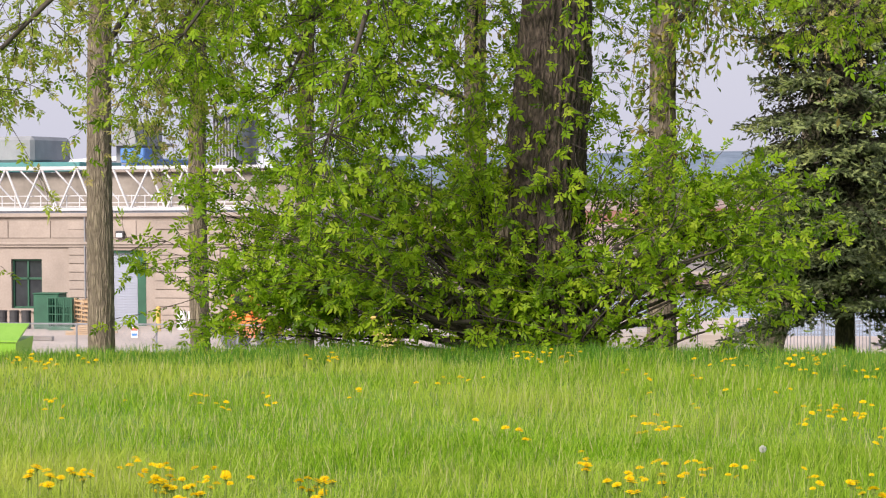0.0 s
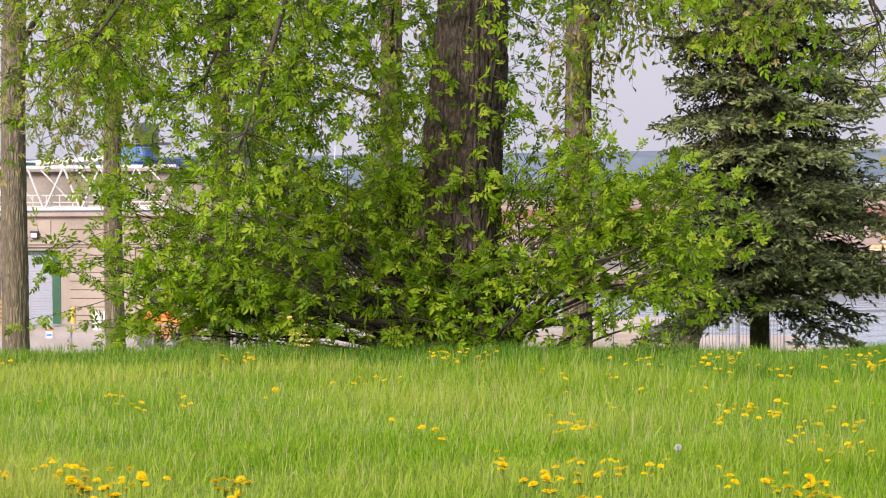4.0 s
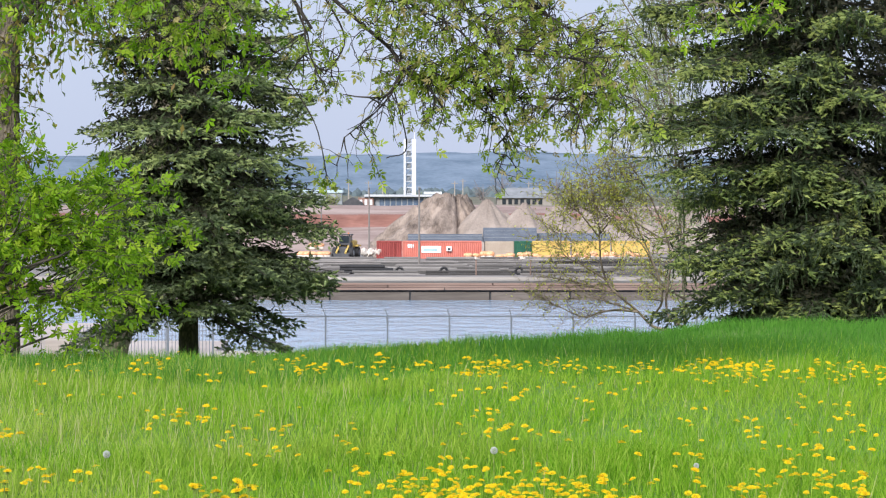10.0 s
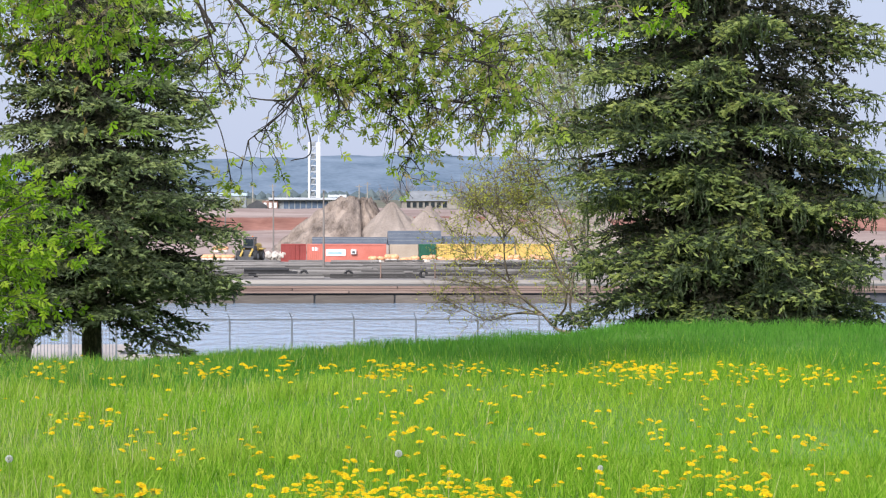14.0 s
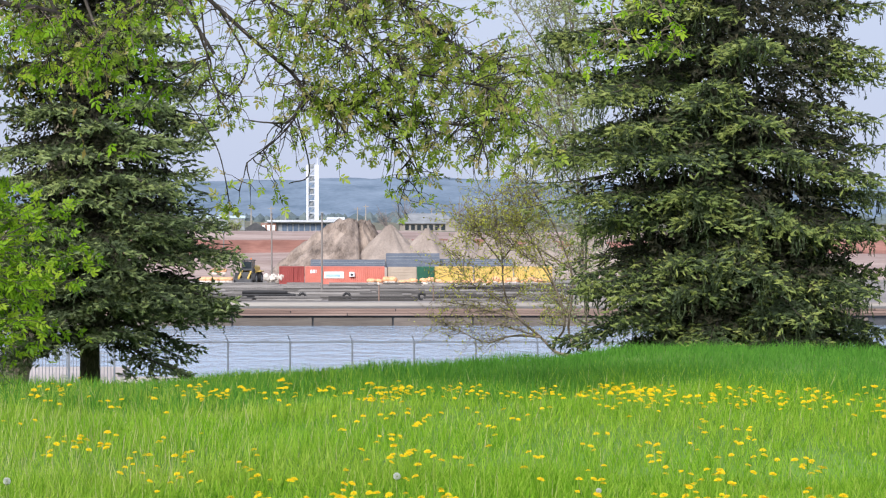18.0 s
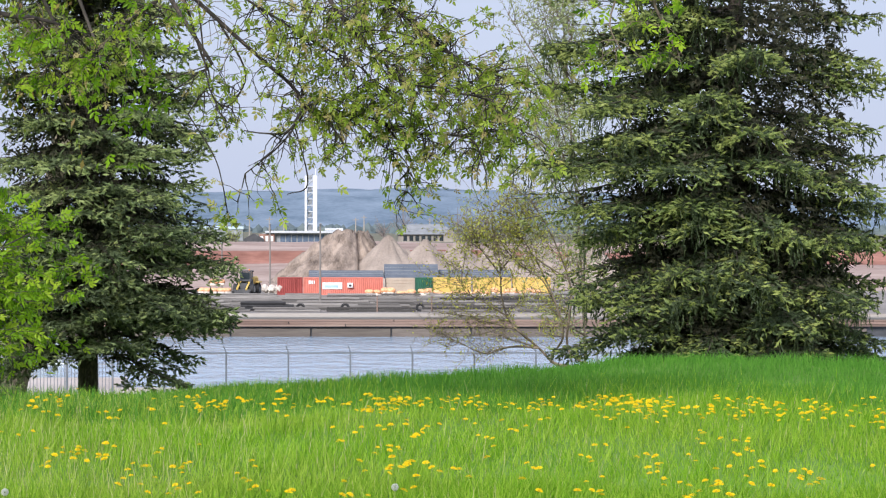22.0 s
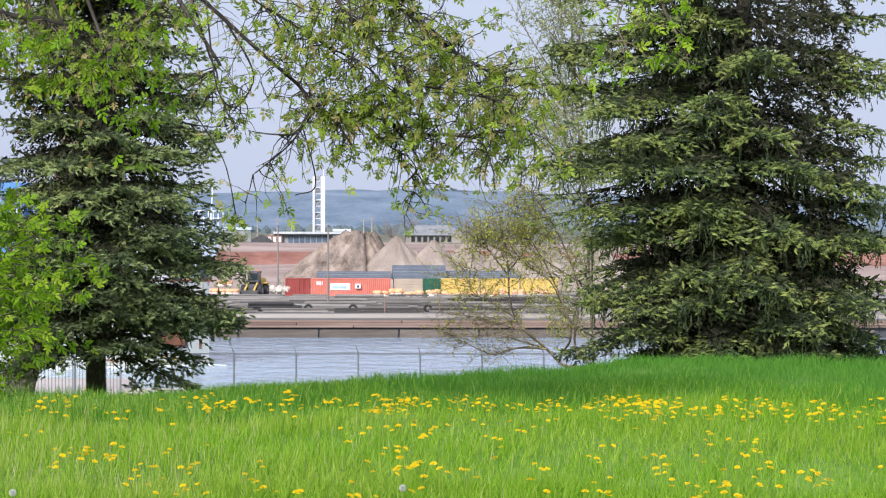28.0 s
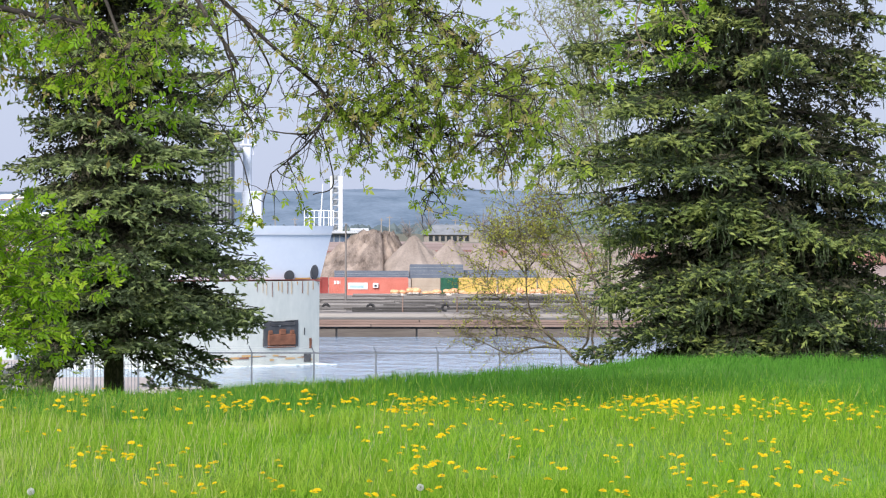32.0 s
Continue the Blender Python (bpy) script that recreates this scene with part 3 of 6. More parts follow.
    for line, n in ((over[16:], 60), (over1, 60), (over2, 50), (over3, 16), (over4, 16)):
        for k in range(n):
            p = line[r2.integers(4, len(line))]
            for q in range(2):
                w.spray(p, r2.normal(0, 0.7, 3) + [0, 0, -0.3], r2.uniform(0.2, 0.5), 0.9, 0.0035, 9.0, 0.5, 0.35)
    spray_line = w.limb([over2[-8] + [0, 0, 1.2], (1.9, 18.1, 3.5), (2.37, 18.0, 3.16), (2.43, 18.0, 2.95), (2.53, 18.0, 2.76), (2.56, 18.0, 2.65)], 0.02, 0.004, 5)
    spray_two = w.limb([spray_line[8], (2.21, 18.0, 3.16), (2.1, 18.0, 2.84), (2.24, 18.0, 2.56)], 0.012, 0.004, 5)
    for line, n, way in ((spray_line[10:], 13, 0.0), (spray_two[6:], 6, -0.2), (over3[10:], 22, -0.2), (over4[10:], 14, -0.2), (forks[8], 8, -0.2)):
        for k in range(n):
            p = line[r2.integers(0, len(line))]
            pts = w.spray(p, [r2.normal(0, 0.8), r2.normal(-0.3, 0.5), r2.normal(way, 0.4)], r2.uniform(0.15, 0.42), 0.6, 0.005, 0.05, 0.4, 0.25)
            w.spray(pts[3], r2.normal(0, 0.6, 3) + [0, 0, -0.3], r2.uniform(0.1, 0.25), 0.6, 0.004, 0.04, 0.3, 0.3)
    keep = np.concatenate([[True] if len(a) > 1 else [False] for a in w.at])
    w.at, w.way = [a for a, k in zip(w.at, keep) if k], [a for a, k in zip(w.way, keep) if k]
    w.finish(tree, COMPOUND, M_MAPLE, M_BUSHTWIG, 0.62, "grey_branchwork", "bright_growth", (0, -0.3, 0.9), 0.9)
    # the crown's hanging fringe
    g2 = Foliage(16)
    for k in range(15):
        ex = -9.6 + 0.62 * k
        end = np.array([ex + rng.uniform(-0.3, 0.3), rng.uniform(17.4, 22.8), rng.uniform(1.75, 2.8) if k < 9 else rng.uniform(2.55, 3.2)])
        if abs(end[0] - x) < 1.0:
            end[1] = rng.uniform(21.6, 23.0)
        mid = top * 0.45 + end * 0.55 + [0, 0, rng.uniform(0.6, 1.4)]
        f = g2 if k < 4 else g
        line = f.limb([top - [0, 0, rng.uniform(0, 1.2)], mid, end], 0.07, 0.012, 6)
        for q in range(84 if 2 < k < 9 else 60 if k < 9 else 38):
            p = line[int(len(line) * rng.uniform(0.42, 0.999))]
            if (k > 11 and q % 3) or (k > 8 and q % 2 == 0):
                continue
            pts = f.spray(p, [rng.normal(0, 0.9), rng.normal(0, 0.7), rng.uniform(-0.8, 0.2)], rng.uniform(0.4, 1.3), 0.8, 0.006, 0.10, 0.3, 0.25)
            for w in range(4):
                f.spray(pts[rng.integers(1, 5)], rng.normal(0, 0.7, 3) + [0, 0, -0.2], rng.uniform(0.15, 0.45), 0.6, 0.0035, 0.052, 0.4, 0.3)
    g2.finish(tree, COMPOUND, M_LIMBLEAF, M_TWIG, 0.72, "outer_branchwork", "outer_crown", (0, -0.3, 0.9), 0.8)
    # upper crown
    for k in range(11):
        a, reach = rng.uniform(0, 6.28), rng.uniform(1.0, 5.0)
        end = top + [reach * math.cos(a), reach * math.sin(a), rng.uniform(1.5, 6.0)]
        line = g.limb([top - [0, 0, 0.3], top * 0.5 + end * 0.5 + [0, 0, 0.8], end], 0.12, 0.02, 6)
        for q in range(6):
            p = line[int(len(line) * rng.uniform(0.3, 0.999))]
            g.spray(p, rng.normal(0, 0.8, 3), rng.uniform(0.6, 1.5), 0.5, 0.01, 0.09)
    g.finish(tree, COMPOUND, M_MAPLE, M_TWIG, 0.7, "branchwork", "crown", (0, -0.3, 0.9), 0.8)
    # shoots from the foot of the trunk: low stems that fan out and carry leaf along their outer half
    s = Foliage(12)
    rng = s.rng
    for k in range(112):
        side = -1 if k % 5 < 3 else 1
        a = rng.normal(-0.25, 0.7)
        wide = 3.35 if side < 0 else 1.95
        reach = wide * (rng.uniform(0.08, 1.0) ** 0.75)
        f = reach / wide
        back = math.sin(a) * reach * (0.75 if a > 0 else 0.3)
        foot = np.array([x + 0.40 * side * rng.uniform(0.3, 1.1), y + 0.35 * math.sin(a), z + rng.uniform(0.0, 0.6)])
        high = (1.62 if side < 0 else 1.50) * (1.0 - 0.22 * max(0.0, f - 0.55) / 0.45)
        rise = high * rng.uniform(0.0, 1.0) ** 0.65
        if k >= 86:
            f = rng.uniform(0.55, 0.95)
            side, reach, rise = -1, 3.35 * f, rng.uniform(0.05, 0.6)
        else:
            rise = max(rise, 0.95 - 0.6 * f)
        tip = np.array([x + side * reach * math.cos(a * 0.6), y + back, z + 0.22 + rise])
        bend = foot * 0.55 + tip * 0.45 + rng.normal(0, 0.07, 3) + [0, 0, 0.02]
        bend2 = foot * 0.25 + tip * 0.75 + rng.normal(0, 0.08, 3)
        line = s.limb([foot, bend, bend2, tip], rng.uniform(0.02, 0.034) if k % 4 == 0 else rng.uniform(0.009, 0.02), 0.0035, 5, 4)
        for q in range(7):
            p = line[int(len(line) * rng.uniform(0.45, 0.999))]
            way = (tip - foot) / (reach + 0.3) * 0.9 + rng.normal(0, 0.5, 3)
            way[2] = way[2] * 0.5 + 0.05
            pts = s.spray(p, way, rng.uniform(0.3, 0.75), 0.2, 0.0045, 0.062, 0.3, 0.15)
            s.spray(pts[3], way + rng.normal(0, 0.6, 3) * [1, 1, 0.4], rng.uniform(0.18, 0.4), 0.25, 0.0035, 0.058, 0.25, 0.15)
            if q < 2:
                s.spray(pts[4], way + rng.normal(0, 0.5, 3) * [1, 1, 0.4], rng.uniform(0.15, 0.3), 0.3, 0.0035, 0.06, 0.2, 0.15)
    for k in range(210):
        a = rng.uniform(3.4, 6.0)
        h = rng.uniform(0.15, 1.1) if k % 2 else rng.uniform(0.1, 3.2)
        p = np.array([x + 0.32 * math.cos(a), y + 0.32 * math.sin(a), z + h])
        s.spray(p, [math.cos(a) * 0.7 + rng.normal(0, 0.5), -0.6, rng.normal(0.1, 0.4)], rng.uniform(0.15, 0.5), 0.4, 0.004, 0.06, 0.3, 0.2)
    for k in range(190):
        p = np.array([x + rng.normal(0.15, 0.75), y - rng.uniform(0.3, 0.8), z + rng.uniform(0.1, 0.9)])
        s.spray(p, [rng.normal(0, 0.7), -0.4, rng.normal(0.4, 0.4)], rng.uniform(0.15, 0.4), 0.4, 0.004, 0.06, 0.2, 0.2)
    for k in range(24):
        a = rng.uniform(0, 6.28)
        f = np.array([x + 0.5 * math.cos(a), y + 0.45 * math.sin(a), z])
        s.limb([f, f + [rng.normal(0, 0.25) + 0.3 * math.cos(a), 0.2 * math.sin(a), 0.3], f + [rng.normal(0, 0.4) + 0.9 * math.cos(a), 0.3 * math.sin(a), rng.uniform(0.3, 0.8)]], 0.014, 0.004, 4, 3)
    s.finish(tree, COMPOUND, M_MAPLE, M_TWIG, 0.74, "shoot_branchwork", "shoot_leaves", (-0.1, -0.35, 0.85), 0.75)


build_big_tree()


def build_row_tree(bearing, d, r, lean, seed, label, fork=0, sheath=None):
    x, y = polar(bearing, d)
    z = float(ground(x, y)) - 0.1
    tree = thing("row_tree", 0, 0, 0, label, "tree", group="row of trees behind the meadow")
    line = [(x, y, z), (x + lean * 0.3, y, z + 2), (x + lean * 0.7, y, z + 4.5), (x + lean, y + 0.2, z + 7.5), (x + lean * 1.4, y + 0.3, z + 11)]
    bark_trunk(line, [r * 1.3, r * 1.05, r, r * 0.92, r * 0.85, r * 0.55, r * 0.3], 64, 14, 0.06, seed, "trunk", M_PALEBARK, tree)
    g = Foliage(seed)
    rng = g.rng
    p = smooth_line(line, 10)
    for k in range(18):
        low = k < fork
        b = p[int(len(p) * (rng.uniform(0.42, 0.5) if low else rng.uniform(0.55 if fork >= 0 else 0.84, 0.98)))]
        a, reach = rng.uniform(0, 6.28), rng.uniform(1.0, 2.6)
        end = b + [reach * math.cos(a), reach * math.sin(a), rng.uniform(1.2, 2.2) if low else rng.uniform(0.2, 2.0)]
        limb = g.limb([b, b * 0.5 + end * 0.5 + [0, 0, 0.1], end], r * (0.3 if low else 0.25), 0.012, 5)
        for q in range(18 if b[2] < 4.5 else 9):
            c = limb[int(len(limb) * rng.uniform(0.25, 0.999))]
            pts = g.spray(c, [rng.normal(0, 0.7), rng.normal(0, 0.7), rng.uniform(-0.9, 0.2)], rng.uniform(0.6, 1.8), 0.9, 0.006, 0.10, 0.2, 0.25)
            for w in range(2):
                g.spray(pts[rng.integers(2, 5)], rng.normal(0, 0.5, 3) + [0, 0, -0.6], rng.uniform(0.3, 0.7), 0.8, 0.004, 0.07)
    # short leafy shoots straight from the bark
    for k in range(300 if sheath else 0):
        c = p[int(len(p) * rng.uniform(*sheath))]
        a = rng.uniform(2.6, 6.8)
        g.spray(c + [r * math.cos(a), r * math.sin(a), 0], [math.cos(a), math.sin(a), rng.normal(0.2, 0.5)], rng.uniform(0.1, 0.28), 0.4, 0.004, 0.045, 0.3, 0.25)
    g.finish(tree, SIMPLE, M_OLIVE, M_DARKTWIG, 1.3, "branchwork")


for args in ((-21.67, 31.0, 0.155, 0.0, 21, "pale-barked tree with young olive leaves beside a chain-link fence"),
             (-19.45, 35.0, 0.13, -0.05, 22, "slim pale-barked tree with young leaves in a row"),
             (-17.15, 34.0, 0.12, 0.05, 23, "slim pale-barked tree with young leaves in a row"),
             (-13.2, 33.0, 0.155, -0.05, 24, "pale-barked tree with young leaves in a row", 0, (0.36, 0.6)),
             (-9.12, 30.0, 0.165, 0.06, 25, "pale-barked tree with young leaves beside a spruce", 0, (0.28, 0.56)),
             (-7.85, 40.0, 0.22, 1.7, 26, "pale-barked tree half hidden by a spruce", -1)):
    build_row_tree(*args)


def needle_shoot(n, fat, core, seed):
    """A stubby twig set round with needles that point forward and out."""
    rng = np.random.default_rng(seed)
    vs = [np.array([0.0, 0, 0]), np.array([0.45, core, -0.6 * core]), np.array([0.45, -core, -0.6 * core]), np.array([0.5, 0, core]), np.array([0.9, 0, 0.03])]
    fs = [[0, 1, 3], [0, 3, 2], [0, 2, 1], [4, 3, 1], [4, 2, 3], [4, 1, 2]] if core else []
    vs = vs if core else []
    for k in range(n):
        a, u = k * 2.4 + rng.uniform(-0.3, 0.3), (k + 0.7) / n
        out = np.array([0.26, fat * math.cos(a), fat * math.sin(a) + 0.04]) * rng.uniform(0.85, 1.25) * (1.1 - 0.35 * u)
        side = np.cross(out, [1.0, 0.3, 0.2])
        side = side / np.linalg.norm(side) * 0.07
        base = np.array([0.75 * u, 0, 0])
        fs.append([len(vs), len(vs) + 1, len(vs) + 2])
        vs += [base - side, base + side, base + out]
    return np.array(vs), np.array(fs)


SHOOT = needle_shoot(6, 0.29, 0.13, 2)
LONG_SHOOT = needle_shoot(6, 0.28, 0.0, 3)
HANGING = needle_shoot(5, 0.15, 0.05, 4)


def build_spruce(bearing, d, height, bare, girth, seed, label, old, fresh, shoot, boughs, step, gap, node, curtain, filler, core, spread, thin, open_top, droop, strand):
    """girth: heights, and at each of them the reach to the left and to the right of the trunk."""
    x, y = polar(bearing, d)
    z = float(ground(x, y)) - 0.1
    tree = thing("spruce_tree", 0, 0, 0, label, "tree", group="spruces at the meadow's edge")
    rng = np.random.default_rng(seed)
    bark_trunk([(x, y, z), (x, y, z + height * 0.5), (x, y, z + height)], [0.125, 0.105, 0.07, 0.015], 24, 7, 0.04, seed, "trunk", M_BARK, tree)
    wood = []
    sets = {"fresh": ([], []), "old": ([], []), "hang": ([], []), "inner": ([], [])}
    up = np.array([0, 0, 1.0])
    h, whorl = bare, 0
    while h < height - 0.15:
        f = (h - bare) / (height - bare)
        low = h < 7.0
        half_step = whorl % 2
        n = (boughs if not half_step else boughs - 5) if low else 5
        slope0 = -droop * (1 - f) + 0.25 * f + float(np.interp(h, [bare, bare + 0.7], [0.24, 0.0]))
        phase = rng.uniform(0, 6.28)
        for k in range(n):
            if h > bare + 1.6 and rng.random() < thin:
                continue
            a = phase + (k + rng.uniform(-0.22, 0.22)) * 2 * math.pi / n
            if open_top and h > 4.6 and math.cos(a) > 0.1 and rng.random() < 0.46:
                continue
            out, across = np.array([math.cos(a), math.sin(a), 0]), np.array([-math.sin(a), math.cos(a), 0])
            left, right = np.interp(h, girth[0], girth[1]), np.interp(h, girth[0], girth[2])
            breadth = spread * (left + (right - left) * (0.5 + 0.5 * out[0]))
            length = breadth * (rng.uniform(0.82, 1.06) if not half_step else rng.uniform(0.58, 0.98)) + 0.05
            front = out[1] < 0.15
            fine = low and front
            s = np.linspace(0, 1, 9)
            slope = slope0 + rng.uniform(-0.14, 0.10) - (0.26 if whorl == 0 and abs(out[0]) > 0.45 and not open_top else 0)
            sag = slope * s + 0.06 * np.sin(s * 3.14) + 0.10 * s ** 4 + 0.012 * np.sin(s * 9 + rng.uniform(0, 6))
            pts = np.array([x, y, z + h + rng.uniform(-0.13, 0.13)]) + out * (s * length)[:, None] + up * (sag * length)[:, None] + across * (rng.normal(0, 0.05) * length * s ** 2)[:, None]
            wood.append(tube(pts, np.linspace(0.022, 0.004, 9), 4))
            first = rng.uniform(0.25, 0.4)
            m = max(3, int(length * (1 - first) / (gap if fine else gap * 2.6)))
            # fewer pale shoots low, more on top: the crown's shading put into colour
            broad, pale_share = rng.uniform(0.8, 1.25), rng.uniform(0.55, 1.6) * np.interp(h, [bare, bare + 0.8, bare + 1.8, 5.0, 7.0], [0.25, 0.5, 1.0, 1.0, 1.35])
            for q in range(2 * m):
                u = first + (1 - first) * (q // 2 + rng.random()) / m
                side = 1 if q % 2 else -1
                i = min(int(u * 8), 7)
                base = pts[i] + (pts[i + 1] - pts[i]) * (u * 8 - i)
                t = (pts[i + 1] - pts[i]) / np.linalg.norm(pts[i + 1] - pts[i])
                bl = min(0.66, 0.09 + broad * 0.44 * length * min(1.0, (1.04 - u) * 1.7, (u - first + 0.15) * 2.5) * rng.uniform(0.55, 1.05))
                w = t * 0.8 + across * side * rng.uniform(0.5, 1.1) + up * rng.uniform(-0.30, 0.02)
                w = w / np.linalg.norm(w)
                c = max(2, int(bl / (node if fine else node * 2.0)))
                e = (np.arange(c) + rng.random(c)) / c
                p = base + w * (e * bl)[:, None] - up * (e * e * 0.20 * bl)[:, None] + rng.normal(0, 0.008, (c, 3))
                turn = np.cross(w, up) * 0.75
                v = w * 0.85 + turn * (np.where(np.arange(c) % 2, 1, -1) * rng.uniform(0.3, 1.0, c))[:, None] + rng.normal(0, 0.34, (c, 3)) + up * rng.uniform(-0.35, 0.4, (c, 1))
                new_growth = rng.random(c) < pale_share * (0.06 + 1.15 * e * u)
                for key, mask in (("fresh", new_growth), ("old", ~new_growth)):
                    sets[key][0].append(p[mask])
                    sets[key][1].append(v[mask])
                if fine and rng.random() < curtain:
                    c = rng.integers(1, strand)
                    e = rng.uniform(0.1, 0.9)
                    top = base + w * e * bl
                    sets["hang"][0].append(top - up * (np.arange(c) * 0.075)[:, None] + rng.normal(0, 0.012, (c, 3)))
                    sets["hang"][1].append(rng.normal(0, 0.22, (c, 3)) - up)
            # filler along the bough, in the needle colour darkened for inner shade
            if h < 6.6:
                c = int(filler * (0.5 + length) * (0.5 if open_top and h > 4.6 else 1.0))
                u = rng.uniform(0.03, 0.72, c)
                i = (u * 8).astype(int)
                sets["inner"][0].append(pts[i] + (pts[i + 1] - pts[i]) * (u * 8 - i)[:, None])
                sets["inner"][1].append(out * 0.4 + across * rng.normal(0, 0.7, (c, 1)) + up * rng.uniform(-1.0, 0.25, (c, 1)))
        h += step * (0.42 if h < bare + 1.4 else 0.5 if low else 0.8)
        whorl += 1
    # more needles fill the crown, their dark colour painting its inner shade
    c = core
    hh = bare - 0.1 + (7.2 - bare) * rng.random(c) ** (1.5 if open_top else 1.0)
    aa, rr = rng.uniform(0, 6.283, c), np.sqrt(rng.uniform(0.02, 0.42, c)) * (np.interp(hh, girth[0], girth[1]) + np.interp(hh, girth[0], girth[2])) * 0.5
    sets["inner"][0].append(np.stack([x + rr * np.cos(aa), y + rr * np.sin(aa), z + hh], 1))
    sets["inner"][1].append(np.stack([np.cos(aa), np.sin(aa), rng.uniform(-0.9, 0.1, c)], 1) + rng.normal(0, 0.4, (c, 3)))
    v, f = joined(wood)
    sheet("branchwork", v, f, M_TWIG, tree, smooth=True, kind="stuff")
    for key, name, shape, size, material in (("fresh", "young_growth", SHOOT, shoot, fresh), ("old", "needles", SHOOT, shoot * 1.05, old), ("hang", "hanging_growth", HANGING, shoot * 1.1, old), ("inner", "inner_needles", LONG_SHOOT, shoot * 2.4, M_SHADENEEDLE)):
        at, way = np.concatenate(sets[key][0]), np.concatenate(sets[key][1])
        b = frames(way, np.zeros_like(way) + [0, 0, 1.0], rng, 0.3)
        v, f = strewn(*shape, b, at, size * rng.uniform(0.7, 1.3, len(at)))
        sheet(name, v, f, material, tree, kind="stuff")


build_spruce(-5.02, 30.0, 10.6, 2.06, ([2.0, 2.35, 2.75, 3.4, 3.9, 4.6, 5.2, 5.7, 6.4, 10.6], [1.35, 1.55, 1.58, 1.42, 1.24, 1.08, 0.96, 0.88, 0.78, 0.1], [1.3, 1.6, 1.72, 1.62, 1.56, 1.5, 1.32, 1.17, 1.0, 0.1]), 31,
             "blue-grey spruce with pale young tips at the meadow's edge", M_SPRUCE, M_SPRUCETIP, 0.098, 10, 0.36, 0.050, 0.052, 0.16, 12, 1800, 1.04, 0.08, False, 0.29, 4)
build_spruce(9.45, 36.0, 15.0, 1.5, ([1.5, 2.1, 2.4, 2.9, 4.0, 4.6, 5.3, 6.1, 7.2, 9.5, 15.0], [1.6, 2.0, 2.3, 2.6, 2.78, 2.82, 2.7, 2.54, 2.4, 1.9, 0.1], [1.7, 1.95, 2.0, 2.1, 1.9, 1.86, 1.95, 2.05, 1.9, 1.6, 0.1]), 32,
             "broad dark green spruce with fresh tips behind the rise", M_SPRUCE2, M_SPRUCETIP2, 0.122, 10, 0.47, 0.06, 0.07, 0.5, 17, 5600, 1.08, 0.05, True, 0.36, 6)


def build_bush():
    x, y = polar(5.1, 38.0)
    bush = thing("budding_bush", 0, 0, 0, "tall budding bush with bare grey twigs and few leaves", "bush")
    g = Foliage(41)
    rng = g.rng
    foot = float(ground(3.7, y)) - 0.1
    # stems as places across and up, thickness, and how much each is twigged
    stems = [([(4.7, foot), (4.1, -0.95), (3.59, -0.64), (3.37, -0.42), (3.03, -0.14), (2.9, 0.05), (2.81, 0.35), (2.78, 0.7), (2.75, 1.0), (2.68, 1.3), (2.64, 1.7)], 0.026, 2.0),
             ([(3.37, -0.42), (3.07, -0.4), (2.81, -0.42), (2.55, -0.5), (2.17, -0.33), (1.91, -0.2)], 0.02, 1.5), ([(3.03, -0.14), (2.68, -0.05), (2.34, 0.05), (1.99, 0.1)], 0.016, 1.0),
             ([(2.9, 0.05), (2.55, 0.27), (2.25, 0.44), (2.21, 0.78)], 0.014, 1.0), ([(4.75, foot), (4.15, -1.0), (3.59, -0.64), (3.72, -0.25), (3.59, 0.27), (3.33, 0.87), (3.07, 1.3), (2.9, 1.73)], 0.026, 1.5),
             ([(4.8, foot), (4.2, -0.9), (3.8, -0.42), (3.85, 0.44), (3.59, 1.21), (3.24, 1.73), (2.98, 2.0)], 0.026, 1.5), ([(2.78, 0.7), (2.47, 1.08), (2.34, 1.34)], 0.012, 1.0),
             ([(2.78, 0.7), (3.03, 1.04), (3.2, 1.39), (3.33, 1.73)], 0.014, 1.3), ([(3.37, -0.42), (3.0, -0.3), (2.6, -0.2), (2.3, -0.25)], 0.014, 0.8), ([(3.59, 0.27), (3.4, 0.6), (3.0, 0.9), (2.6, 1.45)], 0.012, 1.1)]
    for pts, r, many in stems:
        line = g.limb([(px, y + rng.normal(0, 0.12), pz) for px, pz in pts], r, 0.005, 5)
        low = pts[-1][1] < 0.5
        for q in range(int((34 if low else 40) * many)):
            p = line[int(len(line) * rng.uniform(0.25 if low else 0.4, 0.999))]
            tw = g.spray(p, [rng.normal(-0.3, 0.7), rng.normal(0, 0.6), rng.normal(0.15 if low else 0.45, 0.4)], rng.uniform(0.2, 0.65), 0.1, 0.0052, 0.15 if low else 0.05, 0.3, 0.14)
            for w in range(3):
                g.spray(tw[rng.integers(2, 5)], (tw[4] - tw[2]) * 1.5 + rng.normal(0, 0.5, 3), rng.uniform(0.12, 0.36), 0.1, 0.0034, 0.11 if low else 0.036, 0.2, 0.16)
    g.finish(bush, SIMPLE, M_BUD, M_BUSHTWIG, 0.62, "twigwork", "young_leaves")


build_bush()


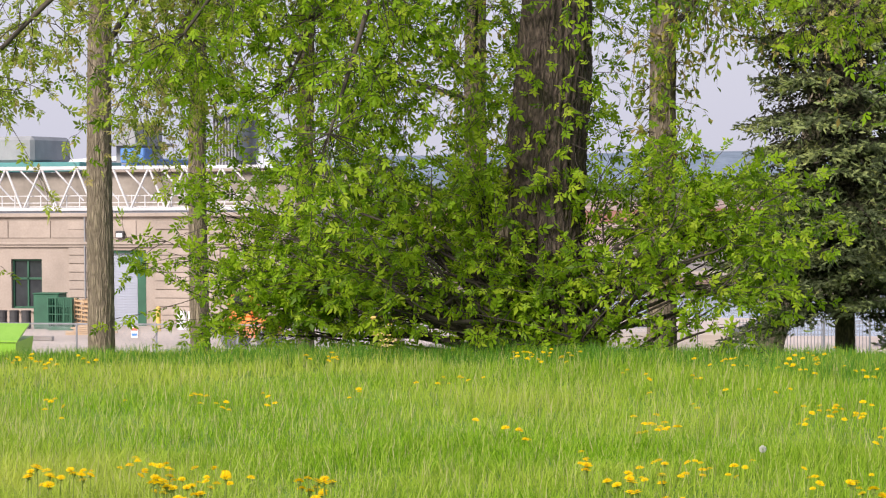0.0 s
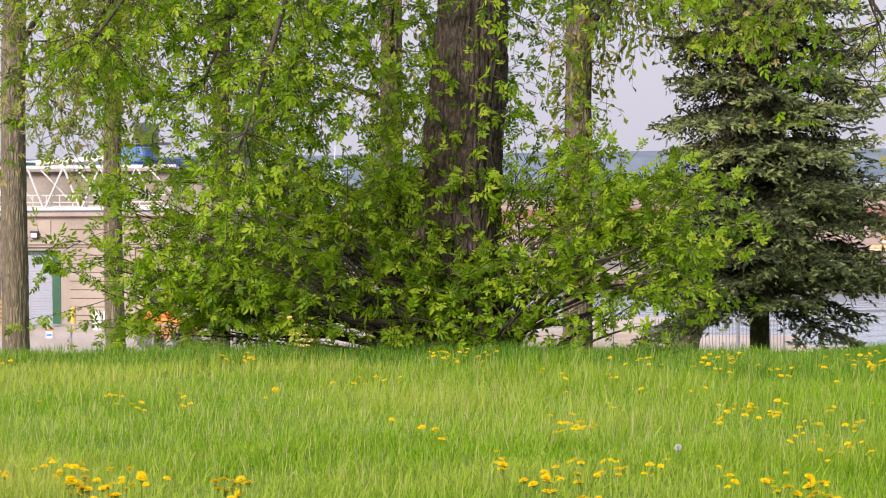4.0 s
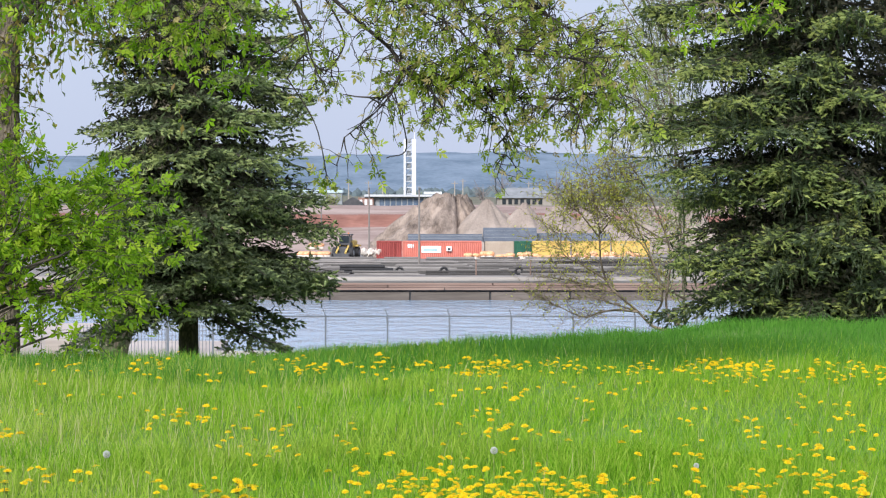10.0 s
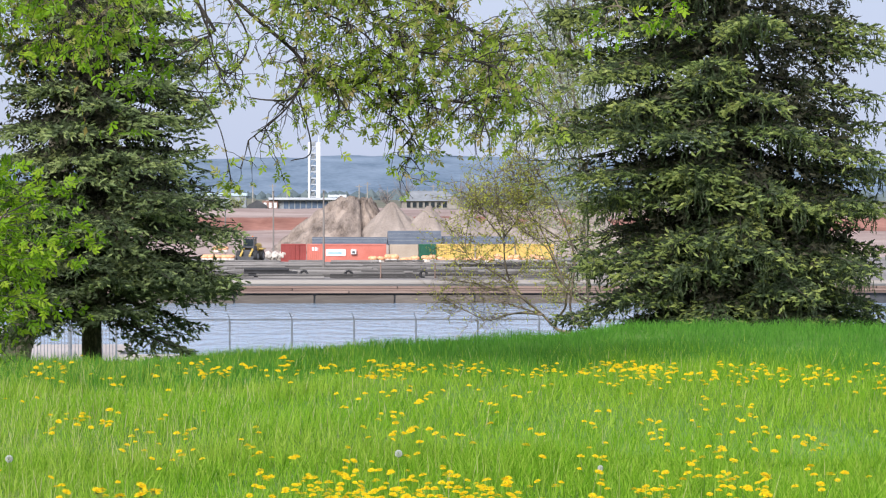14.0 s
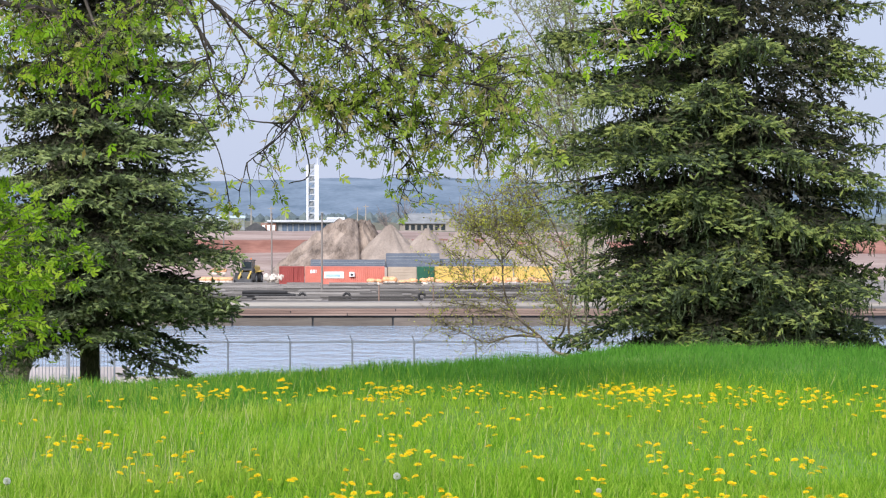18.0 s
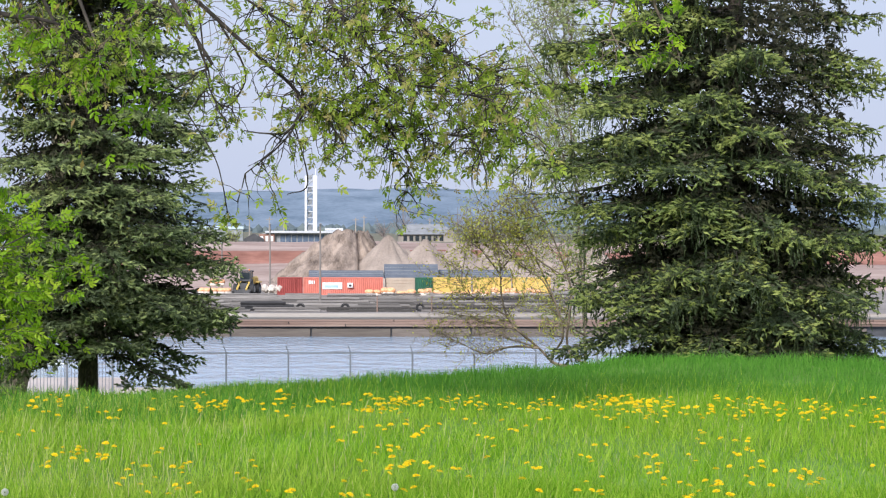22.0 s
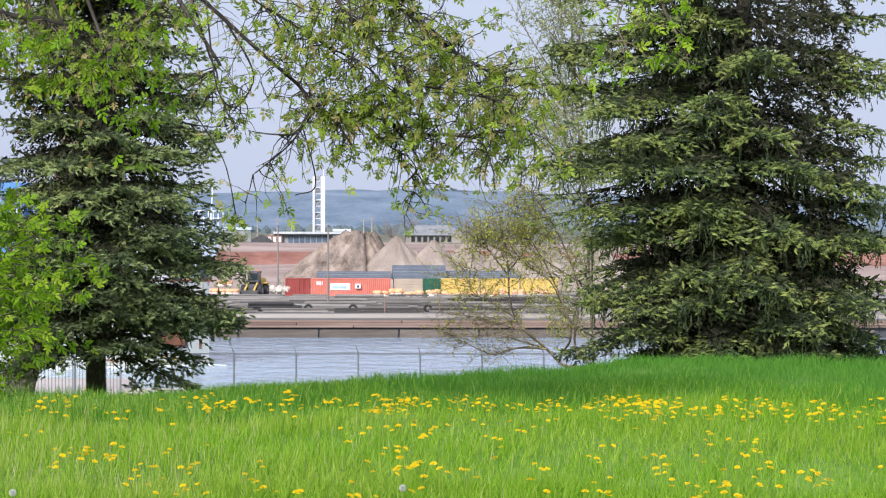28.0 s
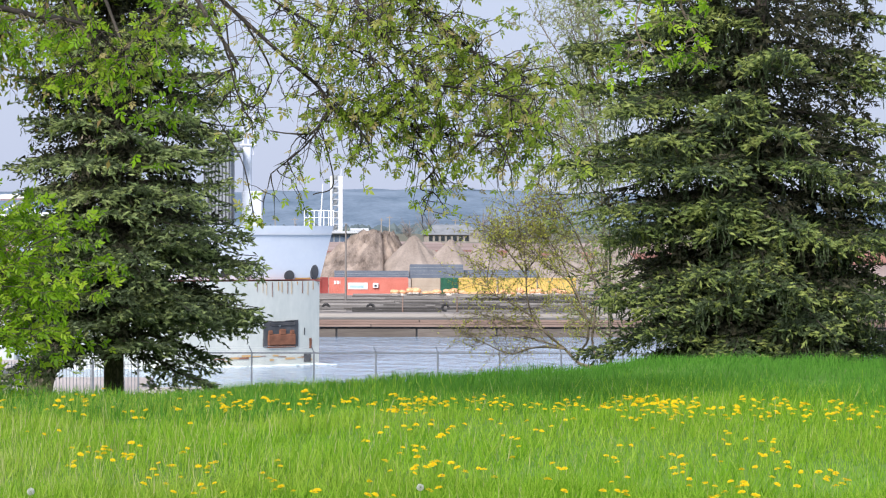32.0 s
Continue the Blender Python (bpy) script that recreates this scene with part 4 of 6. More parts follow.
def build_young_tree():
    x, y = polar(6.2, 43.0)
    z = float(ground(x, y)) - 0.1
    tree = thing("young_tree", 0, 0, 0, "slim young tree with tiny pale grey-green leaves", "tree")
    bark_trunk([(x, y, z), (x - 0.1, y, z + 4.0), (x - 0.4, y, z + 8.0), (x - 0.6, y, z + 12.0)], [0.022, 0.02, 0.016, 0.01], 12, 5, 0.04, 45, "trunk", M_PALEBARK, tree)
    g = Foliage(46)
    rng = g.rng
    for k in range(26):
        h, a = rng.uniform(3.2, 10.0), rng.uniform(1.6, 4.7)
        reach = rng.uniform(0.6, 1.7)
        foot = np.array([x - 0.06 * (h - 3), y, z + h])
        tip = foot + [reach * math.cos(a), reach * math.sin(a), reach * rng.uniform(0.7, 1.6)]
        line = g.limb([foot, foot * 0.5 + tip * 0.5 + [0, 0, -0.1], tip], 0.02, 0.005, 4)
        for q in range(24):
            p = line[int(len(line) * rng.uniform(0.2, 0.999))]
            tw = g.spray(p, [rng.normal(0, 0.6), rng.normal(0, 0.6), rng.normal(0.35, 0.5)], rng.uniform(0.3, 0.9), 0.1, 0.005, 0.045, 0.2, 0.15)
            for w in range(2):
                g.spray(tw[rng.integers(1, 5)], rng.normal(0, 0.6, 3) + [0, 0, 0.2], rng.uniform(0.2, 0.5), 0.1, 0.0035, 0.045, 0.2, 0.15)
    g.finish(tree, SIMPLE, M_PALELEAF, M_BUSHTWIG, 0.82, "branchwork")


build_young_tree()


# ---- meadow ----
def build_grass():
    rng = np.random.default_rng(51)

    def blades(n, b, d, tall, wide, lean, slim=False):
        x, y = d * np.sin(np.radians(b)), d * np.cos(np.radians(b))
        z = ground(x, y)
        a = rng.uniform(0, 6.283, n)
        h = tall * rng.uniform(0.4, 1.15, n) * (0.85 + 0.22 * np.sin(x * 2.9 + 2) * np.sin(y * 1.9) + 0.2 * np.sin(x * 7.3 + y * 3) * np.sin(y * 5.1) + 0.15 * np.sin(x * 0.9 + y * 0.6))
        w = wide * rng.uniform(0.7, 1.3, n)
        side = np.stack([np.cos(a), np.sin(a), np.zeros(n)], 1) * w[:, None]
        bend = rng.normal(0, lean, (n, 3)) * h[:, None]
        bend[:, 0] += 0.04 * h
        bend[:, 2] = 0
        root = np.stack([x, y, z - 0.01], 1)
        up = np.array([0, 0, 1.0])
        tip = root + bend + up * h[:, None]
        if slim:
            v = np.stack([root - side * 1.2, root + side * 1.2, tip], 1).reshape(-1, 3)
            return v, np.arange(3 * n).reshape(n, 3)
        mid = root + bend * 0.35 + up * (h * 0.6)[:, None]
        v = np.stack([root - side, root + side, mid + side * 0.8, mid - side * 0.8, tip], 1).reshape(-1, 3)
        o = (np.arange(n) * 5)[:, None]
        f = np.concatenate([o + [0, 1, 2], o + [0, 2, 3], o + [3, 2, 4]], 1).reshape(-1, 3)
        return v, f

    sets = []
    for n, lo, hi, tall, slim in ((105000, 6.5, 13.5, 0.125, False), (150000, 12.5, 26, 0.135, True)):
        d = lo + (hi - lo) * rng.random(n) ** 0.85
        b = rng.uniform(-26, 15, n)
        keep = (d < crest(b) + 1.5) & (d < crest(b) - np.interp(b, [-3, 2, 5, 15], [-9, 2.4, 4.2, 5.0]) + rng.normal(0, 1.3, n))
        b, d = b[keep], d[keep]
        sets.append(blades(len(b), b, d, tall, 0.0013 + 0.00012 * d, 0.36, slim))
    v, f = joined(sets)
    ob = sheet("meadow_grass", v, f, M_GRASS)
    tagged(ob, "rough spring grass in yellow-green tufts on the meadow", "grass", kind="stuff")
    n = 32000
    b, d = rng.uniform(-26, 15, n), rng.uniform(8, 21, n)
    keep = (d < crest(b)) & (rng.random(n) < np.interp(b, [-26, -8, 0, 15], [0.95, 0.75, 0.2, 0.06]))
    b, d = b[keep], d[keep]
    v, f = blades(len(b), b, d, 0.175, 0.0012 + 0.00009 * d, 0.2, True)
    ob = sheet("straw_grass", v, f, M_STRAW)
    tagged(ob, "thin straw-pale grass stalks above the meadow", "grass", kind="stuff")
    n = 44000
    b = -4 + 19 * rng.random(n) ** 0.8
    d = crest(b) + 1.4 - np.interp(b, [-4, 0, 4, 15], [1.6, 3.6, 6.2, 7.4]) * rng.random(n)
    m = 22000
    b2 = -26 + 26 * rng.random(m) ** 0.8
    d2 = crest(b2) + 1.0 - np.interp(b2, [-26, -9, -6, 0], [1.6, 1.8, 3.2, 4.0]) * rng.random(m)
    v, f = joined([blades(n, b, d, 0.125, 0.0026, 0.3), blades(m, b2, d2, 0.165, 0.0034, 0.25, True)])
    ob = sheet("lush_grass", v, f, M_LUSH)
    tagged(ob, "lush dark green grass on the rise", "grass", kind="stuff")


build_grass()


# ---- the near bank: fences, the stone building and what stands before it ----
def chain_link(name, x0, x1, y, z0, z1, posts, label, arm=0.0, gap=0.12):
    fence = thing(name, 0, 0, 0, label, "fence")
    for px in posts:
        bm = rods(((px, y, z0), (px, y, z1 + 0.05), 0.05, 6))
        if arm:
            rod(bm, (px, y, z1 + 0.04), (px - 0.12, y - 0.25, z1 + arm), 0.025, 5)
        part("post", bm, M_DULLSTEEL if arm else M_STEEL, fence)
    part("top_rail", rods(((x0, y, z1), (x1, y, z1), 0.042, 5)), M_DULLSTEEL if arm else M_STEEL, fence)
    h, wires = z1 - z0, []
    w = 0.0026 if arm else 0.005
    for s in np.arange(x0 - h, x1, gap):
        for k in (1, -1):
            a = np.array([s, y - 0.02 * k, z0 if k > 0 else z1])
            b = np.array([s + h, y - 0.02 * k, z1 if k > 0 else z0])
            t0, t1 = max(0, (x0 - s) / h), min(1, (x1 - s) / h)
            if t1 <= t0:
                continue
            p, q = a + (b - a) * t0, a + (b - a) * t1
            o = np.array([0.7 * w, 0, -0.7 * w * k])
            wires.append((np.array([p - o, p + o, q + o, q - o]), np.array([[0, 1, 2, 3]])))
    v, f = joined(wires)
    sheet("wire_mesh", v, f, M_STEEL, fence, kind="stuff")
    if arm:
        for k in range(3):
            part("barbed_wire", rods(((x0, y - 0.08 * (k + 1), z1 + arm * (k + 1) / 3.2), (x1, y - 0.08 * (k + 1), z1 + arm * (k + 1) / 3.2), 0.006, 3)), M_STEEL, fence)
    return fence


chain_link("canal_fence", -7.7, 26.5, 126.0, NEAR_Z, -4.9, [-7.36 + 3.07 * k for k in range(11)],
           "tall galvanised chain-link fence with barbed wire along the canal", 0.36, 0.16)
chain_link("yard_fence", -57.5, -17.0, 118.0, NEAR_Z, -5.3, [-56.6 + 4.2 * k for k in range(10)],
           "low galvanised chain-link fence round a paved yard", 0.0, 0.10)


def build_picket_fence():
    fence = thing("picket_fence", 0, 0, 0, "thin grey steel picket fence beside the canal", "fence")
    y, z0, z1 = 120.0, NEAR_Z, -5.0
    for k in range(4):
        part("post", boxes((-15.85 + 2.15 * k, y, (z0 + z1) / 2 + 0.05, 0.09, 0.09, z1 - z0 + 0.1), bevel=0.01), M_DULLSTEEL, fence)
    for z in (z0 + 0.3, z1 - 0.15):
        part("rail", boxes((-12.65, y, z, 6.5, 0.04, 0.04), bevel=0.005), M_GREY, fence)
    me = None
    for k in range(40):
        x = -15.8 + 0.16 * k
        if me is None:
            ob = part("picket", boxes((0, 0, (z1 - z0) / 2, 0.032, 0.032, z1 - z0 - 0.1), bevel=0.004), M_DULLSTEEL, fence)
            me = ob.data
        else:
            ob = new("picket", me)
            ob.parent = fence
        ob.location = (x, y - 0.04, z0 + 0.05)


build_picket_fence()

FACE = 151.0  # front of the stone building


def build_stone_building():
    b = thing("stone_building", 0, 0, 0, "long flat-roofed sandstone building with green window and roller door", "building")
    z0, z1 = NEAR_Z, -0.35
    # wall with openings for window and door
    xw0, xw1, zw0, zw1 = -66.1, -64.0, -6.2, -3.05
    xd0, xd1, zd = -60.1, -56.95, -2.5
    cols = [(-92, xw0, z0, z1), (xw1, xd0, z0, z1), (xd1, -47.5, z0, z1), (xw0, xw1, z0, zw0), (xw0, xw1, zw1, z1), (xd0, xd1, zd, z1)]
    bm = bmesh.new()
    for a, c, e, g in cols:
        box(bm, (a + c) / 2, FACE + 0.4, (e + g) / 2, c - a, 0.8, g - e)
    part("wall", bm, M_STONE, b)
    part("side_wall", boxes((-47.9, FACE + 10.2, (z0 + z1) / 2, 0.8, 18.8, z1 - z0)), M_STONE, b)
    part("roof", boxes((-69.75, FACE + 10, z1 - 0.05, 44.4, 19.9, 0.3)), M_ROOF, b)
    part("cornice", boxes((-69.75, FACE - 0.12, -2.05, 44.6, 0.3, 0.16), (-69.75, FACE - 0.07, -2.22, 44.6, 0.2, 0.14), bevel=0.02), M_STONE, b)
    part("coping", boxes((-69.75, FACE + 0.25, z1 + 0.1, 44.7, 1.1, 0.24), bevel=0.03), M_STONE, b)
    part("plinth", boxes((-79.8, FACE - 0.06, z0 + 0.35, 24.4, 0.14, 0.7), (-62.1, FACE - 0.06, z0 + 0.35, 3.8, 0.14, 0.7), (-52.2, FACE - 0.06, z0 + 0.35, 9.0, 0.14, 0.7), bevel=0.02), M_STONE, b)
    for x0, x1 in ((-62.15, -60.75), (-56.35, -54.0), (-53.3, -52.0), (-69.2, -67.8)):
        z = z0 + 0.72
        while z < z1 - 0.5:
            if abs(z + 2.1) > 0.45:
                w = x1 - x0 - 0.03
                part("stone", boxes(((x0 + x1) / 2, FACE - 0.045, z + 0.26, w, 0.11, 0.5), bevel=0.018), M_STONE, b)
            z += 0.54
    for k in range(14):
        x = -88 + k * 2.9
        if not -57 < x < -53:
            part("stone", boxes((x, FACE - 0.03, -1.15, 2.84, 0.07, 1.1), bevel=0.015), M_STONE, b)
    w = part("window", boxes(((xw0 + xw1) / 2, FACE + 0.3, zw1 - 0.06, 2.1, 0.12, 0.12), ((xw0 + xw1) / 2, FACE + 0.3, zw0 + 0.06, 2.1, 0.12, 0.12),
                             (xw0 + 0.06, FACE + 0.3, -4.62, 0.12, 0.12, 2.92), (xw1 - 0.06, FACE + 0.3, -4.62, 0.12, 0.12, 2.92),
                             (-65.05, FACE + 0.3, -4.62, 0.12, 0.1, 2.92), (-65.05, FACE + 0.3, -4.3, 1.88, 0.1, 0.14), bevel=0.01), M_GREEN, b, "green-painted steel window frame")
    for cx, cz, sz in ((-65.55, -3.68, 1.1), (-64.55, -3.68, 1.1), (-65.55, -5.25, 1.75), (-64.55, -5.25, 1.75)):
        part("pane", boxes((cx, FACE + 0.36, cz, 0.9, 0.02, sz)), M_GLASS, w)
    part("sill", boxes((-65.05, FACE - 0.05, zw0 - 0.1, 2.5, 0.4, 0.2), bevel=0.02), M_STONE, b)
    d = part("roller_door", boxes((-58.9, FACE + 0.45, -4.95, 2.5, 0.06, 4.7)), M_DOOR, b, "closed pale ribbed roller door")
    slat = None
    for k in range(46):
        if slat is None:
            ob = part("slat", boxes((0, 0, 0, 2.44, 0.03, 0.075), bevel=0.012), M_DOOR, d)
            slat = ob.data
        else:
            ob = new("slat", slat)
            ob.parent = d
        ob.location = (-58.9, FACE + 0.405, -7.2 + 0.1 * k)
    part("door_jamb", boxes((-57.3, FACE + 0.3, -4.9, 0.55, 0.3, 4.75), (-58.6, FACE + 0.3, -2.58, 3.0, 0.3, 0.16), bevel=0.01), M_GREEN, b, "dark green door frame")
    lamp = part("wall_lamp", boxes((-58.6, FACE - 0.16, -1.5, 0.56, 0.3, 0.46), bevel=0.05), M_DARK, b)
    part("lens", boxes((-58.6, FACE - 0.33, -1.55, 0.40, 0.04, 0.26), bevel=0.015), M_WHITE, lamp)
    part("downpipe", rods(((-61.0, FACE - 0.16, z0), (-61.0, FACE - 0.16, z1), 0.05, 8)), M_GREY, b)


build_stone_building()


M_TRUSS = surface("weathered_white_paint", (0.50, 0.51, 0.52), (0.66, 0.66, 0.66), 0.6, 0.8, 9, 0.1)


def build_truss():
    t = thing("footbridge_truss", 0, 0, 0, "white painted steel truss footbridge over the stone building's roof", "footbridge")
    y, z0, z1 = 154.0, -0.08, 2.75
    part("top_chord", boxes((-71, y, z1, 40, 0.2, 0.22), bevel=0.03), M_TRUSS, t)
    part("bottom_chord", boxes((-71, y, z0 + 0.14, 40, 0.2, 0.2), bevel=0.03), M_TRUSS, t)
    part("back_chord", boxes((-71, y + 2.2, z1, 40, 0.2, 0.25), (-71, y + 2.2, z0 + 0.14, 40, 0.2, 0.24), bevel=0.02), M_TRUSS, t)
    part("deck", boxes((-71, y + 1.1, z0 + 0.05, 40, 2.0, 0.1)), M_GREY, t)
    x = -90.0
    while x < -52.5:
        part("diagonal", rods(((x, y, z1 - 0.1), (x - 1.2, y, z0 + 0.2), 0.075, 6)), M_TRUSS, t)
        part("diagonal", rods(((x + 0.1, y, z1 - 0.1), (x + 1.15, y, z0 + 0.2), 0.075, 6)), M_TRUSS, t)
        part("diagonal", rods(((x + 0.1, y + 2.2, z1 - 0.1), (x + 2.1, y + 2.2, z0 + 0.7), 0.06, 6)), M_TRUSS, t)
        x += 2.47
    for z in (0.25, 0.5, 0.95):
        part("guard_rail", boxes((-71, y + 0.25, z, 40, 0.05, 0.06)), M_TRUSS, t)
    for k in range(44):
        part("baluster", boxes((-90.6 + 0.9 * k, y + 0.25, 0.5, 0.06, 0.06, 1.0)), M_TRUSS, t)


build_truss()


def build_hall_behind():
    h = thing("lock_hall", 0, 0, 0, "long brown-grey stone hall with a teal roof edge behind the truss", "building")
    part("wall", boxes((-84, 192, -2.3, 64, 8, 10.0)), M_HALL, h)
    part("roof_edge", boxes((-93, 191.6, 3.15, 34, 9, 0.75), bevel=0.05), surface("teal_roof", (0.05, 0.22, 0.22), (0.08, 0.30, 0.30), 0.6, 0.5, 6, 0.1), h, "teal metal roof edge")
    part("upper_roof", boxes((-96, 196, 4.6, 28, 8, 2.2), bevel=0.3), M_GREY, h, "pale grey upper roof")
    part("coping", boxes((-65, 191.8, 2.8, 26, 8.8, 0.25), bevel=0.03), M_STONE, h)


build_hall_behind()


def build_yard():
    g = thing("green_cabinet", -62.2, 148.0, NEAR_Z, "dark green steel utility cabinet on the yard", "cabinet")
    part("body", boxes((0, 0, 1.08, 1.7, 1.3, 2.16), bevel=0.04), M_GREEN, g)
    part("door", boxes((0, -0.67, 1.08, 1.5, 0.05, 1.9), bevel=0.015), M_GREEN, g)
    part("roof_lip", boxes((0, 0, 2.2, 1.8, 1.4, 0.08), bevel=0.02), M_GREEN, g)
    g = thing("mesh_bin", -60.75, 146.6, NEAR_Z, "dark green steel mesh bin with barred sides on the yard", "bin")
    part("back_panel", boxes((0, 0.55, 1.0, 1.6, 0.06, 1.9), bevel=0.01), M_GREEN, g)
    part("base", boxes((0, 0, 0.12, 1.6, 1.2, 0.24), bevel=0.03), M_GREEN, g)
    for x in (-0.77, -0.26, 0.26, 0.77):
        part("post", boxes((x, -0.55, 1.02, 0.09, 0.09, 2.04), bevel=0.01), M_GREEN, g)
    for z in (0.5, 1.0, 1.5, 2.0):
        part("rail", boxes((0, -0.56, z, 1.6, 0.05, 0.07), bevel=0.01), M_GREEN, g)
    for x in (-0.77, 0.77):
        part("side_panel", boxes((x, 0, 1.0, 0.05, 1.1, 1.9), bevel=0.01), M_GREEN, g)
    for k in range(9):
        part("bar", boxes((-0.64 + 0.16 * k, -0.55, 1.02, 0.03, 0.03, 1.9)), M_GREEN, g)
    d = thing("lime_dumpster", -48.1, 108.0, NEAR_Z, "lime green plastic dumpster with a sloping lid", "dumpster")
    bm = bmesh.new()
    vs = [bm.verts.new(p) for p in ((-1.6, -0.8, 0), (1.25, -0.8, 0), (1.25, 0.8, 0), (-1.6, 0.8, 0), (-1.8, -1.0, 1.75), (1.45, -1.0, 1.75), (1.45, 1.0, 1.95), (-1.8, 1.0, 1.95))]
    for q in ((3, 2, 1, 0), (0, 1, 5, 4), (1, 2, 6, 5), (2, 3, 7, 6), (3, 0, 4, 7), (4, 5, 6, 7)):
        bm.faces.new([vs[i] for i in q])
    part("body", bm, M_LIME, d)
    bm = bmesh.new()
    vs = [bm.verts.new(p) for p in ((-1.9, -1.08, 1.77), (1.55, -1.08, 1.77), (1.3, 0.9, 2.45), (-1.7, 0.9, 2.45), (-1.9, -1.08, 1.85), (1.55, -1.08, 1.85), (1.3, 0.9, 2.53), (-1.7, 0.9, 2.53))]
    for q in ((3, 2, 1, 0), (0, 1, 5, 4), (1, 2, 6, 5), (2, 3, 7, 6), (3, 0, 4, 7), (4, 5, 6, 7)):
        bm.faces.new([vs[i] for i in q])
    part("lid", bm, M_LIME, d, "paler lime lid")
    part("handle", rods(((-0.5, -1.12, 1.9), (-0.3, -1.12, 1.9), 0.03, 6)), M_DARK, d)
    timber = surface("raw_timber", (0.40, 0.27, 0.15), (0.55, 0.40, 0.25), 0.8, 2, 15, 0.2)
    p = thing("timber_pallets", -59.6, 146.6, NEAR_Z, "pale timber pallets leaning against each other in the yard", "pallet")
    for k in range(3):
        m = pose(0.25 * k, 0.15 * k, 0, 12, 8 - 6 * k, 4 * k)
        for q in range(7):
            bm = bmesh.new()
            box(bm, 0, 0, 0.15 + 0.28 * q, 1.1, 0.03, 0.11, 0.006, m)
            part("board", bm, timber, p)
        for x in (-0.5, 0, 0.5):
            bm = bmesh.new()
            box(bm, x, 0.06, 1.0, 0.08, 0.09, 1.95, 0.006, m)
            part("bearer", bm, timber, p)
    s = thing("timber_stack", -56.9, 141.5, NEAR_Z, "low stack of raw timber planks on the yard", "timber")
    rng = random.Random(4)
    for k in range(9):
        bm = bmesh.new()
        box(bm, 0, 0, 0.06 + 0.12 * (k // 2), 2.9 - 0.25 * (k // 2), 0.22, 0.1, 0.01, pose(rng.uniform(-0.3, 0.3), 0.25 * (k % 2), 0, 0, 0, rng.uniform(-5, 5)))
        part("plank", bm, timber, s)
    kerb = thing("yard_kerb", -66, 136, NEAR_Z, "long low dark concrete kerb across the yard", "kerb")
    part("body", boxes((0, 0, 0.13, 18, 0.4, 0.26), bevel=0.04), M_QUAYTOP, kerb)
    for x, y, h in ((-54.3, 146.0, 1.45), (-65.9, 146.5, 1.1)):
        b = thing("bollard", x, y, NEAR_Z, "yellow painted steel bollard on the yard", "bollard", "bollards of the yard")
        part("post", rods(((0, 0, 0), (0, 0, h), 0.15, 12)), M_YELLOW, b)
        part("cap", rods(((0, 0, h), (0, 0, h + 0.07), 0.15, 12, 0.06)), M_YELLOW, b)
    for x, m, lab in ((-53.3, M_WHITE, "white plastic barrel beside a bollard"), (-52.6, M_WHITE, "white plastic barrel beside a bollard"), (-65.2, M_DARK, "dark steel barrel under the window"), (-64.4, M_DARK, "dark steel barrel under the window"), (-63.6, M_DARK, "dark steel barrel under the window")):
        b = thing("barrel", x, 147.5, NEAR_Z, lab, "barrel", "barrels in the yard")
        part("drum", rods(((0, 0, 0), (0, 0, 1.15), 0.30, 14)), m, b)
        for z in (0.06, 0.4, 0.75, 1.1):
            part("hoop", rods(((0, 0, z - 0.03), (0, 0, z + 0.03), 0.325, 14)), m, b)
    sg = thing("fence_sign", -45.1, 117.9, -5.95, "small white warning sign with red and blue fields on the fence", "sign")
    part("plate", boxes((0, -0.03, 0.25, 0.34, 0.02, 0.52), bevel=0.008), M_WHITE, sg)
    part("red_field", boxes((0, -0.046, 0.41, 0.30, 0.01, 0.14)), M_RED, sg)
    part("blue_field", boxes((0, -0.046, 0.15, 0.28, 0.01, 0.12)), surface("sign_blue", (0.05, 0.2, 0.5), (0.07, 0.25, 0.55), 0.5), sg)
    # machines behind the shoots
    o = thing("orange_lift", -43.6, 132.0, NEAR_Z, "orange site lift with black wheels on the bank", "lift")
    part("body", boxes((0, 0, 1.1, 3.0, 1.8, 1.1), bevel=0.12), M_ORANGE, o)
    part("cab", boxes((-0.5, 0, 2.3, 1.3, 1.4, 1.3), bevel=0.1), M_ORANGE, o)
    part("cab_window", boxes((-0.5, -0.72, 2.45, 1.0, 0.03, 0.8)), M_GLASS, o)
    part("boom", rods(((-1.4, 0, 2.2), (1.9, 0, 3.3), 0.22, 8)), M_ORANGE, o)
    for x in (-1.0, 1.0):
        for y in (-0.95, 0.95):
            part("wheel", rods(((x, y - 0.18, 0.5), (x, y + 0.18, 0.5), 0.5, 16)), M_DARK, o)
    y = thing("yellow_skip", -35.5, 130.0, NEAR_Z, "yellow steel skip on the paved bank", "skip")
    part("body", boxes((0, 0, 0.95, 1.4, 1.6, 1.7), bevel=0.05), M_YELLOW, y)
    part("rim", boxes((0, 0, 1.82, 1.55, 1.75, 0.1), bevel=0.02), M_YELLOW, y)
    for x in (-0.6, 0.6):
        part("skid", boxes((x, 0, 0.05, 0.12, 1.5, 0.1)), M_DARK, y)
    q = thing("concrete_barrier", -23, 133.0, NEAR_Z, "pale concrete barrier along the paved bank", "barrier")
    part("body", boxes((0, 0, 0.45, 12, 0.5, 0.9), bevel=0.1), M_LEDGE, q)


build_yard()


# ---- the far bank ----
M_FENDER = surface("fender_timber", (0.115, 0.07, 0.055), (0.30, 0.215, 0.17), 0.9, 0.2, 3, 0.4, stretch=(0.06, 1, 3), random_amount=0.3)


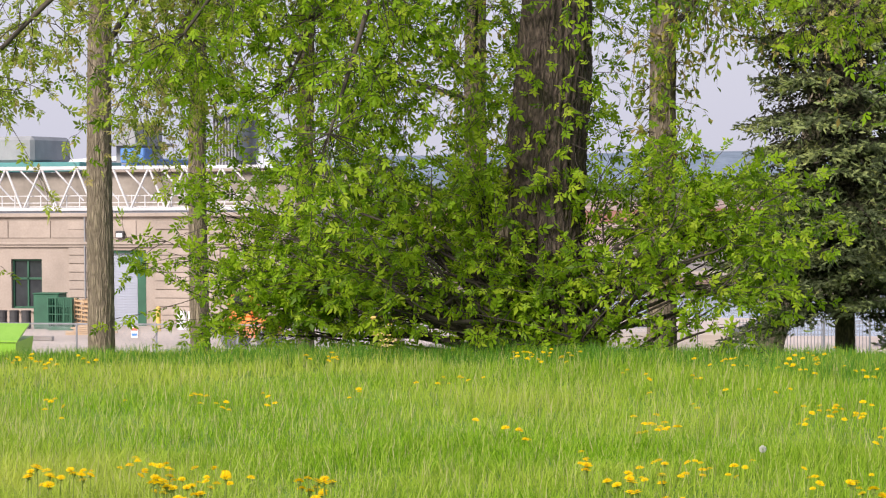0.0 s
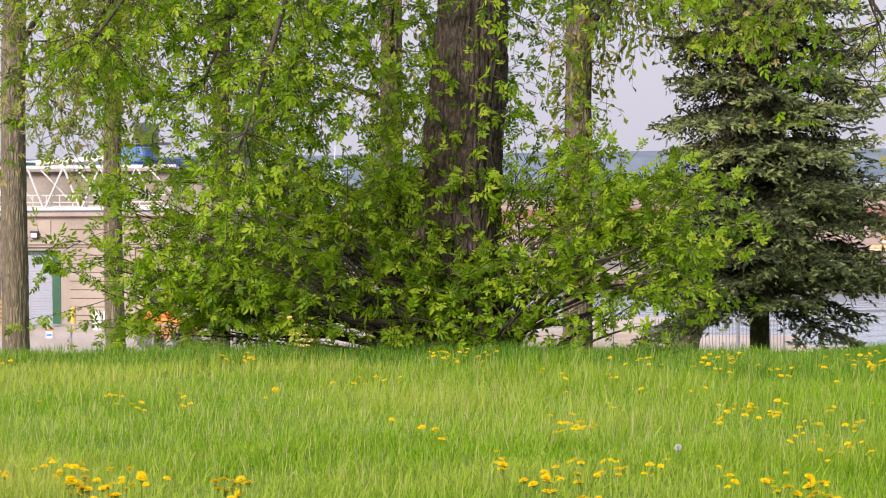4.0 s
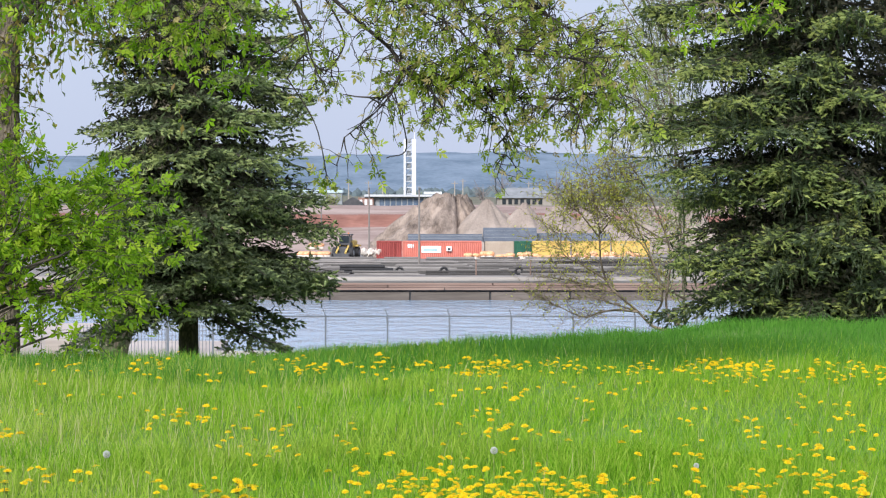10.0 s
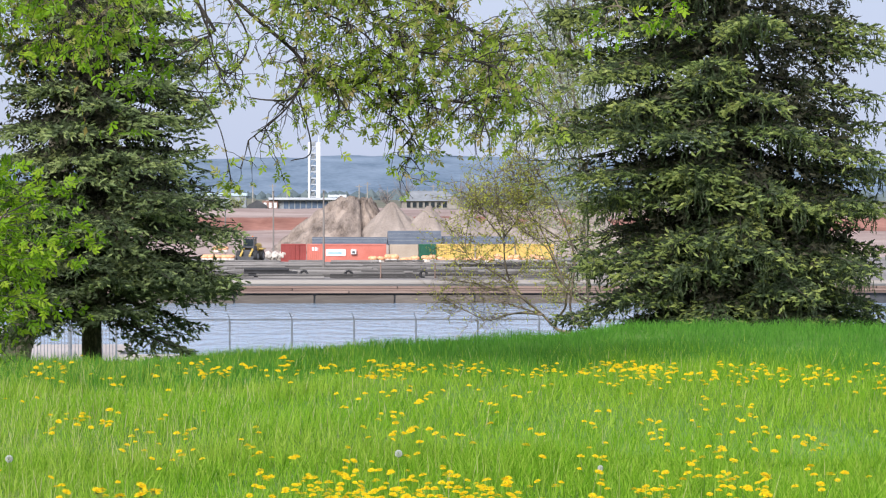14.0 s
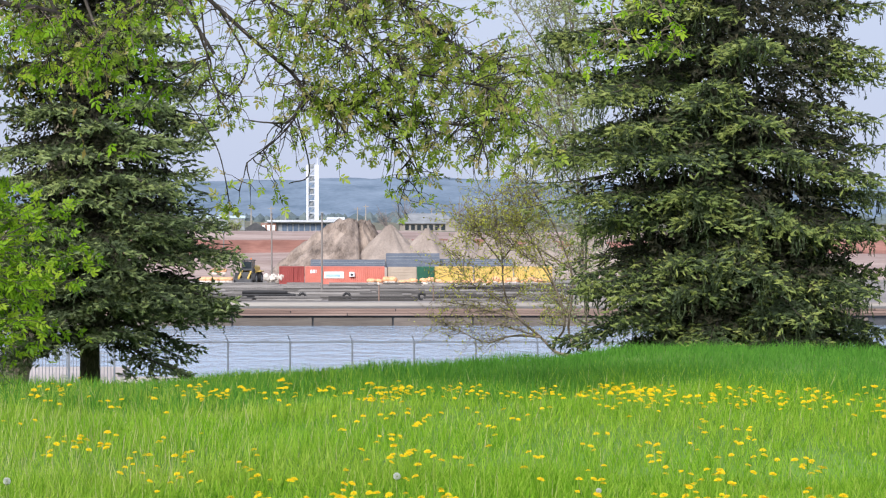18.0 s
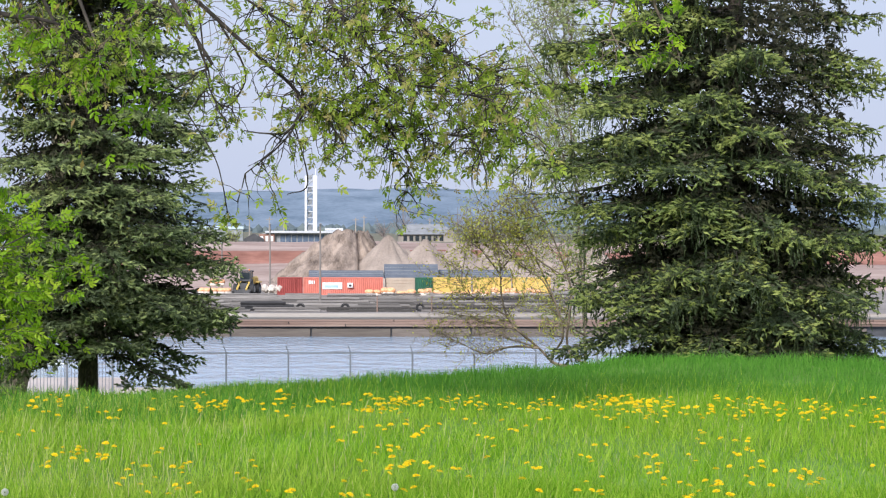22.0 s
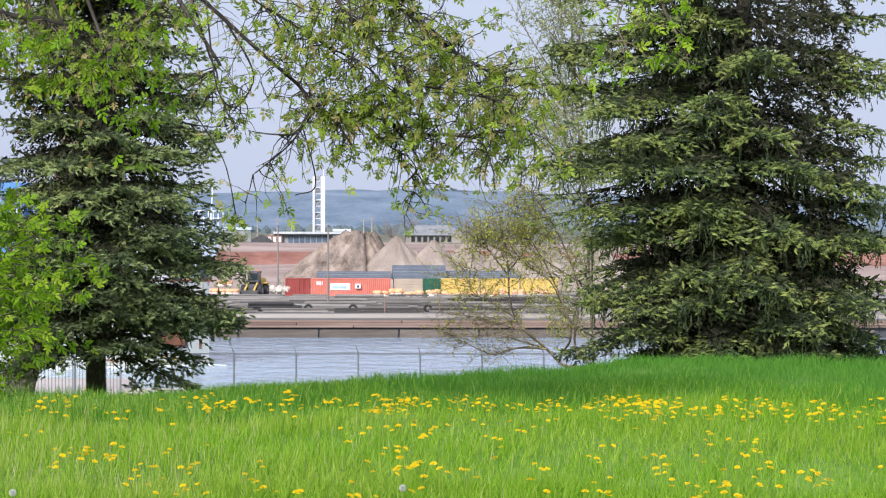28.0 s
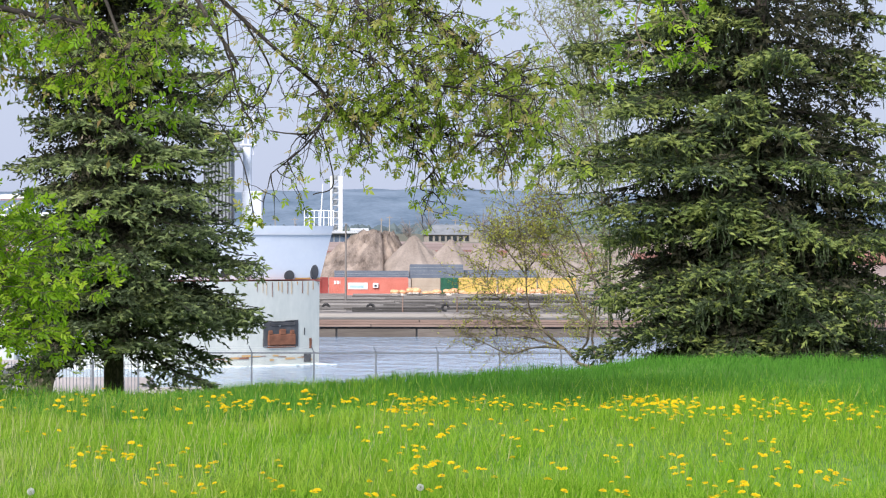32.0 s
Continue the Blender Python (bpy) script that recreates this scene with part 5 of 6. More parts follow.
def build_quay():
    q = thing("quay_wall", 0, 0, 0, "weathered far quay wall with a pale rounded ledge", "wall", kind="structure")
    part("ledge", boxes((0, 315.6, -9.84, 520, 1.6, 0.76), bevel=0.3), M_LEDGE, q)
    for k in range(3):
        for i in range(26):
            part("fender", boxes((-260 + 20 * i + 7 * k, 315.42 - 0.04 * k + 0.03 * (i % 3), -10.36 - 0.3 * k, 19.9, 0.9, 0.28), bevel=0.04), M_FENDER, q)
    part("base", boxes((0, 316.2, -12.6, 520, 1.2, 4.6)), M_DARK, q)
    panel = None
    for k in range(14):
        x = -69.85 + 9.94 * k
        if panel is None:
            ob = part("panel", boxes((0, 0, 0, 9.72, 0.35, 2.9), bevel=0.05), surface("quay_panel", (0.075, 0.06, 0.05), (0.185, 0.155, 0.13), 0.9, 0.2, 2, 0.4, stretch=(0.3, 1, 3), random_amount=0.15), q)
            panel = ob.data
        else:
            ob = new("panel", panel)
            ob.parent = q
        ob.location = (x + 5, 315.45, -12.8)
    part("far_left_face", boxes((-166, 315.5, -12.5, 187, 0.35, 2.9)), M_QUAY, q)
    part("far_right_face", boxes((166, 315.5, -12.5, 186, 0.35, 2.9)), M_QUAY, q)
    timber = surface("grey_timber", (0.045, 0.042, 0.04), (0.28, 0.262, 0.245), 0.9, 0.25, 4, 0.4, stretch=(0.1, 1, 3), random_amount=0.8)
    rng = random.Random(9)
    for r, y in enumerate((322.5, 328, 334, 341, 348, 356, 366, 376)):
        w = thing("timber_beams", 0, y, FAR_Z, "row of long grey timber beams lying on the quay", "timber", "timber rows on the quay")
        x = -46.0
        while x < 44:
            n = rng.uniform(6, 13)
            for k in range(3 if r % 2 else 2):
                bm = boxes((x + n / 2 + rng.uniform(-0.5, 0.5) * (k > 0), rng.uniform(-0.1, 0.1), 0.15 + 0.31 * k, n - rng.uniform(0.3, 1.8), 0.5, 0.26), bevel=0.04)
                part("beam", bm, timber, w)
            x += n
    p = thing("pipe_stack", -5.0, 326.5, FAR_Z, "stack of long black pipes lying on the quay", "pipe")
    for k in range(9):
        part("pipe", rods(((-4.3 + 0.25 * (k % 3), 0.42 * (k % 3), 0.24 + 0.36 * (k // 3)), (3.6 - 0.35 * k, 0.42 * (k % 3), 0.24 + 0.36 * (k // 3)), 0.2, 8)), M_BLACK, p)
    for x in (-1.6, 4.05, 13.6):
        t = thing("tyre_fender", x, 323.5, FAR_Z + 0.5, "black rubber tyre leaning on the quay timber", "tyre", "tyres on the quay")
        bm = bmesh.new()
        n = 18
        for i in range(n):
            a, b2 = 2 * math.pi * i / n, 2 * math.pi * (i + 1) / n
            rod(bm, (0.42 * math.cos(a), 0, 0.42 * math.sin(a)), (0.42 * math.cos(b2), 0, 0.42 * math.sin(b2)), 0.17, 6)
        part("ring", bm, M_BLACK, t)
    for x, y in ((8.1, 322), (15.0, 322)):
        b = thing("mooring_post", x, y, FAR_Z, "grey steel mooring post on the quay", "post", "mooring posts on the quay")
        part("post", rods(((0, 0, 0), (0, 0, 1.9), 0.09, 10)), M_FENDER, b)
        part("cap", rods(((0, 0, 1.9), (0, 0, 2.0), 0.12, 10)), M_FENDER, b)


build_quay()


def container(x, y, length, label, material, group="containers on the far bank", width=2.44, height=2.75, rz=0.0):
    c = thing("container", x, y, FAR_Z, label, "container", group, rz=rz)
    n = int(length / 0.32)
    ring = [(0.05, width - 0.05), (0.05, 0.06)]
    for k in range(n):
        x0, w = 0.1 + (length - 0.2) * k / n, (length - 0.2) / n
        ring += [(x0 + 0.10 * w, 0.06), (x0 + 0.25 * w, 0.0), (x0 + 0.60 * w, 0.0), (x0 + 0.75 * w, 0.06)]
    ring += [(length - 0.05, 0.06), (length - 0.05, width - 0.05)]
    bm = bmesh.new()
    low = [bm.verts.new((px, py, 0.05)) for px, py in ring]
    high = [bm.verts.new((px, py, height - 0.05)) for px, py in ring]
    for k in range(len(ring)):
        q = (k + 1) % len(ring)
        bm.faces.new([low[k], low[q], high[q], high[k]])
    bm.faces.new(high)
    bm.faces.new(low[::-1])
    part("body", bm, material, c)
    for z in (height - 0.09, 0.09):
        part("rail", boxes((length / 2, 0.02, z, length, 0.12, 0.18), bevel=0.015), material, c)
    for x2 in (0.08, length - 0.08):
        part("corner_post", boxes((x2, 0.02, height / 2, 0.16, 0.14, height), bevel=0.015), material, c)
    part("roof", boxes((length / 2, width / 2, height, length - 0.12, width - 0.12, 0.04)), material, c)
    return c


def build_far_bank():
    c = container(-1.55, 400, 12.5, "long salmon red corrugated container with white banner and air conditioner", M_RED)
    part("lettering_bar", boxes((1.0, -0.06, 2.0, 0.32, 0.02, 0.55), (1.42, -0.06, 2.0, 0.28, 0.02, 0.55), (1.74, -0.06, 2.0, 0.1, 0.02, 0.55)), M_WHITE, c)
    part("banner", boxes((4.55, -0.08, 1.45, 3.1, 0.03, 1.05), bevel=0.01), M_WHITE, c, "white cloth banner")
    part("banner_print", boxes((4.4, -0.105, 1.35, 2.2, 0.01, 0.4)), surface("pale_blue", (0.25, 0.42, 0.65), (0.4, 0.55, 0.75), 0.6, 1, 4), c)
    part("air_conditioner", boxes((7.35, -0.25, 1.55, 0.85, 0.5, 0.75), bevel=0.04), M_WHITE, c)
    part("vent_grille", boxes((7.35, -0.52, 1.5, 0.4, 0.03, 0.35)), M_DARK, c)
    d = container(-5.62, 400.6, 3.98, "maroon corrugated container end beside the salmon one", M_DKRED)
    part("lock_bar", rods(((2.2, -0.07, 0.2), (2.2, -0.07, 2.5), 0.04, 6)), M_DKRED, d)
    part("lock_bar", rods(((2.9, -0.07, 0.2), (2.9, -0.07, 2.5), 0.04, 6)), M_DKRED, d)
    container(16.05, 400, 2.75, "dark green container end among yellow ones", M_GREEN)
    container(18.85, 400.3, 6.0, "yellow corrugated container behind bulk bags", M_YELLOW)
    container(25.2, 400.3, 6.0, "yellow corrugated container behind bulk bags", M_YELLOW)
    container(31.5, 400.8, 6.0, "yellow corrugated container behind bulk bags", M_YELLOW)
    s = thing("site_shed", 11.5, 401, FAR_Z, "tan boarded site shed with a grey pitched roof", "shed")
    part("wall", boxes((2.25, 2.5, 1.35, 4.5, 5, 2.7)), M_TAN, s)
    for k in range(6):
        part("board", boxes((2.25, -0.02, 0.25 + 0.44 * k, 4.45, 0.05, 0.40), bevel=0.012), M_TAN, s)
    for name, x0, x1, y0, z0, z1 in (("roof", -0.2, 8.3, 401.2, -6.75, -4.7), ("lean_to_roof", -12.2, -0.3, 403.0, -6.7, -5.75), ("end_roof", 8.4, 20.0, 403.0, -6.75, -5.6)):
        bm = bmesh.new()
        vs = [bm.verts.new((x, y, z)) for x, y, z in ((x0, y0 - 401, z0 - FAR_Z), (x1, y0 - 401, z0 - FAR_Z), (x1, y0 - 397, z1 - FAR_Z), (x0, y0 - 397, z1 - FAR_Z),
                                                        (x0, y0 - 401, z0 - FAR_Z - 0.15), (x1, y0 - 401, z0 - FAR_Z - 0.15), (x1, y0 - 393, z0 - FAR_Z - 0.15), (x0, y0 - 393, z0 - FAR_Z - 0.15))]
        for q in ((0, 1, 2, 3), (4, 5, 1, 0), (3, 2, 6, 7), (1, 5, 6, 2), (4, 0, 3, 7), (7, 6, 5, 4)):
            bm.faces.new([vs[i] for i in q])
        part(name, bm, M_ROOF, s)
        for k in range(1, 4):
            f = k / 4
            part("seam", boxes(((x0 + x1) / 2, y0 - 401 + 4 * f, z0 + (z1 - z0) * f - FAR_Z + 0.02, x1 - x0, 0.08, 0.05)), M_GREY, s)
    part("post", boxes((-11.5, 2.3, 1.3, 0.2, 0.2, 2.6), (19.7, 2.6, 1.3, 0.2, 0.2, 2.6)), M_GREY, s)
    # bulk bags
    rng = random.Random(7)
    bag_white = surface("woven_bag", (0.55, 0.50, 0.44), (0.70, 0.65, 0.58), 0.9, 1, 10, 0.3, random_amount=0.1)
    proto = {}
    for k in range(24):
        x = 8.8 + 1.12 * k + rng.uniform(-0.3, 0.3)
        y = 393.5 + rng.uniform(-0.6, 0.6)
        if "bag" not in proto:
            b = thing("bulk_bag", x, y, FAR_Z, "woven white bulk bag with an orange cover", "bag", "bulk bags before the containers")
            bm = boxes((0, 0, 0.3, 1.0, 1.0, 0.6), bevel=0.16)
            part("sack", bm, bag_white, b)
            bm = bmesh.new()
            bmesh.ops.create_icosphere(bm, subdivisions=2, radius=0.66, matrix=pose(0, 0, 0.72) @ Matrix.Diagonal((1.12, 0.9, 0.6, 1)))
            for v in bm.verts:
                v.co += Vector((rng.uniform(-0.06, 0.06), 0, rng.uniform(-0.06, 0.06)))
            part("cover", bm, surface("orange_netting", (0.72, 0.30, 0.13), (0.82, 0.52, 0.30), 0.8, 2.5, 9, 0.6), b)
            proto["bag"] = b
        else:
            copy_thing(proto["bag"], pose(x, y, FAR_Z, 0, 0, rng.uniform(-60, 60)) @ Matrix.Diagonal((1, 1, rng.uniform(0.6, 1.35), 1)))
    for k in range(9):
        copy_thing(proto["bag"], pose(-17.5 + 0.95 * (k % 5) + rng.uniform(-0.2, 0.2), 402 + 1.2 * (k // 5), FAR_Z + (1.3 if k > 6 else 0), 0, 0, rng.uniform(-25, 25)))
    for k in range(5):
        b = thing("rubble_sack", -7.6 + 0.55 * k, 401 + 0.5 * (k % 2), FAR_Z, "crumpled white sack of rubble", "sack", "white sacks beside the maroon container")
        bm = bmesh.new()
        bmesh.ops.create_icosphere(bm, subdivisions=2, radius=0.6, matrix=pose(0, 0, 0.7 if k % 2 else 1.0))
        for v in bm.verts:
            v.co += Vector((rng.uniform(-0.12, 0.12), rng.uniform(-0.1, 0.1), rng.uniform(-0.15, 0.15)))
            v.co.z = max(v.co.z, 0)
        part("sack", bm, bag_white, b)
    build_loader()
    # sand
    for k, (x, y, h, r) in enumerate(((7.5, 453, 9.5, 15.0), (13.3, 447, 9.6, 9.4), (19.7, 446, 8.9, 8.8), (25.6, 448, 8.6, 9.0), (32.5, 448, 8.7, 9.2), (40, 450, 8.0, 9.5), (49, 452, 8.5, 10), (16.5, 455, 7.0, 9.5), (23.0, 455, 6.6, 9.5), (9.8, 438, 3.2, 5.5))):
        p = thing("sand_pile", x, y, FAR_Z - 0.1, "tall conical heap of brown-grey sand", "sand pile", "sand piles on the far bank")
        rr = np.linspace(0, 1, 22)
        n = 96
        a = np.arange(n) * 2 * np.pi / n
        g = np.random.default_rng(60 + k)
        gully = np.sum([g.uniform(0.4, 1.0) * np.sin(w * a + g.uniform(0, 6.28)) / w ** 0.8 for w in (3, 5, 8, 13, 21, 34)], 0)
        old = k == 0  # the oldest heap has a flat top and a washed-out face
        stretch = np.where(np.cos(a) < 0, 1.05, 0.62) if old else 1.0
        v = []
        for i, q in enumerate(rr):
            rad = r * q * (1 + (0.14 if old else 0.07) * gully * (q > 0.05)) * stretch
            z = (h * min(1.0, 1.28 * (1 - q)) if old else h * (1 - q) ** 1.04 - 0.25 * (q < 0.03)) + (1.7 if old else 0.55) * gully * np.sin(q * 3.14) + g.normal(0, 0.3 if old else 0.1, n) * (q > 0)
            z = np.full(n, z[0]) if i == 0 else np.zeros(n) if i == 21 else z
            v.append(np.stack([rad * np.cos(a), rad * np.sin(a), z], 1))
        v = np.concatenate(v)
        i = np.arange(21)[:, None] * n
        c2, n2 = np.arange(n)[None], (np.arange(n)[None] + 1) % n
        f = np.stack([i + c2, i + n + c2, i + n + n2, i + n2], -1).reshape(-1, 4)
        sheet("sand", v, f, M_BROWNSAND if old else M_SAND, p, smooth=True)
    # poles
    for x, y, h, z in ((0.95, 345, 11.2, FAR_Z), (-7.2, 425, 11.1, FAR_Z + 0.1), (-15.0, 420, 8.0, FAR_Z + 0.1), (-13.0, 408, 4.5, FAR_Z)):
        p = thing("lamp_pole", x, y, z - 0.1, "grey wooden pole with a small lamp head", "pole", "poles on the far bank")
        part("shaft", rods(((0, 0, 0), (0, 0, h), 0.16 if h > 6 else 0.07, 8, 0.10 if h > 6 else 0.05)), M_QUAYTOP, p)
        part("lamp_head", boxes((0, -0.3, h + 0.05, 0.4, 0.8, 0.22), bevel=0.06), M_GREY, p)


def build_loader():
    ld = thing("wheel_loader", -10.5, 402, FAR_Z, "dark grey and yellow wheel loader facing the canal", "loader", rz=-14)
    part("front_frame", boxes((0, -1.0, 1.3, 1.5, 1.6, 1.1), bevel=0.12), M_DARK, ld)
    part("hood", boxes((0, 2.0, 2.1, 2.1, 2.9, 1.5), bevel=0.25), M_YELLOW, ld)
    part("counterweight", boxes((0, 3.5, 1.5, 2.4, 0.7, 1.3), bevel=0.12), M_YELLOW, ld)
    for x in (-1.45, 1.45):
        part("fender", boxes((x, 1.9, 1.95, 0.7, 1.9, 0.2), bevel=0.06), M_YELLOW, ld)
    for x in (-0.85, 0.85):
        part("side_panel", boxes((x, -0.4, 1.9, 0.4, 1.5, 1.1), bevel=0.08), M_DARK, ld)
    cab = part("cab", boxes((-0.8, -0.75, 2.95, 0.14, 0.14, 1.5), (0.8, -0.75, 2.95, 0.14, 0.14, 1.5), (-0.8, 0.7, 2.95, 0.14, 0.14, 1.5), (0.8, 0.7, 2.95, 0.14, 0.14, 1.5), (0, 0, 2.25, 1.7, 1.6, 0.3), bevel=0.03), M_DARK, ld)
    part("windscreen", boxes((0, -0.72, 2.95, 1.46, 0.03, 1.2)), M_GLASS, cab)
    for x in (-0.82, 0.82):
        part("side_window", boxes((x, 0, 2.95, 0.03, 1.3, 1.2)), M_GLASS, cab)
    part("roof", boxes((0, 0, 3.72, 1.95, 1.9, 0.18), bevel=0.06), M_DARK, cab)
    for x in (-1.35, 1.35):
        for y in (-1.3, 1.9):
            w = part("wheel", rods(((x - 0.32, y, 0.88), (x + 0.32, y, 0.88), 0.88, 20)), M_BLACK, ld)
            part("rim", rods(((x - 0.34, y, 0.88), (x + 0.34, y, 0.88), 0.46, 14)), M_GREY, w)
    for x in (-0.75, 0.75):
        part("lift_arm", rods(((x, -0.6, 2.2), (x, -2.9, 0.9), 0.17, 6)), M_YELLOW, ld)
    part("bucket", boxes((0.0, -2.7, 0.5, 2.9, 0.16, 0.8), (0.0, -3.0, 0.1, 2.9, 0.8, 0.14), (1.4, -3.0, 0.4, 0.1, 0.7, 0.6), (-1.4, -3.0, 0.4, 0.1, 0.7, 0.6), bevel=0.03), M_DARK, ld)
    part("beacon", rods(((0.4, 0.2, 3.8), (0.4, 0.2, 4.05), 0.1, 8)), M_ORANGE, ld)
    for x in (-1.2, 1.2):
        part("mirror", boxes((x, -0.9, 3.0, 0.22, 0.06, 0.42), bevel=0.02), M_DARK, ld)


build_far_bank()


M_BLUEGLASS = surface("blue_glazing", (0.06, 0.09, 0.14), (0.12, 0.16, 0.22), 0.2, 0.5, 2, 0.02)


def build_far_town():
    t = thing("white_tower", -0.75, 900, -4.6, "slender white observation tower of twin pillars with openwork", "tower")
    for x, w in ((-1.9, 0.75), (1.35, 1.5)):
        part("pillar", boxes((x, 0, 11.8, w, 3, 23.6), bevel=0.15), M_WHITE, t)
    for k in range(10):
        z = 2.2 + 2.2 * k
        part("crosspiece", boxes((-0.45, 0, z, 2.4, 1.2, 0.35), bevel=0.04), M_PALEROOF, t)
        part("brace", rods(((-1.6, -0.5, z), (0.7, -0.5, z + 2.2), 0.16, 5)), M_GREY, t)
        if k % 2:
            part("panel", boxes((-0.5, 0.3, z + 1.1, 1.5, 0.2, 1.6), bevel=0.03), M_GREY, t)
    part("mast", rods(((1.5, 0, 23.6), (1.5, 0, 26.5), 0.12, 6)), M_WHITE, t)
    part("base", boxes((0, 0, 0.9, 7, 5, 1.8), bevel=0.1), M_WHITE, t)
    h = thing("visitor_hall", -3.6, 760, -4.3, "low glazed hall with a thin white flat roof", "building")
    part("wall", boxes((0, 4, 1.7, 23, 8, 3.4)), M_GREY, h)
    part("roof", boxes((1.3, 3.4, 3.75, 24, 11, 0.7), bevel=0.1), M_PALEROOF, h)
    for k in range(9):
        part("window", boxes((-5.5 + 1.7 * k, -0.06, 1.7, 1.35, 0.1, 2.6), bevel=0.03), M_BLUEGLASS, h)
    part("white_panel", boxes((7.6, -0.1, 1.6, 1.2, 0.1, 2.9), (9.6, -0.1, 1.0, 2.6, 0.1, 1.4)), M_WHITE, h)
    part("brick_wing", boxes((-10.2, -0.6, 1.6, 4.6, 1.4, 3.2), bevel=0.05), surface("brown_brick", (0.20, 0.11, 0.08), (0.30, 0.18, 0.14), 0.9, 0.5, 6, 0.3), h)
    for k in range(3):
        part("wing_window", boxes((-11.7 + 1.5 * k, -1.35, 1.8, 0.8, 0.1, 1.6)), M_WHITE, h)
    part("rooftop_sign", boxes((9.8, 3, 4.6, 5.5, 0.3, 0.8), bevel=0.05), M_PALEROOF, h)
    f = thing("far_shed", -36.0, 1000, -4.6, "long low far shed with a pale blue roof", "shed")
    part("wall", boxes((0, 0, 2.2, 17, 8, 4.4)), M_GREY, f)
    part("roof", boxes((0, 0, 5.0, 17.8, 9, 1.2), bevel=0.2), surface("pale_blue_roof", (0.40, 0.50, 0.55), (0.52, 0.62, 0.66), 0.6, 0.3, 3, 0.1), f)
    g = thing("gable_hut", -17.6, 752, -4.3, "small dark gabled hut beside the hall", "hut")
    bm = bmesh.new()
    vs = [bm.verts.new(p) for p in ((-3, 0, 0), (3, 0, 0), (3, 0, 1.7), (0, 0, 3.4), (-3, 0, 1.7), (-3, 6, 0), (3, 6, 0), (3, 6, 1.7), (0, 6, 3.4), (-3, 6, 1.7))]
    for q in ((0, 1, 2, 3, 4), (9, 8, 7, 6, 5), (1, 6, 7, 2), (2, 7, 8, 3), (3, 8, 9, 4), (4, 9, 5, 0), (0, 5, 6, 1)):
        bm.faces.new([vs[i] for i in q])
    part("body", bm, M_DARK, g)
    M_HOUSEROOF = surface("pale_grey_shingle", (0.17, 0.18, 0.19), (0.27, 0.28, 0.29), 0.9, 0.5, 6, 0.2)
    m = thing("grey_house", 35.5, 800, -4.4, "large house with a grey hipped roof and dormer gable", "house")
    part("wall", boxes((0, 5, 1.6, 17.5, 10, 3.2)), M_HALL, m)
    bm = bmesh.new()
    vs = [bm.verts.new(p) for p in ((-9.6, -0.8, 3.1), (9.6, -0.8, 3.1), (9.6, 10.8, 3.1), (-9.6, 10.8, 3.1), (-5.5, 5, 6.3), (5.5, 5, 6.3))]
    for q in ((0, 1, 5, 4), (1, 2, 5), (2, 3, 4, 5), (3, 0, 4), (3, 2, 1, 0)):
        bm.faces.new([vs[i] for i in q])
    part("roof", bm, M_HOUSEROOF, m)
    for k in range(7):
        part("window", boxes((-6.6 + 1.9 * k, -0.06, 1.9, 1.2, 0.1, 1.7)), M_GLASS, m)
    bm = bmesh.new()
    vs = [bm.verts.new(p) for p in ((5.5, -1.6, 0), (9.5, -1.6, 0), (9.5, -1.6, 3.0), (7.5, -1.6, 5.0), (5.5, -1.6, 3.0), (5.5, 3, 0), (9.5, 3, 0), (9.5, 3, 3.0), (7.5, 3, 5.0), (5.5, 3, 3.0))]
    for q in ((0, 1, 2, 3, 4), (9, 8, 7, 6, 5), (1, 6, 7, 2), (2, 7, 8, 3), (3, 8, 9, 4), (4, 9, 5, 0)):
        bm.faces.new([vs[i] for i in q])
    part("gable", bm, M_HALL, m)
    for k, (x, y, h) in enumerate(((-22.5, 900, 9), (-15.5, 900, 9), (-11, 950, 8.5), (16, 960, 9), (19.5, 980, 10), (43.5, 950, 9), (-33, 980, 10), (47, 940, 8))):
        p = thing("far_pole", x, y, -4.6, "thin far utility pole", "pole", "far utility poles")
        part("shaft", rods(((0, 0, 0), (0, 0, h), 0.28, 6, 0.2)), M_LEDGE, p)
        part("cross_arm", boxes((0, 0, h - 0.8, 2.4, 0.2, 0.2)), M_LEDGE, p)
    rng = np.random.default_rng(71)
    bare = surface("far_bare_twigs", (0.20, 0.17, 0.16), (0.28, 0.25, 0.23), 1.0, 0.3, 2, 0.1)
    for k, (x, y, h, w, leaf) in enumerate(((31, 880, 15, 10, 0), (50.5, 890, 14, 10, 0), (25, 900, 9, 6, 0), (58, 890, 11, 7, 0), (-36, 700, 5.5, 4.5, 1), (-29.5, 720, 4.5, 4, 1), (-43, 690, 6, 5, 1), (-25, 800, 4.5, 4, 1), (62, 800, 9, 5, 1), (70, 780, 7, 5, 1), (3, 1000, 4, 5, 1))):
        t = thing("far_tree", x, y, -4.6, "far green shrubby tree" if leaf else "far bare grey-brown tree", "tree", "far trees")
        g = Foliage(80 + k)
        g.limb([(0, 0, 0), (0.1, 0, h * 0.5), (0, 0, h * 0.9)], 0.3, 0.05, 5)
        for q in range(26):
            a, z = g.rng.uniform(0, 6.28), g.rng.uniform(0.25, 0.7) * h
            line = g.limb([(0, 0, z * 0.7), (math.cos(a) * w * 0.25, math.sin(a) * w * 0.25, z), (math.cos(a) * w * 0.5, math.sin(a) * w * 0.5, z + g.rng.uniform(0.1, 0.3) * h)], 0.09, 0.03, 4)
            for s in range(8):
                g.spray(line[g.rng.integers(2, len(line))], g.rng.normal(0, 0.7, 3) + [0, 0, 0.4], g.rng.uniform(0.5, 1.6), 0, 0.035, 0.22)
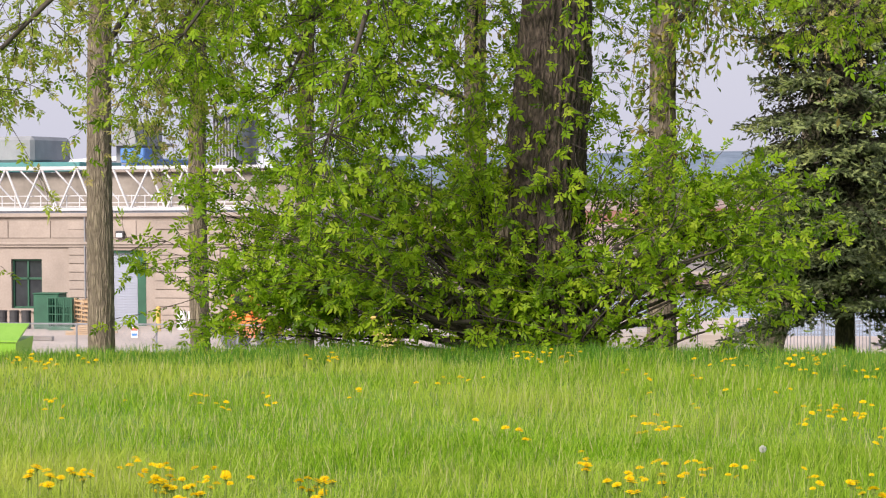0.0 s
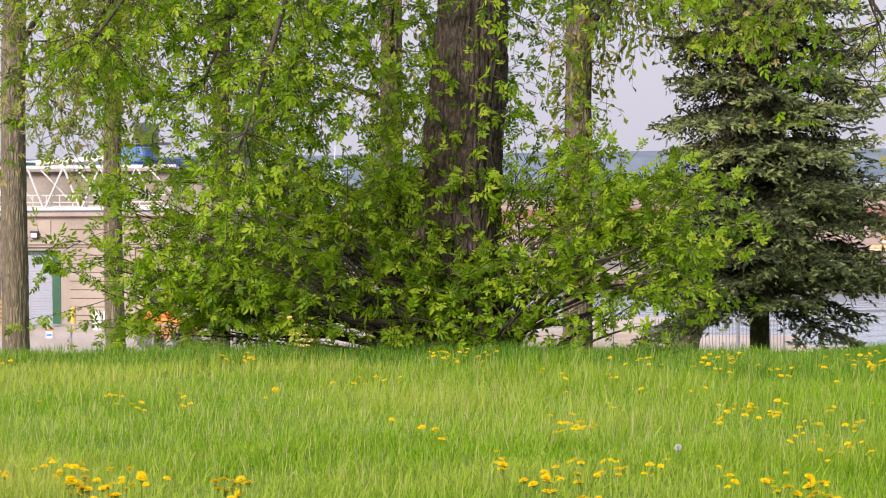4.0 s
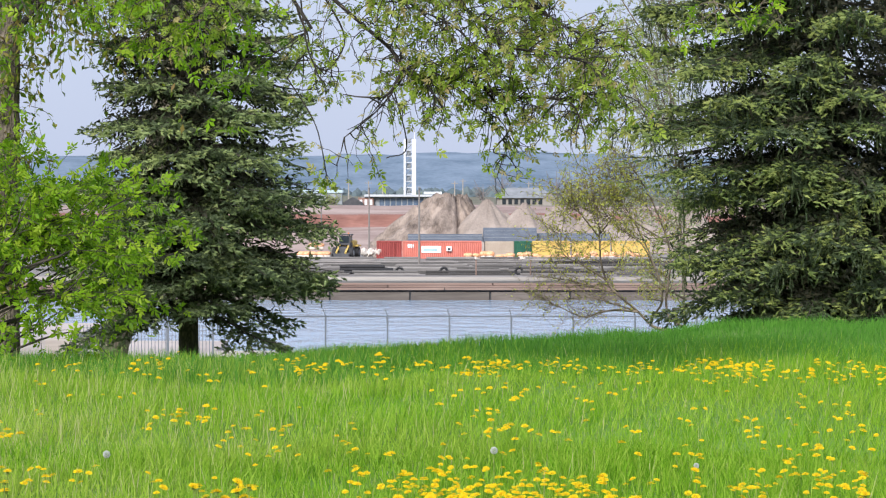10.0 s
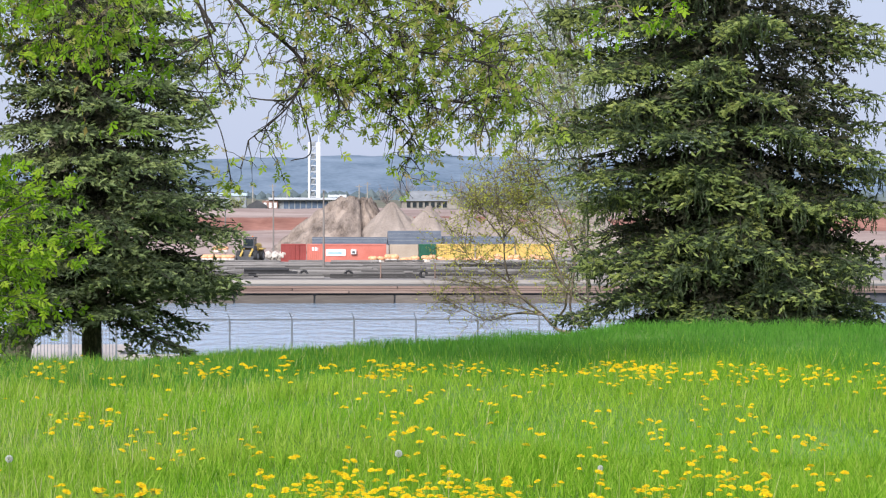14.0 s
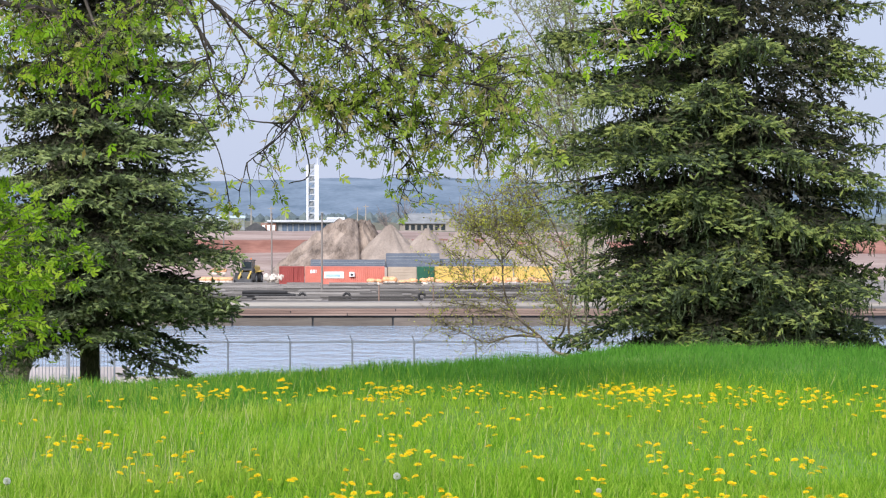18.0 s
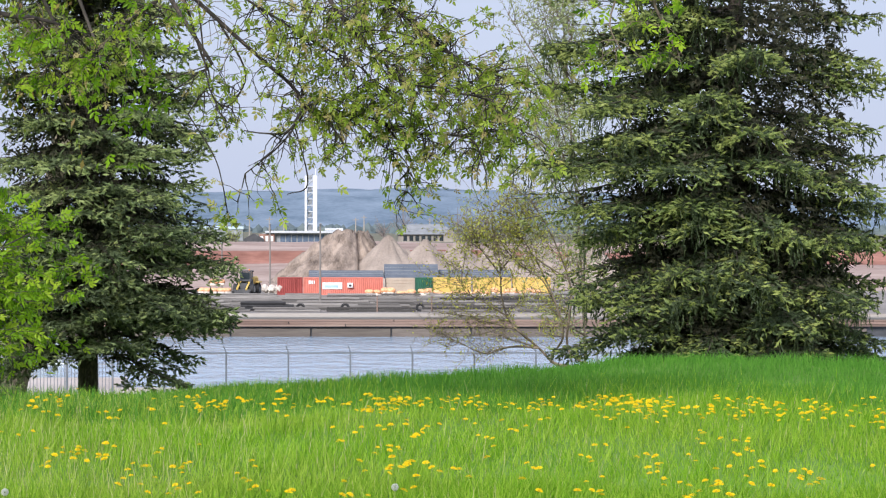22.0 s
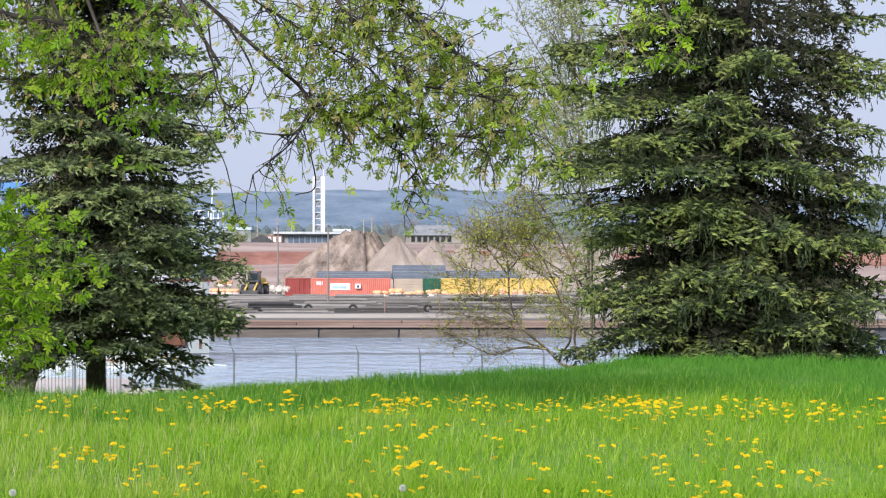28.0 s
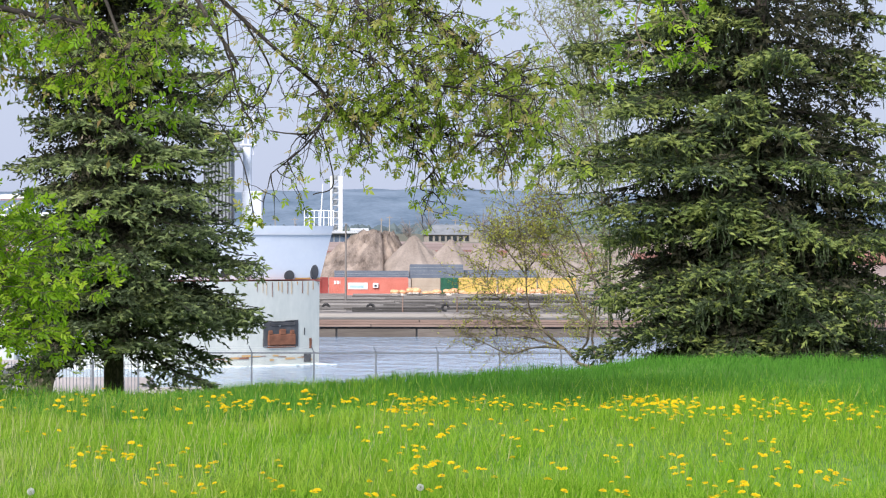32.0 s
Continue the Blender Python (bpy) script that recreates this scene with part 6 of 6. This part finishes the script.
        g.finish(t, SIMPLE, M_WILLOW if leaf else bare, bare, 7.0 if leaf else 1.5, "branchwork")


build_far_town()


def build_far_woods():
    """A thin belt of dark trees at the foot of the hills."""
    rng = np.random.default_rng(77)
    n = 900
    b, d = np.radians(rng.uniform(-26, 16, n)), rng.uniform(1900, 2900, n)
    h, w = rng.uniform(4, 9, n), rng.uniform(4, 10, n)
    ring = np.array([[math.cos(t), math.sin(t), 0] for t in np.arange(5) * 1.2566])
    shape = np.concatenate([ring * [1, 1, 0], ring * 0.8 + [0, 0, 0.5], [[0, 0, 1.0]]])
    fs = [[k, (k + 1) % 5, 5 + (k + 1) % 5] for k in range(5)] + [[k, 5 + (k + 1) % 5, 5 + k] for k in range(5)] + [[5 + k, 5 + (k + 1) % 5, 10] for k in range(5)]
    v = shape[None] * np.stack([w, w, h], 1)[:, None] * rng.uniform(0.75, 1.2, (n, 11, 1)) + np.stack([d * np.sin(b), d * np.cos(b), np.full(n, -5.0)], 1)[:, None]
    f = (np.arange(n) * 11)[:, None, None] + np.array(fs)[None]
    # pale grey-blue: distance haze is put into the trees' own colour
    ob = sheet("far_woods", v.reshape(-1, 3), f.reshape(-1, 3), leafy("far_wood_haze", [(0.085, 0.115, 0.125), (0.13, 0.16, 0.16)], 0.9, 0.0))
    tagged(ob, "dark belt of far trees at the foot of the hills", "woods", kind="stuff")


build_far_woods()


# ---- the ship ----
def build_ship():
    s = thing("lake_freighter", -73.7, 242.0, WATER_Z, "white-bowed lake freighter with rust marks gliding along the canal", "ship")
    lower_h, top_h = 8.3, 13.75

    def half(x, flare):
        """Half breadth x metres aft of the stem."""
        return 11.5 * (1 - math.exp(-max(x, 0) / (14.0 - 3.0 * flare)))

    def on_hull(x, z):
        """A base on the near side: x along the hull, y into it."""
        if z < lower_h:
            flare, lead = (z + 2) / (lower_h + 2), -1.42
        else:
            flare = (z - lower_h) / (top_h - lower_h)
            lead = -1.38 * (1 - flare)
        e, k = 0.2, 30.0 / (30.0 + lead)
        y = 11.5 - half((lead - x) * k, flare)
        dy = (11.5 - half((lead - x + e) * k, flare)) - y
        return Matrix.Translation((x, y, z)) @ Matrix.Rotation(math.atan2(-dy, e), 4, "Z")

    stations = [0, 0.35, 0.8, 1.5, 2.5, 4, 6, 9, 13, 18, 26, 30]

    def band(name, z0, z1, material, lead0, lead1, steps=4, aft=30.0):
        vs, n = [], len(stations)
        for i in range(steps + 1):
            f = i / steps
            lead = lead0 + (lead1 - lead0) * f
            z = z0 + (z1 - z0) * f
            for sgn in (-1, 1):
                for st in stations:
                    vs.append((-(st * (aft + lead) / 30.0 - lead) if st else lead, 11.5 + sgn * half(st, f), z))
        fs = []
        m = 2 * n
        for i in range(steps):
            for q in range(2):
                for k in range(n - 1):
                    a = i * m + q * n + k
                    fs.append([a, a + 1, a + 1 + m, a + m] if q else [a + 1, a, a + m, a + m + 1])
        return sheet(name, vs, fs, material, s, smooth=True)

    band("lower_hull", -2.0, lower_h, M_HULL_LOW, -1.45, -1.40)
    band("bow_bulwark", lower_h + 0.16, top_h, M_HULL, -1.38, 0.0)
    stripe = surface("red_stripe", (0.45, 0.10, 0.07), (0.60, 0.20, 0.13), 0.6, 0.5, 4, 0.1)
    band("stripe", lower_h - 0.08, lower_h + 0.16, stripe, -1.30, -1.28, 1)
    vs = [(-st + 0.0, 11.5 + sg * half(st, 1.0) * 0.99, top_h - 0.9) for sg in (-1, 1) for st in stations]
    n = len(stations)
    sheet("foredeck", vs, [[k, k + 1, n + k + 1, n + k] for k in range(n - 1)], M_GREY, s)
    # mid body
    part("mid_hull", boxes((-105, 11.5, 3.6, 150, 22.98, 11.2), bevel=0.2), M_HULL_LOW, s)
    part("deck_stripe", boxes((-105, 11.5, 9.1, 150.05, 23.06, 0.3)), stripe, s)
    part("bow_bulkhead", boxes((-29.9, 11.5, 10.5, 0.3, 22.4, 6.4)), M_WHITE, s)
    for k in range(14):
        part("hatch_cover", boxes((-40 - 9 * k, 11.5, 9.7, 6.2, 15, 0.9), bevel=0.1), M_GREY, s)
    # marks on the bow: anchor pocket, chocks, rust, name
    m = on_hull(-5.15, 3.15)
    bm = bmesh.new()
    # dark slab flush with the hull paints the shade of the recess
    box(bm, 0, 0.34, 0, 4.1, 0.75, 2.6, 0.04, m)
    pocket = part("anchor_pocket", bm, M_DARK, s)

    def on_pocket(name, a, size, material, label=""):
        q = bmesh.new()
        box(q, *a, *size, 0.12, m)
        return part(name, q, material, pocket, label)

    on_pocket("anchor_crown", (0.05, -0.04, -0.62), (3.3, 0.3, 1.15), M_RUST, "rusty anchor")
    on_pocket("anchor_shank", (0.15, -0.06, 0.15), (0.8, 0.3, 0.6), M_RUST)
    for fx in (-1.25, 1.3):
        on_pocket("anchor_fluke", (fx, -0.03, 0.1), (0.55, 0.25, 0.5), M_RUST)
    on_pocket("pocket_lip", (0, -0.1, -1.32), (3.3, 0.15, 0.14), M_RUST)
    # dark plate put in as the shadow below the pocket's upper edge
    on_pocket("pocket_shadow_plate", (0.1, -0.08, 1.0), (2.9, 0.06, 0.4), M_DARK)
    for x, z, rx, rz in ((-4.4, 8.85, 0.55, 0.5), (-1.95, 9.15, 0.45, 0.72)):
        h = on_hull(x, z)
        bm = bmesh.new()
        bmesh.ops.create_cone(bm, cap_ends=True, segments=20, radius1=1, radius2=1, depth=0.3, matrix=h @ pose(0, 0, 0, 90, 0, 0) @ Matrix.Diagonal((rx, rz, 1, 1)))
        part("chock", bm, M_DARK, s, "dark oval mooring chock")
    streak = surface("rust_streak", (0.42, 0.22, 0.06), (0.54, 0.38, 0.18), 0.9, 1, 6, 0.1)
    rng = random.Random(3)
    for k in range(13):
        x = -7.4 + 0.48 * k + rng.uniform(-0.1, 0.1)
        hgt = rng.uniform(0.3, 1.5)
        bm = bmesh.new()
        box(bm, 0, -0.03, -hgt / 2, rng.uniform(0.03, 0.08), 0.03, hgt, 0, on_hull(x, 8.25))
        part("rust_streak", bm, streak if k % 3 else M_RUST, s)
    for x, w in ((-3.1, 1.9), (-1.7, 0.8)):
        bm = bmesh.new()
        box(bm, 0, -0.06, 0, w, 0.05, 0.16, 0.02, on_hull(x, 8.52))
        part("rust_patch", bm, streak, s)
    for k in range(14):
        x = -11 + 0.68 * k + rng.uniform(-0.2, 0.2)
        bm = bmesh.new()
        box(bm, 0, -0.03, 0, rng.uniform(0.4, 1.3), 0.03, rng.uniform(0.06, 0.2), 0, on_hull(x, rng.uniform(0.2, 1.1)))
        part("scrape", bm, (M_RUST, streak, streak)[k % 3], s)
    for x, z, w, hgt in ((-2.3, 2.1, 0.3, 1.0), (-2.9, 3.3, 0.12, 0.7), (-2.6, 0.7, 0.9, 0.9)):
        bm = bmesh.new()
        box(bm, 0, -0.04, 0, w, 0.04, hgt, 0.03, on_hull(x, z))
        part("draught_mark", bm, M_DARK if hgt < 1 else M_RUST, s)
    text = bpy.data.curves.new("ship_name", "FONT")
    text.body, text.size, text.extrude, text.align_x = "IN", 0.92, 0.02, "RIGHT"
    text.materials.append(M_DARK)
    name = new("ship_name", text)
    name.parent = s
    name.matrix_basis = on_hull(-7.7, 8.5) @ pose(0, -0.14, 0, 102, 0, 0) @ Matrix.Diagonal((1.35, 1, 1, 1))
    for k in range(4):
        bm = bmesh.new()
        box(bm, 0, -0.02, 0, 0.75, 0.06, 0.66, 0, on_hull(-10.6 - 1.05 * k, 9.05) @ pose(0, 0, 0, 12, 0, 0))
        part("name_bar", bm, M_DARK, s)
    # deck gear
    rail = part("bow_rail", rods(*[((-2.9 + 0.48 * k, 9.5, top_h), (-2.9 + 0.48 * k, 9.5, top_h + 1.5), 0.05, 5) for k in range(7)],
                                 ((-2.95, 9.5, top_h + 1.5), (0.05, 9.5, top_h + 1.5), 0.05, 5), ((-2.95, 9.5, top_h + 0.8), (0.05, 9.5, top_h + 0.8), 0.04, 5)), M_WHITE, s)
    part("bow_mast", rods(((-1.4, 11.5, top_h - 1), (-1.1, 11.5, top_h + 4.2), 0.09, 6, 0.05)), M_WHITE, s)
    col = part("white_tower_house", boxes((-8.1, 11.5, top_h + 1.6, 2.0, 3, 3.6), (-8.6, 11.5, top_h + 5.4, 0.8, 2, 5.0), bevel=0.08), M_HULL, s)
    part("platform", boxes((-8.5, 11.5, top_h + 8.0, 1.6, 2.4, 0.15)), M_WHITE, col)
    for k in range(3):
        part("mast_rod", rods(((-9.0 + 0.5 * k, 11, top_h + 7), (-9.0 + 0.5 * k, 11, top_h + 13), 0.07, 5)), M_WHITE, col)
    house = part("grey_house", boxes((-11.4, 11.5, top_h + 3.4, 2.7, 9, 7.8), bevel=0.06), M_GREY, s, "dark grey ribbed elevator housing")
    for k in range(8):
        part("rib", boxes((-12.6 + 0.34 * k, 6.96, top_h + 3.4, 0.1, 0.12, 7.6)), M_DARK, house)
    part("platform", boxes((-11.2, 11.5, top_h + 7.5, 4.2, 10.5, 0.3)), M_GREY, house)
    for k in range(7):
        part("stanchion", rods(((-13.2 + 0.66 * k, 6.4, top_h + 7.6), (-13.2 + 0.66 * k, 6.4, top_h + 8.8), 0.05, 5)), M_STEEL, house)
    part("handrail", rods(((-13.3, 6.4, top_h + 8.8), (-9.1, 6.4, top_h + 8.8), 0.05, 5), ((-13.3, 6.4, top_h + 8.2), (-9.1, 6.4, top_h + 8.2), 0.04, 5)), M_STEEL, house)
    boom = part("unloading_boom", rods(((-20, 11.5, top_h + 3.4), (-100, 11.5, top_h - 1.0), 0.3, 6), ((-20, 9.0, top_h + 1.4), (-100, 9.0, top_h - 2.6), 0.25, 6)), M_WHITE, s)
    for k in range(24):
        f0, f1 = k / 24, (k + 1) / 24
        part("lattice", rods(((-20 - 80 * f0, 11.5, top_h + 3.4 - 4.4 * f0), (-20 - 80 * f1, 9.0, top_h + 1.4 - 4.0 * f1), 0.12, 5)), M_WHITE, boom)
    part("boom_tower", boxes((-22.5, 11.5, top_h + 2.5, 2.2, 8, 8.5), bevel=0.08), M_GREY, s)
    part("boom_platform", boxes((-22.5, 10.5, top_h + 4.6, 5.0, 9.5, 0.3)), M_GREY, s)
    blue = surface("blue_paint", (0.05, 0.16, 0.42), (0.09, 0.24, 0.52), 0.5, 0.5, 5, 0.05)
    crane = part("hatch_crane", boxes((-20.4, 2.0, 13.4, 0.8, 0.8, 5.6), (-20.4, 21.0, 13.4, 0.8, 0.8, 5.6), (-19.6, 11.5, 16.4, 1.2, 19.8, 0.8), bevel=0.06), blue, s, "blue travelling hatch crane")
    part("cab", boxes((-19.4, 2.4, 17.1, 2.6, 2.4, 1.5), bevel=0.1), blue, crane)
    foam = surface("foam", (0.55, 0.66, 0.64), (0.8, 0.84, 0.84), 0.6, 1.2, 6, 0.3)
    g = np.random.default_rng(8)
    for k in range(46):
        x = -0.8 - 0.55 * k * g.uniform(0.7, 1.2)
        y = 11.5 - half(-x - 1.4, 0) - g.uniform(0.1, 1.4)
        bm = bmesh.new()
        bmesh.ops.create_icosphere(bm, subdivisions=1, radius=1.0, matrix=pose(x, y, 0.0, 0, 0, g.uniform(-20, 20)) @ Matrix.Diagonal((g.uniform(0.5, 1.6), g.uniform(0.3, 0.7), g.uniform(0.06, 0.2), 1)))
        part("bow_foam", bm, foam, s)
    return s


SHIP = build_ship()


# ---- dandelions ----
def flower_mesh(rays, r):
    vs, fs = [], []
    for ring, (rad, z, n) in enumerate(((r, -0.003, rays), (r * 0.84, 0.003, rays), (r * 0.5, 0.006, rays // 2))):
        for k in range(n):
            a = 2 * math.pi * (k + 0.5 * ring) / n
            w = 2.2 / n
            o = len(vs)
            vs += [(0, 0, z * 0.4), (rad * 0.75 * math.cos(a - w), rad * 0.75 * math.sin(a - w), z), (rad * math.cos(a), rad * math.sin(a), z + 0.002), (rad * 0.75 * math.cos(a + w), rad * 0.75 * math.sin(a + w), z)]
            fs += [[o, o + 1, o + 2], [o, o + 2, o + 3]]
    return np.array(vs), np.array(fs)


def cup_mesh():
    """The green cup of bracts under a flower, six of them bent down."""
    bm = bmesh.new()
    rod(bm, (0, 0, -0.016), (0, 0, -0.003), 0.004, 7, 0.010)
    for k in range(6):
        a = k * math.pi / 3
        rod(bm, (0.005 * math.cos(a), 0.005 * math.sin(a), -0.014), (0.012 * math.cos(a), 0.012 * math.sin(a), -0.021), 0.002, 3, 0.0006)
    return bm


def build_dandelions():
    rng = np.random.default_rng(91)
    # patches: bearing, distance, spread in bearing and in distance, number
    near_patches = [(1.7, 10.7, 2.6, 0.8, 260), (8.5, 10.8, 3.6, 0.9, 95), (2.3, 12.6, 1.2, 0.9, 26), (-0.5, 12.4, 1.3, 0.6, 18), (-3.2, 12.6, 0.8, 0.5, 8),
               (-4.8, 14.0, 2.6, 1.4, 30), (-4.75, 13.9, 0.25, 0.2, 9), (-2.0, 17.6, 1.5, 0.6, 46), (2.6, 17.4, 3.4, 0.7, 110), (7.2, 17.4, 2.2, 0.8, 70), (10.6, 17.1, 3.0, 1.2, 105)]
    far_patches = [(7.0, 13.6, 2.2, 1.6, 34), (9.6, 13.2, 2.2, 1.0, 28), (3.0, 14.8, 4.8, 1.6, 40), (-7.4, 16.0, 2.6, 1.8, 26), (-9.2, 12.6, 0.9, 0.4, 10), (-20.0, 10.4, 3.4, 0.5, 44), (-9.5, 10.6, 2.2, 0.5, 20),
               (-22.7, 14.6, 1.0, 0.8, 12), (-18.7, 14.6, 1.0, 0.6, 10), (-22.9, 18.3, 1.4, 0.25, 26), (-17.0, 18.3, 1.6, 0.2, 8), (-12.4, 18.5, 1.6, 0.3, 18), (-6.3, 17.6, 2.0, 0.8, 24), (-14, 14.0, 4.0, 2.4, 16), (-4.0, 10.4, 1.6, 0.4, 20)]
    patches = [(*p[:4], int(p[4] * 1.3)) for p in near_patches + far_patches]
    # they stand in plants of one to five flowers
    plants = [(rng.normal(p[0], p[2] * 0.6), rng.normal(p[1], p[3] * 0.6), int(rng.choice([1, 1, 2, 3, 5]))) for p in patches for k in range(int(p[4] / 2.5))]
    b = np.concatenate([rng.normal(p[0], 0.16, p[2]) for p in plants])
    d = np.concatenate([rng.normal(p[1], 0.05, p[2]) for p in plants])
    keep = (d > 9.2) & (d < crest(b) - 0.5)
    b, d = b[keep], d[keep]
    x, y = d * np.sin(np.radians(b)), d * np.cos(np.radians(b))
    z = ground(x, y)
    h = rng.uniform(0.13, 0.22, len(b))
    order = np.argsort(d)
    head = flower_mesh(15, 0.0225)
    near, rest = order[:230], order[230:]
    me_head = me_stem = me_cup = None
    for i in near:
        ob = thing("dandelion", float(x[i]), float(y[i]), float(z[i]), "yellow dandelion in flower standing in the grass", "flower", "dandelions on the meadow")
        ob.matrix_world = pose(float(x[i]), float(y[i]), float(z[i]), rng.uniform(-4, 4), rng.uniform(-4, 4), rng.uniform(0, 360))
        if me_head is None:
            me_head = sheet("flower_head", head[0], head[1], M_FLOWER, ob).data
            me_stem = part("stem", rods(((0, 0, 0), (0, 0, 1), 0.0025, 5)), M_STEM, ob).data
            hd, st = ob.children[0], ob.children[1]
            cup = part("cup", cup_mesh(), M_STEM, hd)
            me_cup = cup.data
        else:
            hd, st, cup = new("flower_head", me_head), new("stem", me_stem), new("cup", me_cup)
            hd.parent = st.parent = ob
            cup.parent = hd
        k = rng.uniform(0.8, 1.3) if d[i] < 11.2 else rng.uniform(0.65, 1.1)
        hd.matrix_basis = pose(0, 0, float(h[i]), rng.uniform(-14, 22), rng.uniform(-18, 18), 0) @ Matrix.Diagonal((k, k, k, 1))
        st.matrix_basis = Matrix.Diagonal((1, 1, float(h[i]) - 0.015, 1))
    n = len(rest)
    tilt = np.stack([rng.normal(0, 0.2, n), rng.normal(-0.08, 0.16, n), np.ones(n)], 1)
    tilt /= np.linalg.norm(tilt, axis=1)[:, None]
    s = np.cross(tilt, [0.3, 1, 0.1])
    s /= np.linalg.norm(s, axis=1)[:, None]
    bases = np.stack([s, np.cross(tilt, s), tilt], 2)
    at = np.stack([x[rest], y[rest], z[rest] + h[rest]], 1)
    v, f = strewn(*head, bases, at, rng.uniform(0.6, 1.05, n))
    ob = sheet("dandelion_drift", v, f, M_FLOWER)
    tagged(ob, "drift of yellow dandelions across the far part of the meadow", "flowers", kind="stuff")
    # seed heads
    for bb, dd, size in ((1.85, 12.0, 0.85), (-6.85, 11.5, 0.8), (6.4, 11.3, 0.6)):
        px, py = polar(bb, dd)
        pz = float(ground(px, py))
        c = thing("seed_head", px, py, pz, "round white dandelion seed head on a thin stem", "flower", "dandelion seed heads")
        bm = bmesh.new()
        for k in range(60):
            u, a = 1 - 2 * (k + 0.5) / 60, k * 2.4
            r = math.sqrt(1 - u * u)
            w = Vector((r * math.cos(a), r * math.sin(a), u))
            rod(bm, Vector((0, 0, 0.2)) + w * 0.006, Vector((0, 0, 0.2)) + w * 0.021 * size, 0.0005, 3, 0.0032)
        part("clock", bm, M_CLOCK, c)
        part("stem", rods(((0, 0, 0), (0, 0, 0.2), 0.0025, 5)), M_STEM, c)


build_dandelions()


def motions():
    rows = [(0.0, -73.7), (8.0, -55.4), (16.0, -37.1), (24.0, -18.8), (32.0, -0.5)]
    walk(SHIP, [(t, pose(x, 242.0, WATER_Z)) for t, x in rows])


motions()
